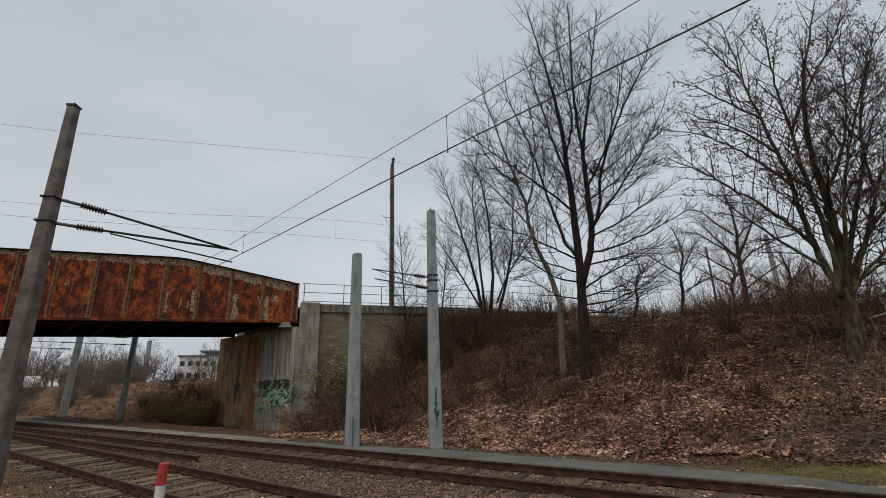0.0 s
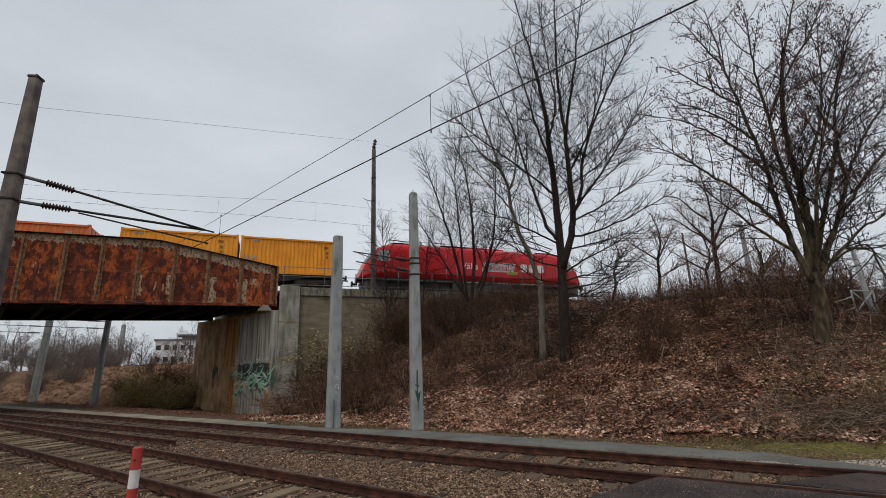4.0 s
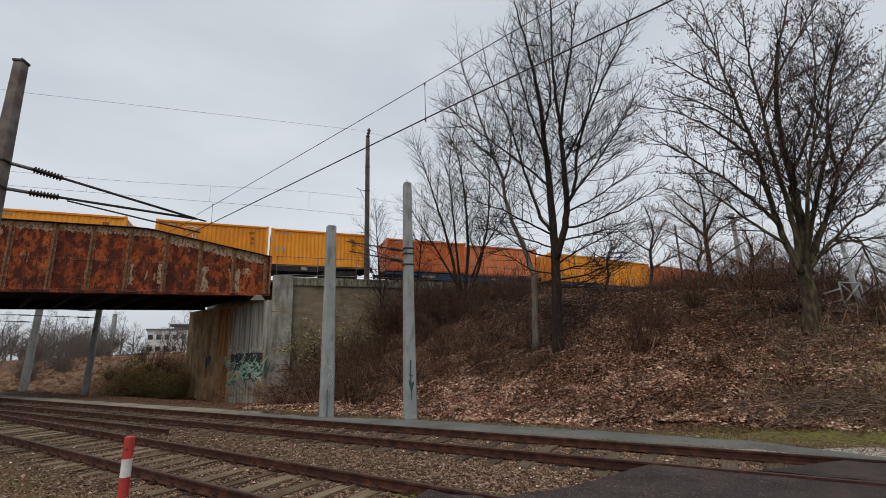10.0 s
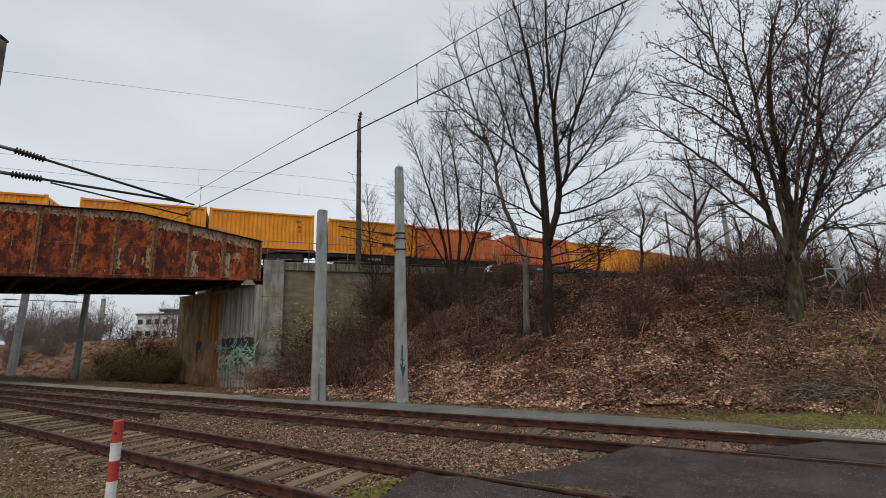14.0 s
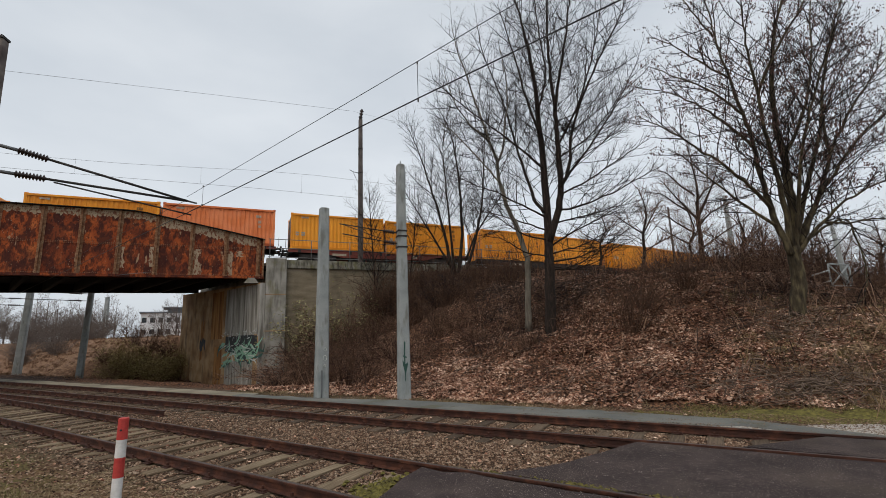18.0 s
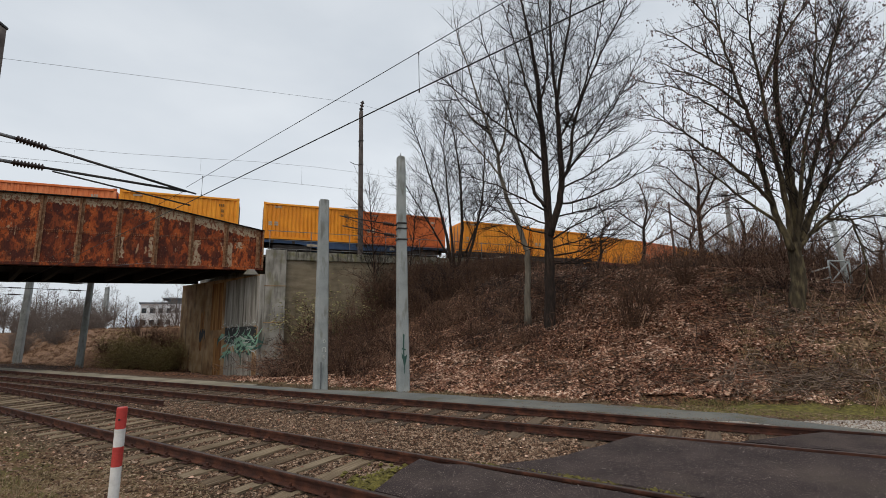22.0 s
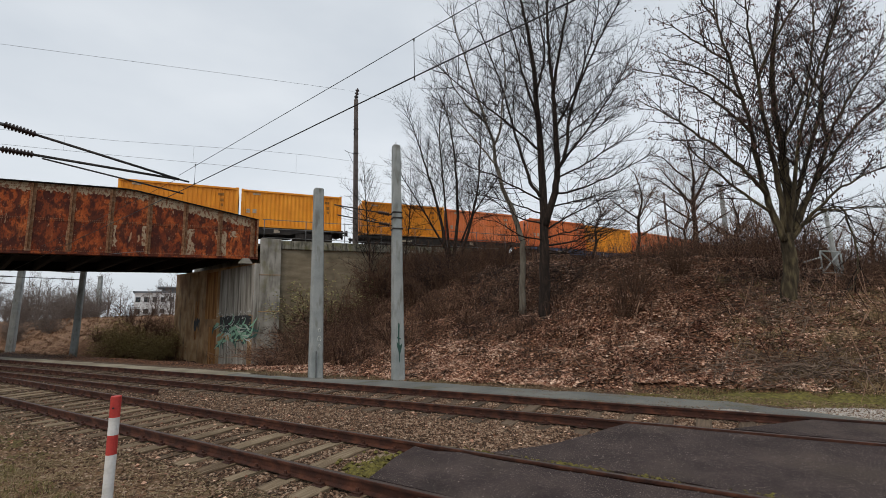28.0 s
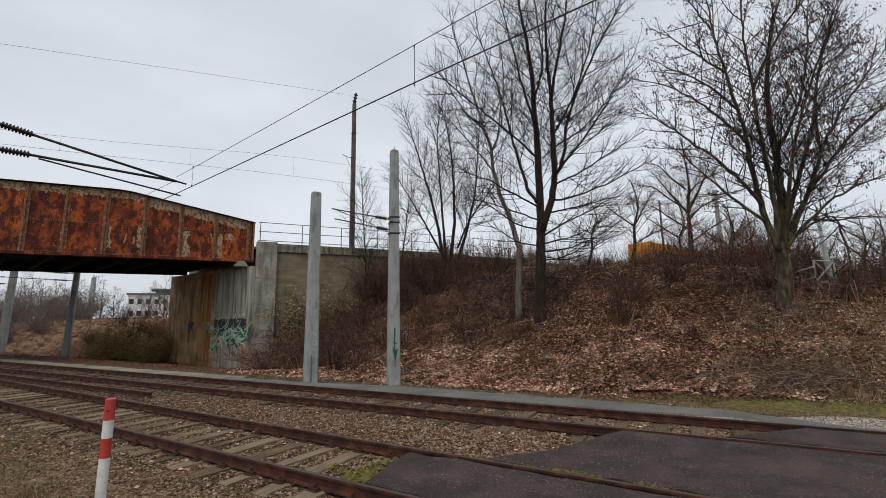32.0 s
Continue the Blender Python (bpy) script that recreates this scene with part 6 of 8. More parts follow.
tree("bare_tree", "tall bare maple on the embankment with ascending limbs",
     [
      ([(3.78, 17.6, 1.66), (3.95, 17.63, 4.29), (3.99, 17.66, 4.97), (4.03, 17.69, 6.84), (4.06, 17.72, 8.58), (4.0, 17.75, 10.16), (4.01, 17.78, 11.82), (3.87, 17.81, 13.57), (3.69, 17.84, 15.12), (3.39, 17.87, 16.74), (3.04, 17.9, 18.97)], 0.215, 0.014, 0.3),
      ([(4.02, 17.6, 5.3), (4.51, 17.56, 6.78), (4.68, 17.51, 7.72), (4.66, 17.47, 9.2), (4.64, 17.42, 10.48), (4.65, 17.38, 11.26), (4.53, 17.33, 12.91), (4.59, 17.29, 14.91), (4.74, 17.24, 17.33), (4.78, 17.2, 18.74)], 0.15, 0.014, 0.2),
      ([(4.61, 17.4, 10.87), (4.98, 17.2, 12.78), (5.31, 17.0, 14.32), (5.55, 16.8, 15.91), (5.85, 16.6, 17.54)], 0.07, 0.012, 0.15),
      ([(4.61, 17.4, 7.56), (5.08, 17.5, 8.38), (5.25, 17.6, 10.0), (6.04, 17.7, 11.88), (7.07, 17.8, 13.86), (8.06, 17.9, 15.65), (8.59, 18.0, 17.26)], 0.08, 0.012, 0.2),
      ([(4.7, 17.6, 7.7), (5.58, 17.85, 8.79), (6.63, 18.1, 10.14), (7.9, 18.35, 11.97), (9.0, 18.6, 13.94)], 0.06, 0.012, 0.15),
      ([(3.89, 17.6, 6.54), (3.56, 17.73, 7.12), (3.34, 17.86, 8.17), (3.01, 17.99, 9.54), (2.79, 18.11, 10.98), (2.42, 18.24, 12.5), (1.9, 18.37, 14.12), (1.63, 18.5, 15.98)], 0.075, 0.012, 0.2),
      ([(3.97, 17.6, 9.88), (3.56, 17.4, 11.09), (3.2, 17.2, 12.66), (2.88, 17.0, 13.98), (2.42, 16.8, 15.64)], 0.06, 0.012, 0.2),
      ([(3.96, 17.6, 8.49), (2.92, 17.38, 9.41), (1.57, 17.15, 10.45), (0.31, 16.92, 11.49), (-0.49, 16.7, 12.25)], 0.05, 0.01, 0.2),
      ([(4.38, 17.6, 6.56), (5.47, 17.4, 6.77), (6.55, 17.2, 7.12), (7.63, 17.0, 7.65), (8.59, 16.8, 8.12)], 0.045, 0.009, 0.15),
      ([(4.13, 17.6, 5.18), (5.25, 17.87, 5.83), (6.53, 18.13, 6.45), (8.03, 18.4, 7.45)], 0.042, 0.009, 0.15),
      ([(4.06, 17.6, 4.51), (5.12, 17.2, 4.59), (6.1, 16.8, 5.02), (7.18, 16.4, 5.69)], 0.04, 0.008, 0.15),
      ([(4.04, 17.6, 4.15), (5.02, 17.77, 4.31), (6.26, 17.93, 5.03), (7.36, 18.1, 6.06)], 0.03, 0.008, 0.15),
      ([(3.96, 17.6, 6.35), (3.02, 17.35, 6.78), (1.92, 17.1, 7.36), (0.8, 16.85, 7.68), (-0.29, 16.6, 8.48)], 0.042, 0.009, 0.15),
      ([(3.9, 17.6, 5.42), (2.89, 17.9, 5.76), (1.96, 18.2, 6.73), (0.82, 18.5, 7.46)], 0.035, 0.008, 0.15),
      ([(3.86, 17.6, 4.74), (2.9, 17.13, 4.81), (2.14, 16.67, 5.31), (1.17, 16.2, 5.43)], 0.03, 0.008, 0.15),
      ([(4.01, 17.6, 11.16), (4.56, 17.9, 12.84), (4.46, 18.2, 15.0), (4.36, 18.5, 17.51), (4.49, 18.8, 19.84)], 0.05, 0.011, 0.15),
      ([(4.73, 17.6, 9.51), (5.53, 17.3, 10.88), (6.13, 17.0, 12.55), (6.48, 16.7, 13.98), (6.69, 16.4, 15.3)], 0.05, 0.011, 0.15),
      ([(4.33, 17.6, 6.09), (5.7, 18.0, 6.45), (7.14, 18.4, 6.88), (8.63, 18.8, 7.31)], 0.035, 0.008, 0.1),
      ([(4.6, 17.6, 7.27), (5.75, 17.17, 7.73), (6.92, 16.73, 8.44), (7.9, 16.3, 9.0)], 0.04, 0.009, 0.1),
      ([(4.12, 17.6, 4.84), (5.41, 18.13, 5.18), (6.86, 18.67, 5.93), (8.36, 19.2, 6.89)], 0.035, 0.008, 0.1),
      ([(3.9, 17.6, 5.83), (2.86, 18.1, 6.39), (1.65, 18.6, 6.93), (0.45, 19.1, 7.29)], 0.035, 0.008, 0.1),
      ([(4.65, 17.6, 8.88), (5.93, 18.07, 9.77), (7.37, 18.53, 11.26), (8.57, 19.0, 13.18)], 0.04, 0.009, 0.1),
      ([(3.99, 17.6, 4.33), (4.69, 17.0, 4.05), (5.46, 16.4, 4.26), (6.21, 15.8, 4.73)], 0.028, 0.007, 0.1)], AIRY, "bark", 21)
tree("bare_tree", "slender pale-barked tree leaning beside the taller maple",
     [
      ([(3.01, 17.9, 2.17), (3.16, 17.93, 4.6), (3.03, 17.95, 5.3), (2.71, 17.98, 6.27), (2.34, 18.01, 7.28), (2.19, 18.04, 8.31), (2.16, 18.06, 9.05), (1.85, 18.09, 10.07), (1.51, 18.12, 11.35), (1.1, 18.15, 12.85), (0.66, 18.17, 14.41), (0.46, 18.2, 15.7)], 0.125, 0.012, 0.45),
      ([(2.15, 17.9, 8.91), (2.44, 17.8, 9.55), (2.53, 17.7, 10.51), (2.73, 17.6, 11.54), (2.68, 17.5, 12.75), (2.44, 17.4, 14.31)], 0.055, 0.011, 0.15),
      ([(2.22, 17.9, 8.0), (1.42, 18.17, 9.19), (0.5, 18.43, 10.46), (-0.5, 18.7, 11.52)], 0.045, 0.01, 0.15),
      ([(1.84, 17.9, 9.9), (1.0, 17.63, 10.59), (0.31, 17.37, 11.6), (0.02, 17.1, 13.01)], 0.04, 0.01, 0.15)], AIRY, "bark_pale", 22)
T2, T2_TIPS = tree("bare_tree", "broad mossy many-stemmed tree with dry seed bunches",
     [
      ([(10.2, 13.5, 1.87), (10.48, 13.52, 3.04), (10.49, 13.54, 3.44), (10.5, 13.55, 4.18), (10.73, 13.57, 5.11), (10.73, 13.59, 6.19), (10.77, 13.61, 6.93), (10.71, 13.63, 8.1), (10.82, 13.65, 9.52), (11.1, 13.66, 11.02), (11.67, 13.68, 12.56), (12.26, 13.7, 14.2)], 0.225, 0.018, 0.36),
      ([(10.34, 13.45, 3.84), (10.16, 13.55, 4.79), (10.09, 13.65, 5.52), (10.03, 13.75, 6.66), (10.03, 13.85, 7.86), (9.91, 13.95, 8.94), (9.72, 14.05, 10.31), (9.57, 14.15, 11.52), (9.59, 14.25, 12.79), (9.46, 14.35, 14.4)], 0.105, 0.013, 0.2),
      ([(10.44, 13.5, 4.09), (10.35, 13.37, 5.42), (10.15, 13.24, 6.55), (9.95, 13.11, 7.71), (9.85, 12.99, 9.0), (9.65, 12.86, 9.94), (9.58, 12.73, 11.1), (9.57, 12.6, 12.52)], 0.092, 0.013, 0.2),
      ([(10.6, 13.5, 4.25), (11.02, 13.63, 5.29), (11.8, 13.77, 6.93), (12.48, 13.9, 8.31), (12.87, 14.03, 10.02), (13.65, 14.17, 11.83), (14.66, 14.3, 13.75)], 0.088, 0.013, 0.2),
      ([(10.46, 13.5, 3.78), (10.93, 13.55, 4.51), (11.56, 13.6, 5.53), (12.27, 13.65, 7.06), (12.93, 13.7, 8.16), (13.86, 13.75, 9.29), (15.17, 13.8, 10.82)], 0.092, 0.013, 0.2),
      ([(10.45, 13.5, 3.69), (10.66, 13.34, 4.1), (11.21, 13.18, 4.76), (11.9, 13.02, 5.37), (12.67, 12.86, 5.75), (13.66, 12.7, 6.17)], 0.068, 0.012, 0.15),
      ([(10.5, 13.5, 3.87), (11.24, 13.7, 5.1), (12.52, 13.9, 6.52), (13.65, 14.1, 7.75), (15.17, 14.3, 8.84), (16.71, 14.5, 9.76)], 0.075, 0.012, 0.15),
      ([(10.8, 13.5, 4.22), (11.51, 13.43, 4.69), (12.14, 13.37, 4.95), (12.21, 13.3, 4.33), (12.32, 13.23, 3.45), (12.1, 13.17, 2.62), (11.59, 13.1, 2.11)], 0.04, 0.012, 0.3),
      ([(10.47, 13.5, 3.87), (10.71, 13.3, 5.25), (10.82, 13.1, 6.63), (11.23, 12.9, 8.2), (11.82, 12.7, 9.78), (12.39, 12.5, 11.17)], 0.075, 0.012, 0.15),
      ([(10.02, 13.5, 5.3), (9.39, 13.38, 6.01), (8.67, 13.26, 6.7), (7.75, 13.14, 7.31), (6.8, 13.02, 7.89), (5.98, 12.9, 8.28)], 0.06, 0.01, 0.12),
      ([(10.05, 13.5, 4.78), (9.43, 13.68, 5.39), (8.73, 13.85, 6.21), (8.14, 14.02, 7.04), (7.46, 14.2, 7.7)], 0.05, 0.01, 0.12),
      ([(9.95, 13.7, 7.41), (9.37, 13.88, 8.33), (8.73, 14.05, 9.05), (7.85, 14.22, 9.76), (6.7, 14.4, 10.16)], 0.05, 0.01, 0.12),
      ([(9.67, 13.5, 8.47), (8.82, 13.23, 9.03), (7.75, 12.97, 9.45), (6.57, 12.7, 9.75)], 0.045, 0.01, 0.12),
      ([(9.66, 13.9, 10.0), (9.02, 14.0, 10.6), (8.19, 14.1, 11.39), (7.35, 14.2, 11.89)], 0.04, 0.01, 0.12),
      ([(9.42, 14.0, 11.66), (8.94, 13.9, 12.33), (8.45, 13.8, 13.01), (7.85, 13.7, 13.72)], 0.03, 0.009, 0.12),
      ([(9.84, 13.0, 8.91), (10.51, 12.73, 10.39), (11.29, 12.47, 11.56), (11.91, 12.2, 12.75)], 0.05, 0.01, 0.12),
      ([(10.68, 13.5, 6.85), (11.74, 13.75, 8.48), (12.56, 14.0, 10.24), (13.07, 14.25, 12.18), (13.61, 14.5, 14.31)], 0.06, 0.01, 0.12),
      ([(12.32, 13.7, 7.08), (12.57, 13.97, 8.92), (13.35, 14.23, 10.73), (14.17, 14.5, 12.66)], 0.05, 0.01, 0.12),
      ([(11.23, 13.2, 4.77), (11.91, 13.1, 4.65), (12.7, 13.0, 4.79), (13.43, 12.9, 4.66)], 0.035, 0.009, 0.12)], BROAD, "bark_green", 23)


def seed_bunches():
    rng = np.random.default_rng(9)
    pick = np.repeat(T2_TIPS[rng.integers(0, len(T2_TIPS), 2100)], 8, 0) + rng.normal(0, 0.065, (16800, 3)) * (1, 1, 1.3)
    pick = pick[pick[:, 2] > 3.2] + rng.normal(0, 0.03, (int((pick[:, 2] > 3.2).sum()), 3))
    n = len(pick)
    v = np.array([(0, -0.3, 0), (0.12, 0.3, -0.35), (0, 0.0, -1.0), (-0.12, -0.1, -0.4)])
    f = np.array([(0, 1, 2), (0, 2, 3)])
    size = rng.uniform(0.04, 0.10, (n, 1))
    yaw, tilt = rng.uniform(0, 6.28, n), rng.normal(0, 0.5, n)
    c, s = np.cos(yaw)[:, None], np.sin(yaw)[:, None]
    q = v[None] * size[:, None]
    out = np.stack([q[..., 0] * c - q[..., 1] * s, q[..., 0] * s + q[..., 1] * c, q[..., 2]], -1) + pick[:, None]
    fs = (f[None] + (np.arange(n) * 4)[:, None, None]).reshape(-1, 3)
    tagged(ob_mesh("seed_cover", out.reshape(-1, 3), fs, "seed", T2, "hanging dry brown seed bunches"), kind="stuff")


seed_bunches()
# the many-stemmed young tree on the crest, and thin ones beside it
tree("young_tree", "thin many-stemmed bare young tree on the embankment crest",
     [([(0.3, 30.0, 4.9), (-0.02, 30.0, 6.4), (-0.2, 30.0, 7.9), (-0.75, 30.0, 10.3), (-1.4, 30.0, 12.6), (-2.0, 30.0, 14.8), (-2.9, 30.0, 16.9)], 0.15, 0.012, 0.4),
      ([(0.4, 30.0, 4.9), (0.61, 30.0, 6.3), (0.9, 30.1, 8.5), (0.87, 30.2, 11.2), (0.72, 30.3, 14.1), (0.28, 30.4, 16.5), (-0.6, 30.5, 18.6)], 0.15, 0.012, 0.35),
      ([(0.6, 30.0, 4.9), (1.25, 30.0, 6.3), (1.86, 29.9, 8.5), (2.43, 29.8, 10.9), (2.61, 29.7, 13.8), (2.77, 29.6, 16.5)], 0.14, 0.012, 0.3)]
     + [([(0.3, 30.0, 5.5), (0.04, 29.8, 8.5), (-0.08, 29.6, 11.5), (-0.33, 29.4, 14.2), (0.08, 29.2, 16.9)], 0.10, 0.012, 0.3),
        ([(1.05, 30.0, 6.7), (1.77, 30.2, 8.5), (3.41, 30.4, 10.8), (5.1, 30.6, 13.1)], 0.08, 0.01, 0.2),
        ([(-0.1, 30.0, 6.4), (-1.25, 30.1, 8.6), (-2.53, 30.3, 10.9), (-3.75, 30.4, 12.9)], 0.08, 0.01, 0.2)], YOUNG, "bark", 31)
for seed, x, y, lean, ht in ((35, -5.0, 29.4, -0.05, 9.4), (36, -3.0, 30.0, 0.1, 7.0)):
    z = float(height(x, y))
    tree("young_tree", "thin bare young tree on the embankment crest",
         [([(x, y, z), (x + lean * ht * 0.3, y, z + ht * 0.35), (x + lean * ht * 0.75, y, z + ht * 0.7), (x + lean * ht, y, z + ht)], 0.075, 0.012, 0.2)], YOUNG, "bark", seed)
for seed, x, y, ht, sp in ((41, 24.3, 43.0, 16.0, 1.6), (42, 34.5, 43.0, 9.0, 1.0), (43, 40.0, 40.0, 9.0, 1.0), (44, 27.8, 40.0, 8.5, 0.8), (45, 36.0, 33.0, 7.0, 0.8), (46, 30.0, 36.0, 6.0, 0.7), (47, 44.0, 46.0, 10.0, 1.3), (48, 31.0, 29.0, 5.5, 0.8), (49, 52.0, 60.0, 12.0, 1.5), (50, 46.0, 62.0, 12.0, 1.5), (52, 23.5, 34.0, 5.0, 0.7), (53, 11.5, 26.5, 6.0, 0.8), (54, 14.5, 27.0, 5.2, 0.8), (55, 9.2, 27.4, 4.6, 0.7), (56, 18.5, 28.5, 5.5, 0.9), (57, 20.5, 31.5, 6.0, 0.9)):
    z = float(height(x, y))
    tree("young_tree", "bare tree beside the far upper track",
         [([(x - 0.3, y, z), (x + 0.2, y, z + ht * 0.3), (x + 0.2, y, z + ht * 0.52), (x + 0.7, y, z + ht * 0.7), (x + 0.2, y, z + ht)], 0.02 * ht, 0.02, 0.25),
          ([(x + 0.25, y, z + ht * 0.5), (x - 0.8 * sp, y + 0.5, z + ht * 0.65), (x - 1.6 * sp, y + 1, z + ht * 0.8)], 0.009 * ht, 0.015, 0.2),
          ([(x + 0.2, y, z + ht * 0.32), (x + 1.2 * sp, y - 0.5, z + ht * 0.4), (x + 2.6 * sp, y - 1, z + ht * 0.48)], 0.007 * ht, 0.015, 0.2),
          ([(x + 0.3, y, z + ht * 0.52), (x + 1.5 * sp, y + 0.5, z + ht * 0.72), (x + 2.4 * sp, y + 1, z + ht * 0.9)], 0.009 * ht, 0.015, 0.2)]
         + ([([(x + 0.2, y, z + ht * f), (x + 1.6 * q, y + 0.4, z + ht * (f + 0.09)), (x + 3.6 * q, y - 0.5, z + ht * (f + 0.15)), (x + 5.2 * q, y, z + ht * (f + 0.17))], 0.006 * ht, 0.015, 0.15)
             for f, q in ((0.40, -1.0), (0.46, 1.05), (0.52, -0.9), (0.60, 0.85), (0.66, -0.7))] if sp > 1.55 else []), YOUNG, "bark", seed, twig="shrub")

nest_t = Tubes()
nest_rng = np.random.default_rng(2)
for k in range(150):
    a = nest_rng.normal(0, 1, 3)
    a /= np.linalg.norm(a)
    b = a + nest_rng.normal(0, 0.8, 3)
    nest_t.add([a * (0.26, 0.26, 0.2), (a + b) * 0.12, b * 0.16], 0.009, 3, cap=False)
nest = nest_t.make("bird_nest", "twig", label="round twig bird nest in the bare maple")
tagged(nest, category="nest").matrix_basis = pose(4.80, 16.3, 9.65)


def shrub_mesh(name, seed, ht, spread, stems, mat, leafy=0, arch=0.5, stout=1.0, leaf_mat="shrub_green"):
    rng = np.random.default_rng(seed)
    tb = Tubes()
    tips = []
    for k in range(stems):
        a, lean = rng.uniform(0, 6.28), rng.uniform(0.05, 1.0) * spread
        r0 = rng.uniform(0, 0.25) * spread
        h_ = ht * rng.uniform(0.55, 1.1)
        p0 = np.array([math.cos(a) * r0, math.sin(a) * r0, -0.1])
        p3 = np.array([math.cos(a) * (r0 + lean), math.sin(a) * (r0 + lean), h_ * (1 - arch * lean / spread * 0.8)])
        mid = (p0 + p3) / 2 + np.array([rng.normal(0, 0.1), rng.normal(0, 0.1), h_ * 0.2 * arch + 0.05])
        pts = [p0, (p0 + mid) / 2 + rng.normal(0, 0.05, 3), mid, (mid + p3) / 2 + rng.normal(0, 0.07, 3), p3]
        r = rng.uniform(0.006, 0.014) * stout
        tb.add(pts, np.linspace(r, r * 0.35, 5), 3, cap=False)
        for q in range(5):
            i = rng.integers(1, 5)
            base = np.array(pts[i])
            d = rng.normal(0, 1, 3) * 0.6 + np.array([math.cos(a), math.sin(a), 0.6]) * 0.7
            tip = base + d * h_ * rng.uniform(0.10, 0.24)
            tb.add([base, (base + tip) / 2 + rng.normal(0, 0.03, 3), tip], np.array([0.5, 0.4, 0.25]) * r, 3, cap=False)
            tips += [tip, (base + tip) / 2]
            for _ in range(2):
                t2 = tip + rng.normal(0, 1, 3) * h_ * 0.07
                tb.add([(base + tip) / 2, t2], np.array([0.35, 0.2]) * r, 3, cap=False)
                tips.append(t2)
    root = thing(name, "", "")
    tb.make("twig_tangle", mat, root)
    if leafy:
        tips = np.array(tips)
        pick = tips[rng.integers(0, len(tips), leafy)] + rng.normal(0, 0.09, (leafy, 3))
        v = np.array([(-0.5, 0, 0), (0, -0.3, 0.1), (0.5, 0, 0), (0, 0.3, 0.1)])
        size, yaw, tilt = rng.uniform(0.05, 0.11, leafy), rng.uniform(0, 6.28, leafy), rng.normal(0, 0.9, leafy)
        q = v[None] * size[:, None, None]
        ct, st = np.cos(tilt)[:, None], np.sin(tilt)[:, None]
        x, y, z = q[..., 0], q[..., 1] * ct - q[..., 2] * st, q[..., 1] * st + q[..., 2] * ct
        c, s = np.cos(yaw)[:, None], np.sin(yaw)[:, None]
        out = np.stack([x * c - y * s, x * s + y * c, z], -1) + pick[:, None]
        fs = (np.array([(0, 1, 2), (0, 2, 3)])[None] + (np.arange(leafy) * 4)[:, None, None]).reshape(-1, 3)
        tagged(ob_mesh("leaf_cover", out.reshape(-1, 3), fs, leaf_mat, root, "sparse dull green leaves"), kind="stuff")
    return root


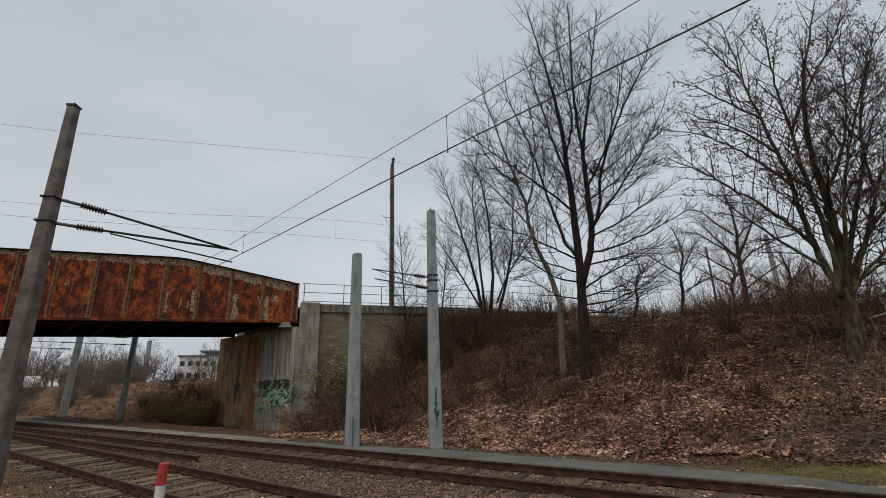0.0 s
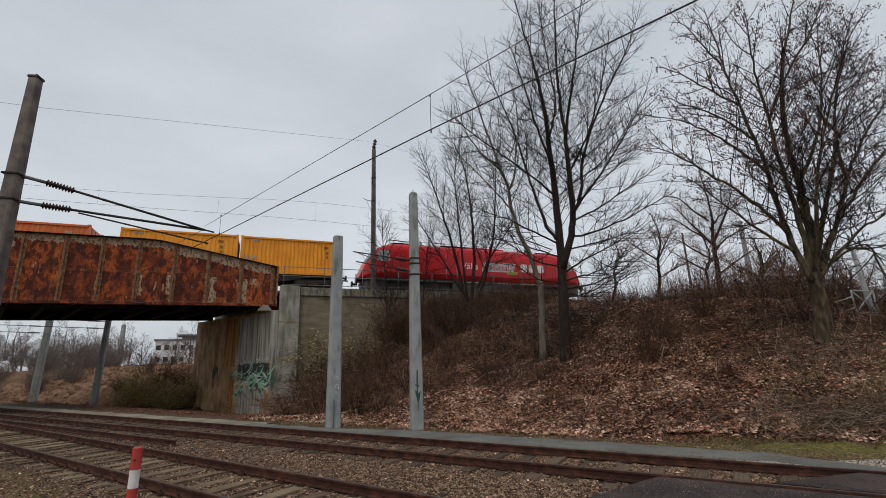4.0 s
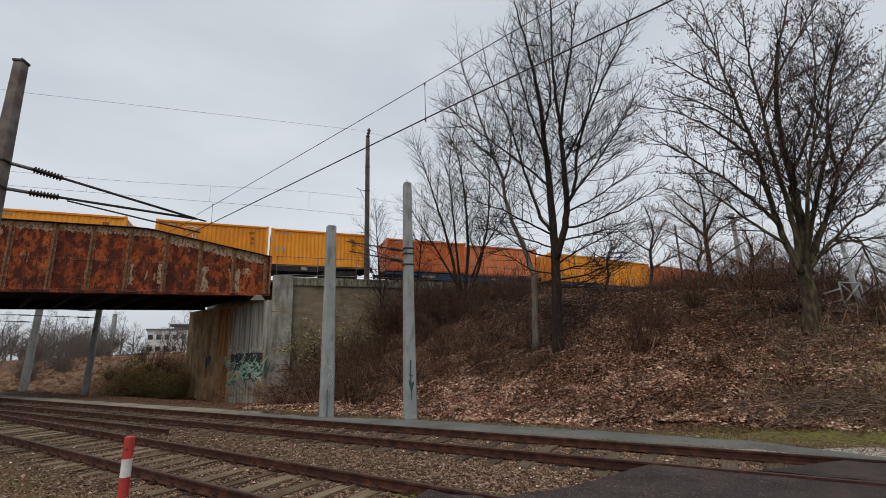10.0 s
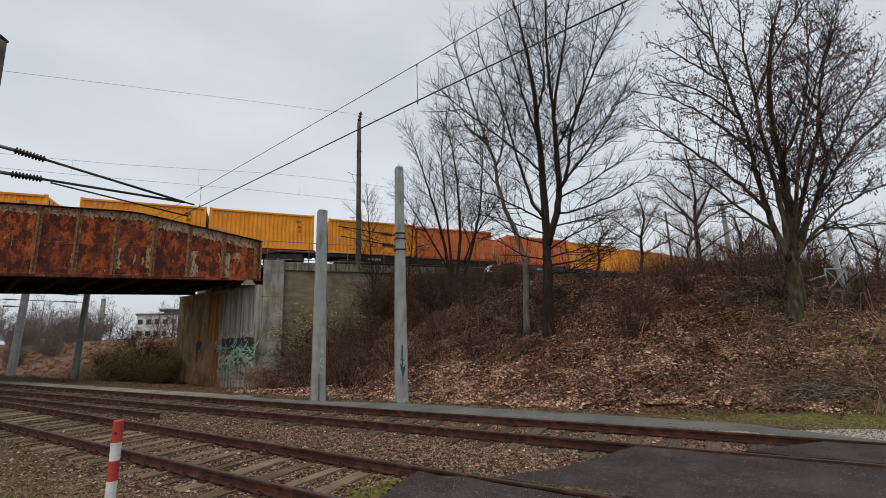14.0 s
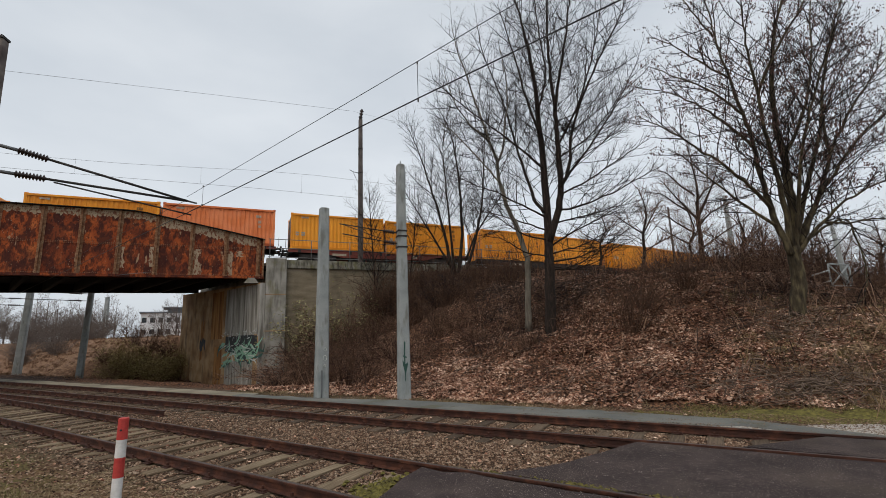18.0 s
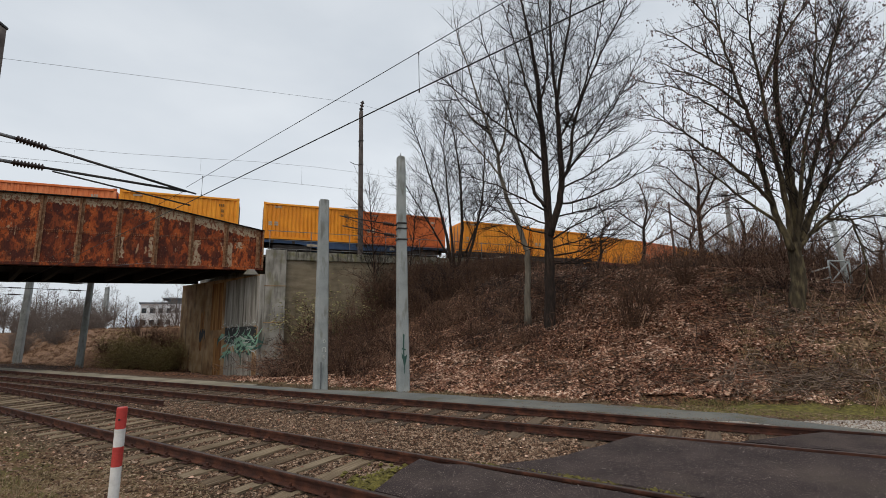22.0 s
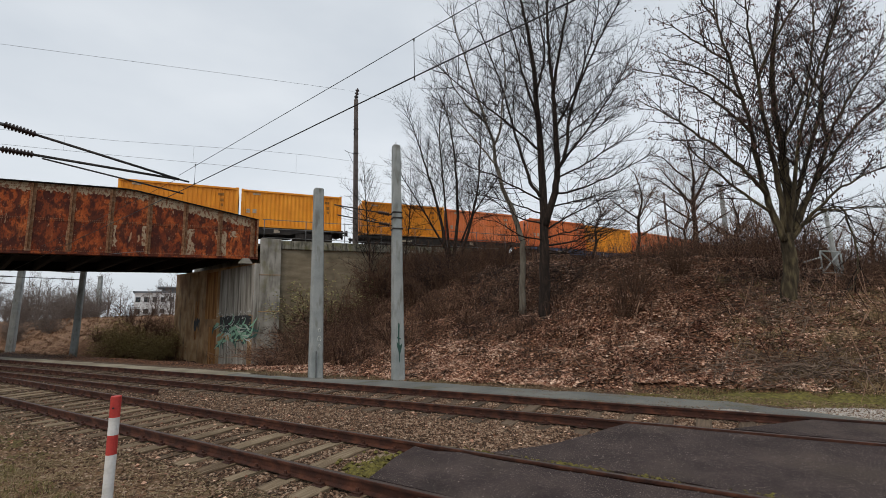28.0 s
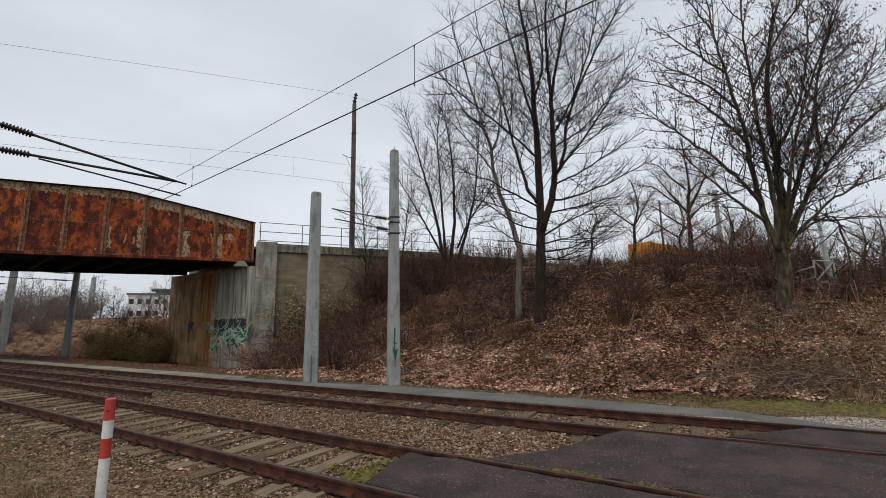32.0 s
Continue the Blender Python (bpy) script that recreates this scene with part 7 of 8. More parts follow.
def place_shrubs():
    rng = np.random.default_rng(17)
    kinds = {
        "bare": ([shrub_mesh("shrub", 50 + i, 2.2, 1.3, 40, "shrub", 0, 0.35, 1.5) for i in range(3)], "bare brown shrub with fine upright twigs on the embankment", "shrub"),
        "bramble": ([shrub_mesh("bramble_bush", 60 + i, 1.3, 1.6, 70, "bramble", 0, 0.9, 1.15) for i in range(3)], "reddish-brown leafless bramble thicket on the embankment", "bramble"),
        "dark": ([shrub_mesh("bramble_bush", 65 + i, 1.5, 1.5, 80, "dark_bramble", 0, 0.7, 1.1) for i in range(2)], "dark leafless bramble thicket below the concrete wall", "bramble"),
        "hedge": ([shrub_mesh("hedge_bush", 90 + i, 2.4, 2.0, 90, "far_twig", 0, 0.3) for i in range(2)], "bare hedge bush in the distance, twigs paled for haze", "hedge"),
        "green": ([shrub_mesh("evergreen_bush", 70 + i, 2.6, 1.9, 24, "bramble", 2200, 0.6, 1.2) for i in range(2)], "straggly bush with sparse dark green leaves", "bush"),
        "olive": ([shrub_mesh("leafy_bush", 75 + i, 2.1, 2.3, 50, "bramble", 6500, 0.75, 1.0, "bush_olive") for i in range(2)], "dense olive-brown bush on the far bank", "bush"),
    }
    seen = set()

    def put(kind, x, y, scale, z=None):
        protos, label, cat = kinds[kind]
        along, off = (float(v) for v in up_place(np.array(x), np.array(y)))
        if 5.0 < along < 34.0 and -14.0 < off < -2.3:
            scale = max(0.25, min(scale, (6.55 - float(height(x, y))) / 2.5))
        pr = protos[rng.integers(0, len(protos))]
        pr = next((q for q in protos if q.name not in seen), pr)
        m = Matrix.Translation((x, y, float(height(x, y)) if z is None else z)) @ pose(0, 0, 0, rng.normal(0, 4), rng.normal(0, 4), rng.uniform(0, 360))
        if pr.name in seen:
            ob = copy_thing(pr, m)
        else:
            seen.add(pr.name)
            ob = pr
            pr.matrix_basis = m
        ob.scale = (scale, scale, scale * rng.uniform(0.85, 1.15))
        tagged(ob, label, cat, group=cat + " thickets")

    def up(s, d):
        p = UP_N * d + UP_U * s
        return float(p[0]), float(p[1])
    for s, d, sc in ((3.7, 28.8, 1.25), (4.7, 28.4, 1.3), (5.4, 27.6, 1.5), (1.9, 27.2, 1.7), (3.3, 26.8, 1.9), (4.6, 26.4, 1.9)):
        put("green" if sc < 1.38 else "bramble", *up(s, d), sc * 1.3 if sc < 1.38 else sc)
    # thicket at the foot of the wing wall
    for k in range(40):
        s = rng.uniform(1.0, 14.5)
        put("bramble" if rng.random() < 0.62 else "bare", *up(s, rng.uniform(17.5 + 0.30 * s, 28.0)), rng.uniform(0.7, 1.1))
    for k in range(20):
        s = rng.uniform(6.5, 18.0)
        put("bare", *up(s, rng.uniform(27.0, 29.8)), rng.uniform(0.6, 1.0))
    for k in range(16):
        x, y = low_xy(rng.uniform(-12.0, -5.5), rng.uniform(15.5, 21.0))
        put("bramble", x, y, rng.uniform(0.45, 0.75))
    # tall growth against the wing wall
    for k in range(20):
        put("bare" if k % 3 else "bramble", *up(rng.uniform(8.0, 16.0), rng.uniform(26.5, 29.8)), rng.uniform(1.3, 1.9))
    # crest and upper slope
    for k in range(46):
        s = rng.uniform(16.0, 70.0)
        m = up_pose(s, -rng.uniform(5.0, 13.0))
        put("bare" if rng.random() < 0.7 else "bramble", m.translation.x, m.translation.y, rng.uniform(0.3, 0.5) if s < 44 else rng.uniform(0.6, 1.1))
    # right-hand slope round the broad tree
    for k in range(135):
        a, e = rng.uniform(-0.5, 18), rng.uniform(18.5, 40.0)
        x, y = low_xy(a, e)
        bearing = math.degrees(math.atan2(x, y))
        if (37 < bearing < 44.5 and x * x + y * y < 760) or (22 < bearing < 31 and e > 22):
            continue
        thorny = rng.random() < 0.55
        put("bramble" if thorny else "bare", x, y, rng.uniform(0.35, 0.6) if a < 1.5 else rng.uniform(0.7, 1.1) if thorny else rng.uniform(0.55, 1.0))
    # tall thicket behind the lattice mast
    for k in range(24):
        ang, r = radians(rng.uniform(38.0, 49.0)), rng.uniform(28.8, 36)
        put("bare" if k % 3 else "bramble", math.sin(ang) * r, math.cos(ang) * r, rng.uniform(0.9, 1.4))
    # reddish scrub along the crest, thicker towards the broad tree
    for k in range(70):
        ang, r = radians(19.0 + 18.0 * rng.random() ** 0.6), rng.uniform(24.0, 31.0)
        x, y = math.sin(ang) * r, math.cos(ang) * r
        if float(up_place(np.array(x), np.array(y))[1]) > -2.8:
            continue
        put("bare" if k % 4 else "bramble", x, y, rng.uniform(0.4, 0.75) * (0.65 if math.degrees(ang) < 26 else 1.0))
    for k in range(34):
        put("bramble" if k % 3 else "bare", *up(rng.uniform(8.0, 20.0), rng.uniform(25.5, 29.6)), rng.uniform(0.8, 1.2))
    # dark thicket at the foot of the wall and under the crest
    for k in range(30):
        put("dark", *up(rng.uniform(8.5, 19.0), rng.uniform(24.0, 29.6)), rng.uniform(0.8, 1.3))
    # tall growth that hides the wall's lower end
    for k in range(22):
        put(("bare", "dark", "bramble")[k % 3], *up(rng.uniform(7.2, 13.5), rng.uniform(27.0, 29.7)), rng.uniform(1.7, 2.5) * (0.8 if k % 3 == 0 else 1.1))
    # low growth behind the upper track
    for k in range(26):
        m = up_pose(rng.uniform(15.0, 62.0), rng.uniform(4.0, 6.5))
        put("bare", m.translation.x, m.translation.y, rng.uniform(0.55, 0.8))
    for x, y, sc in ((6.2, 15.6, 0.8), (7.0, 16.6, 0.7), (9.0, 17.2, 0.7), (12.3, 13.6, 0.5), (18.0, 15.5, 0.9)):
        put("bare", x, y, sc)
    # beyond the bridge, on the far bank
    for k, (x, y, sc) in enumerate(((-28.6, 36.6, 0.8), (-27.0, 36.4, 1.0), (-25.4, 36.0, 1.15), (-23.6, 35.9, 1.15), (-25.9, 37.6, 1.2), (-24.0, 37.8, 1.3), (-22.3, 37.2, 1.2), (-21.9, 36.0, 1.1), (-26.2, 35.4, 0.9), (-23.0, 35.0, 0.9))):
        put("olive" if k in (1, 2, 3, 6, 7, 8, 9) else "bare", x, y, sc * (0.95 if k in (1, 2, 3, 6, 7, 8, 9) else 0.85))
    for k in range(70):
        ang = radians(rng.uniform(-60, -24))
        r = rng.uniform(56, 84)
        put("hedge", math.sin(ang) * r, math.cos(ang) * r, rng.uniform(0.65, 1.1) if abs(math.degrees(ang) + 33) > 5 else 0.45)
    for k in range(2):
        a, e = rng.uniform(-43, -40), rng.uniform(16, 24)
        x, y = low_xy(a, e)
        put("bare" if rng.random() < 0.5 else "bramble", x, y, rng.uniform(0.6, 1.0))


place_shrubs()


def scatter_cover():
    rng = np.random.default_rng(8)
    leaf_v = [(-0.5, 0, 0), (0, -0.36, 0.14), (0.5, 0, 0.02), (0, 0.36, 0.14)]
    leaf_f = [(0, 1, 2), (0, 2, 3)]

    def on_ground(x, y, lift=0.0):
        return np.stack([x, y, height(x, y) + lift], -1)
    # leaves: thick low on the slope, thin above
    def clumps(a, e):
        return 0.5 + 0.32 * np.sin(2.3 * a + 1.4 * np.sin(1.7 * e)) * np.sin(2.9 * e + 1.1 * np.sin(1.3 * a)) + 0.3 * np.sin(5.3 * a - 3.1 * e) * np.sin(4.7 * e + 2.1 * a)
    n = 190000
    a, e = rng.uniform(-17, 6.5, n), 12.05 + np.abs(rng.normal(0, 3.2, n))
    e = e - 0.3 * smooth(5.0, 9.0, -a)
    c = clumps(a, e)
    keep = rng.random(n) < np.where(a > 0.5, 0.9 - 0.7 * smooth(0.5, 6.0, a), np.where(a < -9.0, 0.16, np.where((a < -6.0) & (e > 14.8), 0.4, 0.9))) * np.clip((c - 0.22) * 2.4, 0.06, 1)
    a, e, c = a[keep], e[keep], c[keep]
    keep = (a < -1.5) | (e > 12.42 + 0.2 * c)
    a, e, c = a[keep], e[keep], c[keep]
    x, y = low_xy(a, e)
    n = len(x)
    scattered("leaf_litter", leaf_v, leaf_f, on_ground(x, y, rng.uniform(0.005, 0.05, n) + 0.07 * np.clip(c - 0.4, 0, 1)), rng.uniform(0, 6.28, n), rng.normal(0, 0.65, n), rng.uniform(0.05, 0.135, n) * (1.0 - 0.3 * smooth(0.0, 4.0, a)), "leaf",
              "thick litter of curled brown fallen leaves", "leaf litter")
    n = 95000
    a, e = rng.uniform(-12, 9, n), 15.0 + 12 * rng.random(n) ** 1.5
    keep = rng.random(n) < np.clip(clumps(a, e) * 1.4, 0.1, 1) * np.where(a < -5.0, 0.35, 1.0)
    x, y = low_xy(a[keep], e[keep])
    n = len(x)
    scattered("leaf_litter", leaf_v, leaf_f, on_ground(x, y, 0.03), rng.uniform(0, 6.28, n), rng.normal(0, 0.5, n), rng.uniform(0.06, 0.13, n), "leaf",
              "thin scatter of brown leaves on the upper slope", "leaf litter")
    # stray leaves between the rails
    n = 1500
    a, e = rng.uniform(-16, 2, n), rng.uniform(3, 12, n)
    x, y = low_xy(a, e)
    scattered("leaf_litter", leaf_v, leaf_f, on_ground(x, y, 0.03), rng.uniform(0, 6.28, n), rng.normal(0, 0.5, n), rng.uniform(0.04, 0.09, n), "leaf", "stray brown leaves among the ballast", "leaf litter")
    # bramble canes and dead stalks over the whole slope
    tb = Tubes()
    for k in range(2900):
        a = rng.uniform(-17, 14)
        e = rng.uniform(13.2, 19) if rng.random() < 0.35 else rng.uniform(16.5, 33)
        if -9.5 < a < 0.5 and e < 15.5 and rng.random() < 0.75:
            continue
        x, y = low_xy(a, e)
        z = float(height(x, y))
        ang, l = rng.uniform(0, 6.28), rng.uniform(0.5, 1.5)
        hgt = rng.uniform(0.15, 0.75)
        dx, dy = math.cos(ang) * l, math.sin(ang) * l
        z2 = float(height(x + dx, y + dy))
        r = rng.uniform(0.005, 0.011)
        tb.add([(x, y, z - 0.02), (x + dx * 0.3, y + dy * 0.3, (z + z2) / 2 + hgt), (x + dx * 0.7, y + dy * 0.7, (z + z2) / 2 + hgt * 0.9), (x + dx, y + dy, z2 + 0.05)], [r, r, r * 0.7, r * 0.4], 3, cap=False)
    tagged(tb.make("bramble_canes", "bramble"), "tangle of arching brown bramble canes", "brambles", kind="stuff")
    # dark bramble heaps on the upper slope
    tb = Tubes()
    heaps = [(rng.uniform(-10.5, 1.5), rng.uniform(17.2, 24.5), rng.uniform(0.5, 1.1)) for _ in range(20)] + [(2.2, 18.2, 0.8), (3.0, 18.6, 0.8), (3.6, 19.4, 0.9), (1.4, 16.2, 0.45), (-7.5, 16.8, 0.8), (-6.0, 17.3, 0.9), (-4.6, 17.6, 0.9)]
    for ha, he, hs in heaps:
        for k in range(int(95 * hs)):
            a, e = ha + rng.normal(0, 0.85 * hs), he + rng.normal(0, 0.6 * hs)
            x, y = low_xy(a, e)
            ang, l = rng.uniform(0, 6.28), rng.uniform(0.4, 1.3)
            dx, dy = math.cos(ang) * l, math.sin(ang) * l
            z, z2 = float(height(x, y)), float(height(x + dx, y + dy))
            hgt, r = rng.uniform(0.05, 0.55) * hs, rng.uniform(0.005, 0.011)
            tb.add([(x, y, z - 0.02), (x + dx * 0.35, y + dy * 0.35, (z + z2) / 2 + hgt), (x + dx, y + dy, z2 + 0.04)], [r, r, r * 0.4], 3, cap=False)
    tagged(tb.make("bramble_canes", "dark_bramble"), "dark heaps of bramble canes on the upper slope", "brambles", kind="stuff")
    # upright dead stalks
    tb = Tubes()
    for k in range(1900):
        a, e = rng.uniform(-13, 16), rng.uniform(15.5, 38)
        x, y = low_xy(a, e)
        z = float(height(x, y))
        l = rng.uniform(0.5, 1.9)
        r = rng.uniform(0.005, 0.010)
        lean = rng.normal(0, 0.22, 2) * l
        tb.add([(x, y, z - 0.02), (x + lean[0] * 0.4, y + lean[1] * 0.4, z + l * 0.55), (x + lean[0], y + lean[1], z + l)], [r, r * 0.7, r * 0.3], 3, cap=False)
    tagged(tb.make("dead_stalks", "shrub"), "thin upright dead stalks and saplings", "stalks", kind="stuff")
    # thin young shoots along the crest
    tb = Tubes()
    for k in range(330):
        m = up_pose(rng.uniform(5.0, 46.0), -rng.uniform(2.9, 7.5))
        x, y = m.translation.x, m.translation.y
        z, l = float(height(x, y)), rng.uniform(1.0, 3.6)
        lean = rng.normal(0, 0.2, 2) * l
        r = 0.005 + 0.0045 * l
        p = [np.array((x + lean[0] * f * f, y + lean[1] * f * f, z - 0.05 + l * f)) for f in (0, 0.35, 0.7, 1.0)]
        tb.add(p, [r, r * 0.75, r * 0.5, r * 0.25], 4, cap=False)
        for q in range(7):
            f = rng.uniform(0.2, 0.95)
            b = p[0] + (p[3] - p[0]) * f
            d = rng.normal(0, 0.5, 3) + (0, 0, 0.6)
            tip = b + d * l * rng.uniform(0.12, 0.3)
            tb.add([b, (b + tip) / 2 + rng.normal(0, 0.03, 3), tip], [r * 0.45, r * 0.35, r * 0.2], 3, cap=False)
    tagged(tb.make("young_shoots", "shrub"), "thin bare young shoots along the crest", "shoots", kind="stuff")
    # reddish shoots that veil the foot of the train towards the broad tree
    tb = Tubes()
    for k in range(620):
        ang, r0 = radians(23.5 + 14.0 * rng.random() ** 0.8), rng.uniform(23.5, 30.5)
        x, y = math.sin(ang) * r0, math.cos(ang) * r0
        if float(up_place(np.array(x), np.array(y))[1]) > -2.7:
            continue
        z, l = float(height(x, y)), rng.uniform(0.9, 2.6)
        lean = rng.normal(0, 0.22, 2) * l
        r = 0.005 + 0.003 * l
        p = [np.array((x + lean[0] * f * f, y + lean[1] * f * f, z - 0.05 + l * f)) for f in (0, 0.35, 0.7, 1.0)]
        tb.add(p, [r, r * 0.8, r * 0.55, r * 0.3], 3, cap=False)
        for q in range(8):
            b = p[0] + (p[3] - p[0]) * rng.uniform(0.2, 0.95)
            tip = b + (rng.normal(0, 0.5, 3) + (0, 0, 0.55)) * l * rng.uniform(0.12, 0.32)
            tb.add([b, (b + tip) / 2 + rng.normal(0, 0.03, 3), tip], [r * 0.55, r * 0.45, r * 0.25], 3, cap=False)
    tagged(tb.make("young_shoots", "bramble"), "reddish bare shoots along the crest beside the broad tree", "shoots", kind="stuff")
    # fallen sticks, heaped here and there at the foot of the slope, and fine twig litter
    tb = Tubes()
    for k in range(2300):
        if k < 210:
            a, e, most = rng.normal(1.95, 0.75), 12.85 + abs(rng.normal(0.0, 0.55)), 0.95
        elif k < 330:
            a, e, most = rng.normal(2.4, 0.6), rng.normal(16.4, 0.6), 0.8
        elif k < 620:
            a, e, most = rng.uniform(-9, 7), 12.4 + abs(rng.normal(0, 3)), 1.5
        else:
            a, e, most = rng.uniform(-8, 7.5), 12.4 + abs(rng.normal(0, 3.4)), 0.5
        x, y = low_xy(a, e)
        ang, l = rng.uniform(0, 6.28), rng.uniform(0.25, 1.0) * most
        p = []
        lift = abs(rng.normal(0, 0.09)) if k < 330 else 0.02
        for q in range(4 if k < 620 else 3):
            xx, yy = x + math.cos(ang) * l * q / 3, y + math.sin(ang) * l * q / 3
            p.append((xx, yy, float(height(xx, yy)) + 0.05 + lift + abs(rng.normal(0, 0.03))))
            ang += rng.normal(0, 0.5)
        r = rng.uniform(0.006, 0.018) if k < 330 else rng.uniform(0.004, 0.013 if k < 620 else 0.007)
        tb.add(p, np.linspace(r, r * 0.4, len(p)), 4 if k < 620 else 3)
    tagged(tb.make("fallen_sticks", "branchwood"), "grey fallen sticks and brushwood on the slope", "sticks", kind="stuff")
    # grass
    blade_v, blade_f = [(-0.06, 0, 0), (0.06, 0, 0), (0.16, 0.35, 0.75), (0.05, 0.12, 0.5)], [(0, 1, 3), (1, 2, 3)]

    def grass(n, a0, a1, e0, e1, size, mat, label, clump=0.4):
        na = n // 14
        ca, ce = rng.uniform(a0, a1, na), rng.uniform(e0, e1, na)
        a = np.repeat(ca, 14) + rng.normal(0, 0.07, na * 14)
        e = np.repeat(ce, 14) + rng.normal(0, 0.07, na * 14)
        x, y = low_xy(a, e)
        k = len(x)
        s = rng.uniform(0.5, 1.2, k) * size
        scattered("grass", blade_v, blade_f, on_ground(x, y, -0.01), rng.uniform(0, 6.28, k), rng.normal(0, 0.4, k), np.stack([s * 0.35 + 0.03, s, s], -1), mat, label, "grass")
    grass(17000, -0.6, 9, 11.7, 12.45, 0.09, "green_grass", "short green winter grass along the path")
    grass(6000, -1.8, 7, 11.8, 12.4, 0.07, "dry_grass", "yellowing grass blades along the path")
    grass(6000, 1.5, 9, 12.6, 17, 0.16, "dry_grass", "sparse dry grass on the slope")
    grass(30000, 0.8, 9, 12.5, 19, 0.13, "olive_grass", "low olive-brown grass on the slope")
    grass(1300, -3.8, -2.4, 2.9, 3.7, 0.09, "green_grass", "tufts of green grass beside the rail")
    grass(1600, -4.2, -2.3, 2.8, 3.75, 0.10, "dry_grass", "tufts of dry grass beside the rail")
    grass(7000, -16, -2, 11.15, 12.1, 0.11, "dry_grass", "yellowed grass along the path edge")
    grass(4200, -9, -1.5, 1.0, 3.2, 0.10, "dry_grass", "short dry grass beside the track")
    grass(9000, -9, -3.2, 0.2, 2.8, 0.09, "green_grass", "patchy green grass beside the track")
    grass(14000, -64, -34, 13, 25, 0.26, "tawny_grass", "tawny rough grass on the far bank")
    # moss beside the crossing
    n = 420
    a = -3.85 - np.abs(rng.normal(0, 0.3, n)) - 0.25 * rng.random(n) ** 3
    e2 = 4.98 + np.clip(rng.normal(-0.1, 0.32, n), -0.68, 0.68)
    p = NEAR_A[None] * a[:, None] + NEAR_N[None] * e2[:, None]
    oct_v = [(1, 0, 0), (0, 1, 0), (-1, 0, 0), (0, -1, 0), (0, 0, 1), (0, 0, -1)]
    oct_f = [(0, 1, 4), (1, 2, 4), (2, 3, 4), (3, 0, 4), (1, 0, 5), (2, 1, 5), (3, 2, 5), (0, 3, 5)]
    r = rng.uniform(0.015, 0.05, n)
    scattered("moss", oct_v, oct_f, np.stack([p[:, 0], p[:, 1], np.full(n, -0.14)], -1), rng.uniform(0, 6.28, n), rng.normal(0, 0.3, n), np.stack([r, r, r * 0.6], -1), "moss", "yellow-green moss beside the asphalt", "moss")
    # ballast stones, denser towards the viewer
    stone_v = [(1, 0.1, 0), (0.2, 0.9, 0.1), (-0.9, 0.2, -0.1), (-0.1, -1, 0.1), (0.1, 0.1, 0.7), (0, 0, -0.6)]
    n = 125000
    a = 2.5 - np.abs(rng.normal(0, 9.5, n))
    e = rng.uniform(2.4, 9.95, n)
    x, y = low_xy(a, e)
    near_a = NEAR_A[0] * x + NEAR_A[1] * y
    near_e = NEAR_N[0] * x + NEAR_N[1] * y
    ok = ~((near_e > 4.3) & (near_e < 5.66) & (near_a > -3.8)) & ~((e < 8.4) & (near_e > 5.8) & (near_a > -2.95 + 0.56 * (near_e - 5.84))) & ~((near_e < 4.2) & (near_a > -2.4))
    d_far, d_near = np.abs(np.abs(e - FAR_E) - 0.7525), np.abs(np.abs(near_e - NEAR_E) - 0.7525)
    ok &= (d_far > 0.07) & (d_near > 0.07) & (a > -40) & ~((near_e < 3.75) & (rng.random(n) < np.where(near_e > 2.5, 0.5, 0.9)))
    # on the sleepers only a few
    ok &= ~((np.abs(near_e - NEAR_E) < 1.2) & (((near_a + 58 - 0.3) % 0.62 < 0.15) | ((near_a + 58 - 0.3) % 0.62 > 0.47)) & (rng.random(n) < 0.9))
    ok &= ~((np.abs(e - FAR_E) < 1.2) & (((a + 72 - 0.3) % 0.64 < 0.15) | ((a + 72 - 0.3) % 0.64 > 0.49)) & (rng.random(n) < 0.82))
    x, y = x[ok], y[ok]
    n = len(x)
    r = rng.uniform(0.012, 0.034, n)
    scattered("ballast_stones", stone_v, oct_f, on_ground(x, y, 0.012), rng.uniform(0, 6.28, n), rng.normal(0, 0.5, n), np.stack([r, r * rng.uniform(0.6, 1, n), r * rng.uniform(0.5, 0.9, n)], -1), "stone",
              "loose grey and brown ballast stones", "ballast")
    # pebbles trodden into the asphalt
    n = 34000
    a, e = rng.uniform(-3.5, 6, n), rng.uniform(2.0, 8.3, n)
    p = NEAR_A[None] * a[:, None] + NEAR_N[None] * e[:, None]
    fe = p @ LOW_N
    ok = (np.abs(np.abs(e - NEAR_E) - 0.7525) > 0.1) & (fe < 8.35) & (a > np.where(e > 5.8, -2.8 + 0.56 * (e - 5.84), np.where(e > 4.2, -3.7, -2.3)))
    p = p[ok]
    n = len(p)
    r = rng.uniform(0.0025, 0.0065, n) * rng.choice([1.0, 1.0, 1.0, 1.6], n)
    scattered("pebbles", stone_v, oct_f, np.concatenate([p, np.full((n, 1), -0.019)], 1), rng.uniform(0, 6.28, n), rng.normal(0, 0.4, n), np.stack([r, r, r * 0.6], -1), "chip", "tiny pale pebbles on the asphalt", "pebbles")
    # straw and dead stalks lying beside the near track
    n = 9000
    a, e = rng.uniform(-9, -2.6, n), rng.uniform(1.2, 3.7, n)
    p = NEAR_A[None] * a[:, None] + NEAR_N[None] * e[:, None]
    l = rng.uniform(0.04, 0.16, n)
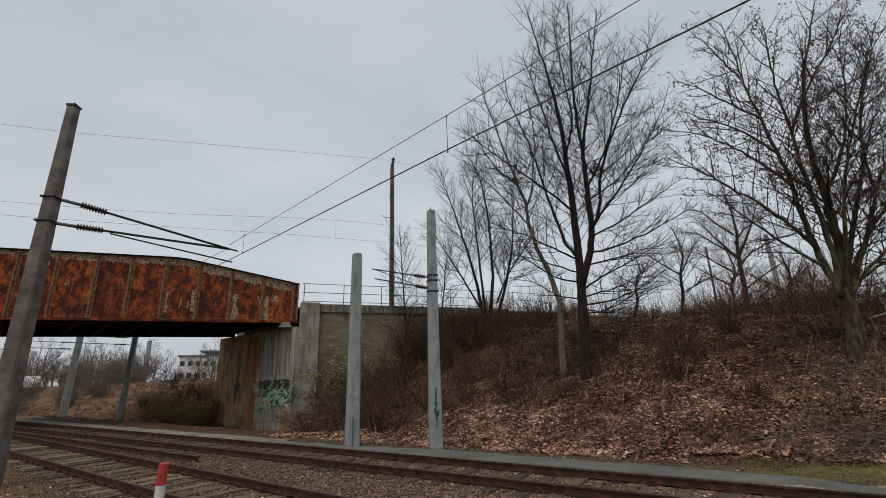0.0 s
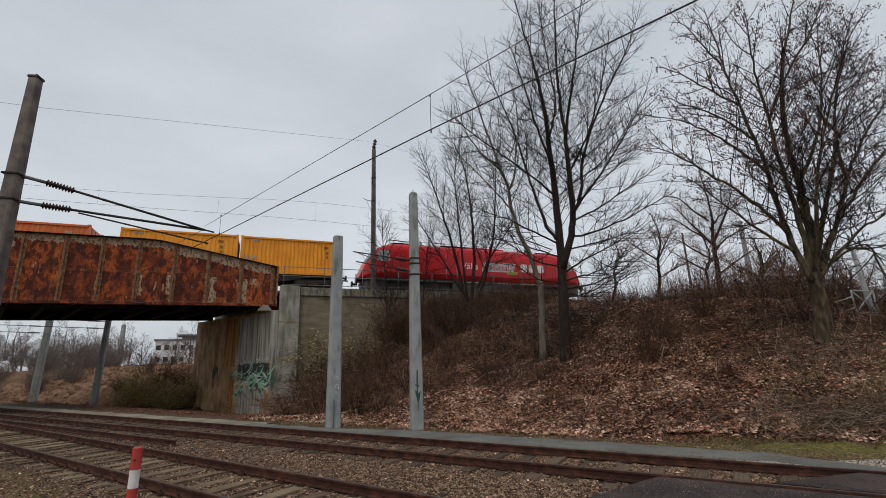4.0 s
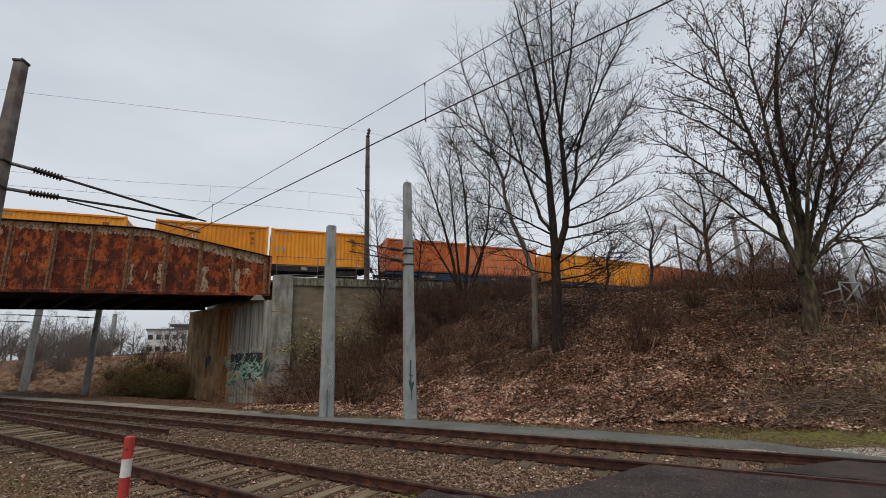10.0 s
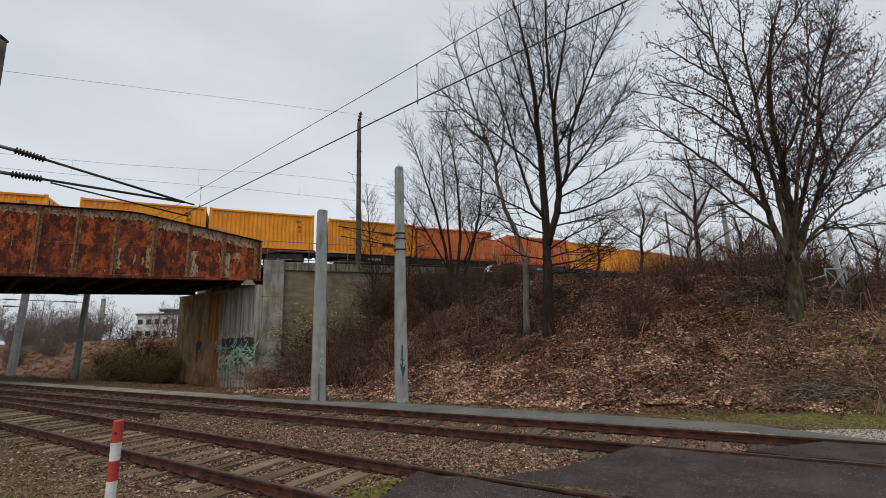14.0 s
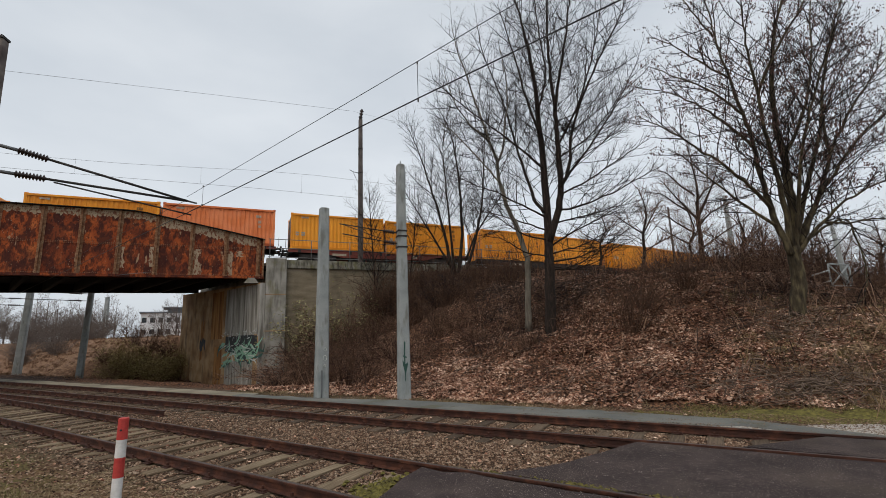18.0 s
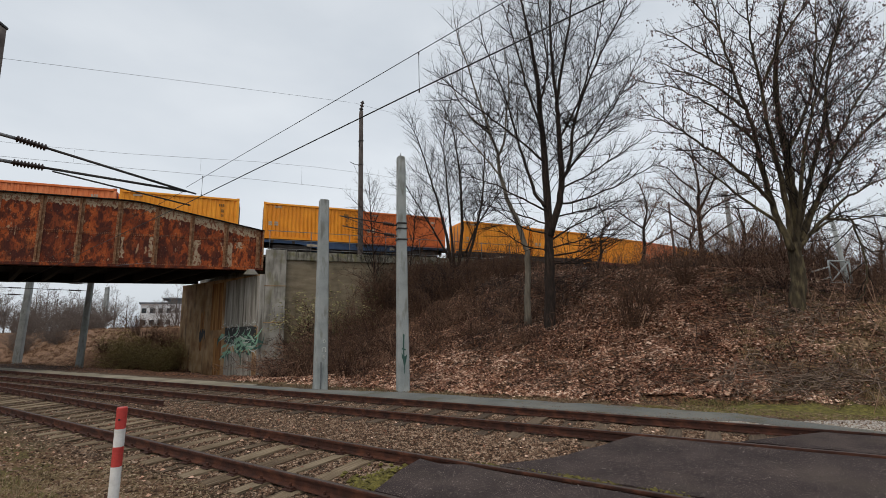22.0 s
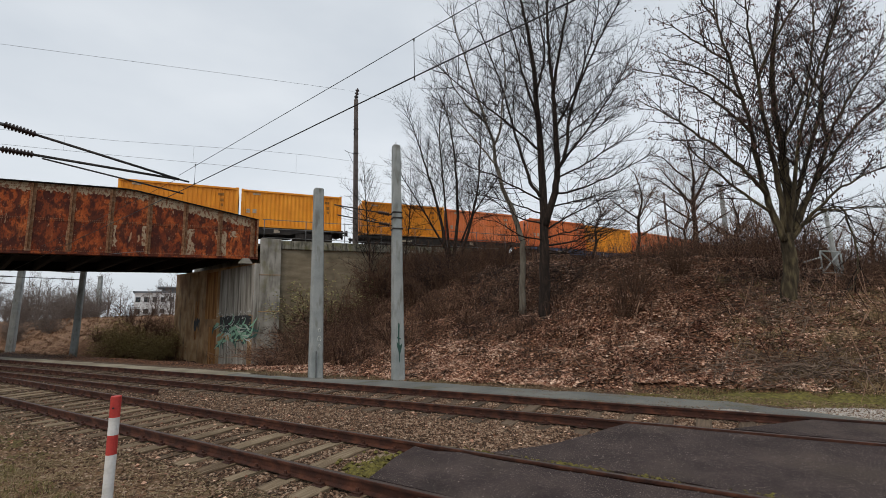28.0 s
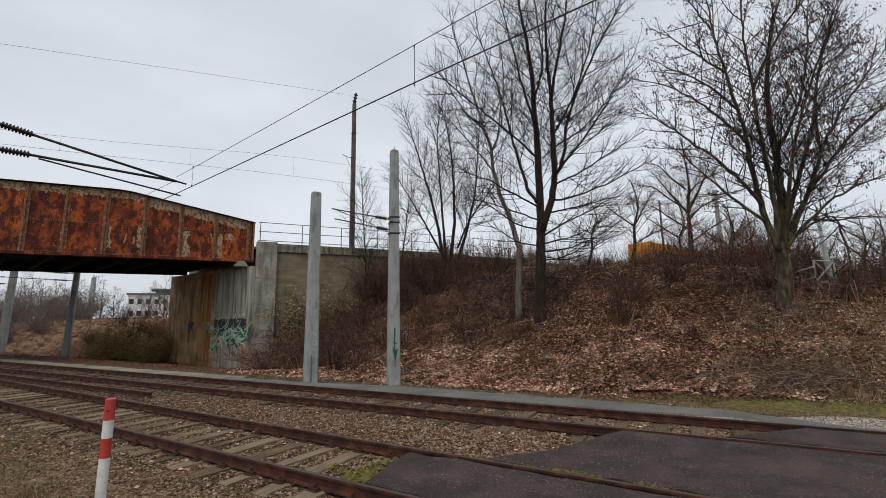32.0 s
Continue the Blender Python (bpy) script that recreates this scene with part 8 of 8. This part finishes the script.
    scattered("straw", [(-0.5, -0.03, 0), (0.5, -0.02, 0.06), (0.5, 0.02, 0.06), (-0.5, 0.03, 0)], [(0, 1, 2), (0, 2, 3)], np.concatenate([p, (height(p[:, 0], p[:, 1]) + 0.015)[:, None]], 1), rng.uniform(0, 6.28, n), rng.normal(0, 0.5, n), l, "dry_grass", "pale straw lying on the bare earth", "straw")
    # moss along the rail on the crossing
    n = 260
    a = np.repeat(rng.uniform(-3.8, 2, 13), 20) + rng.normal(0, 0.12, 260)
    p = NEAR_A[None] * a[:, None] + NEAR_N[None] * (5.82 + np.abs(rng.normal(0, 0.05, n)))[:, None]
    r = rng.uniform(0.008, 0.03, n)
    scattered("moss", oct_v, oct_f, np.concatenate([p, np.full((n, 1), -0.02)], 1), rng.uniform(0, 6.28, n), rng.normal(0, 0.3, n), np.stack([r, r, r * 0.5], -1), "moss", "moss along the rail on the crossing", "moss")
    n = 20000
    a, e = 8 - 12 * rng.random(n) ** 1.6, rng.uniform(10.1, 11.9, n)
    x, y = low_xy(a, e)
    r = rng.uniform(0.005, 0.016, n)
    scattered("verge_stones", stone_v, oct_f, np.stack([x, y, np.full(n, -0.04)], -1), rng.uniform(0, 6.28, n), rng.normal(0, 0.5, n), np.stack([r, r, r * 0.7], -1), "stone",
              "pale loose stones on the verge", "gravel")


scatter_cover()


# ---- the distance, seen under the bridge ----
def background():
    rng = np.random.default_rng(12)
    protos = []
    for i in range(3):
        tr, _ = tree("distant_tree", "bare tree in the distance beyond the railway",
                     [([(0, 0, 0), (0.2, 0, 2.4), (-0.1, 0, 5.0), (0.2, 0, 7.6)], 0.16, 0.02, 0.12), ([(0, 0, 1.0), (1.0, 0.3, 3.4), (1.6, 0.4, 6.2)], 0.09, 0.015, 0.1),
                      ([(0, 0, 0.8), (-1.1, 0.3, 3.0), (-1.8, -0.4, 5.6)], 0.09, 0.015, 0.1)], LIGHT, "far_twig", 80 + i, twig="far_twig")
        protos.append(tr)
    k = 0
    for row, (dist, n, sc) in enumerate(((62, 22, 0.42), (78, 58, 0.64), (100, 72, 0.86))):
        for i in range(n):
            ang = radians(-62 + 38 * (i + rng.uniform(0.0, 1.0)) / n)
            if abs(math.degrees(ang) + 33.5) < 4.5 and rng.random() < 0.7:
                continue
            r = dist / math.cos(ang) ** 0.5 * rng.uniform(0.93, 1.07)
            x, y = math.sin(ang) * r, math.cos(ang) * r
            m = Matrix.Translation((x, y, float(height(x, y)) - 0.1)) @ pose(0, 0, 0, 0, 0, rng.uniform(0, 360))
            ob = protos[k] if k < 3 else copy_thing(protos[k % 3], m)
            if k < 3:
                ob.matrix_basis = m
            s = sc * rng.uniform(0.5, 1.35)
            ob.scale = (s, s, s)
            tagged(ob, group="distant trees")
            k += 1
    b = thing("office_building", "white flat-roofed building with small dark windows beyond the trees", "building", pose(-80, 120, float(height(-80, 120)), 0, 0, 32))
    part("wall", boxes((-4, 13, 0, 12, -1, 7.2)), "render_white", b)
    part("wall", boxes((3, 13, -5, 0, -1, 4.6)), "render_white", b)
    part("roof", boxes((-4.4, 13.4, -0.6, 12.4, 7.2, 7.6), (1, 11, 1, 9, 8.6, 9.0), (2, 10, 2, 8, 7.6, 8.6)), "roof_grey", b)
    win = None
    for fl in range(2):
        for i in range(9):
            m = pose(-3.2 + i * 1.9, -0.03, 1.6 + fl * 3.1)
            if win is None:
                win = part("window", boxes((-0.55, 0.55, -0.03, 0.03, 0, 1.3)), "glass", b)
                win.matrix_basis = m
            elif not (fl == 0 and i > 4):
                same("window", win, b, m)
    vz = float(height(-65.2, 60))
    van = thing("van", "white delivery van parked beyond the bank", "van", pose(-65.2, 60, vz, 0, 0, -20))
    bm = bmesh.new()
    prism(bm, [(-2.4, 0.45), (2.4, 0.45), (2.45, 1.0), (1.9, 1.25), (1.3, 1.95), (-2.4, 2.0)], -0.95, 0.95)
    part("body", bm, "render_white", van)
    part("window", boxes((0.2, 1.25, -0.965, -0.95, 1.25, 1.8), (-1.2, 0.0, -0.965, -0.95, 1.25, 1.8)), "glass", van)
    for wx in (-1.5, 1.5):
        tube([(wx, -0.98, 0.33), (wx, -0.75, 0.33)], 0.33, 14).make("wheel", "tyre", van)
    pz = float(height(-55, 70))
    pole = square_mast("chimney_mast", "slim pale lattice pole beyond the trees", -55.2, 70, pz, 9.2, 0.7, 0.5, "mast", 15)


background()


def motions():
    times = [0.5 * i for i in range(65)]
    for ob, back, z in TRAIN:
        walk(ob, [(t, up_pose(train_front(t) - back, 0.0, z)) for t in times])


motions()
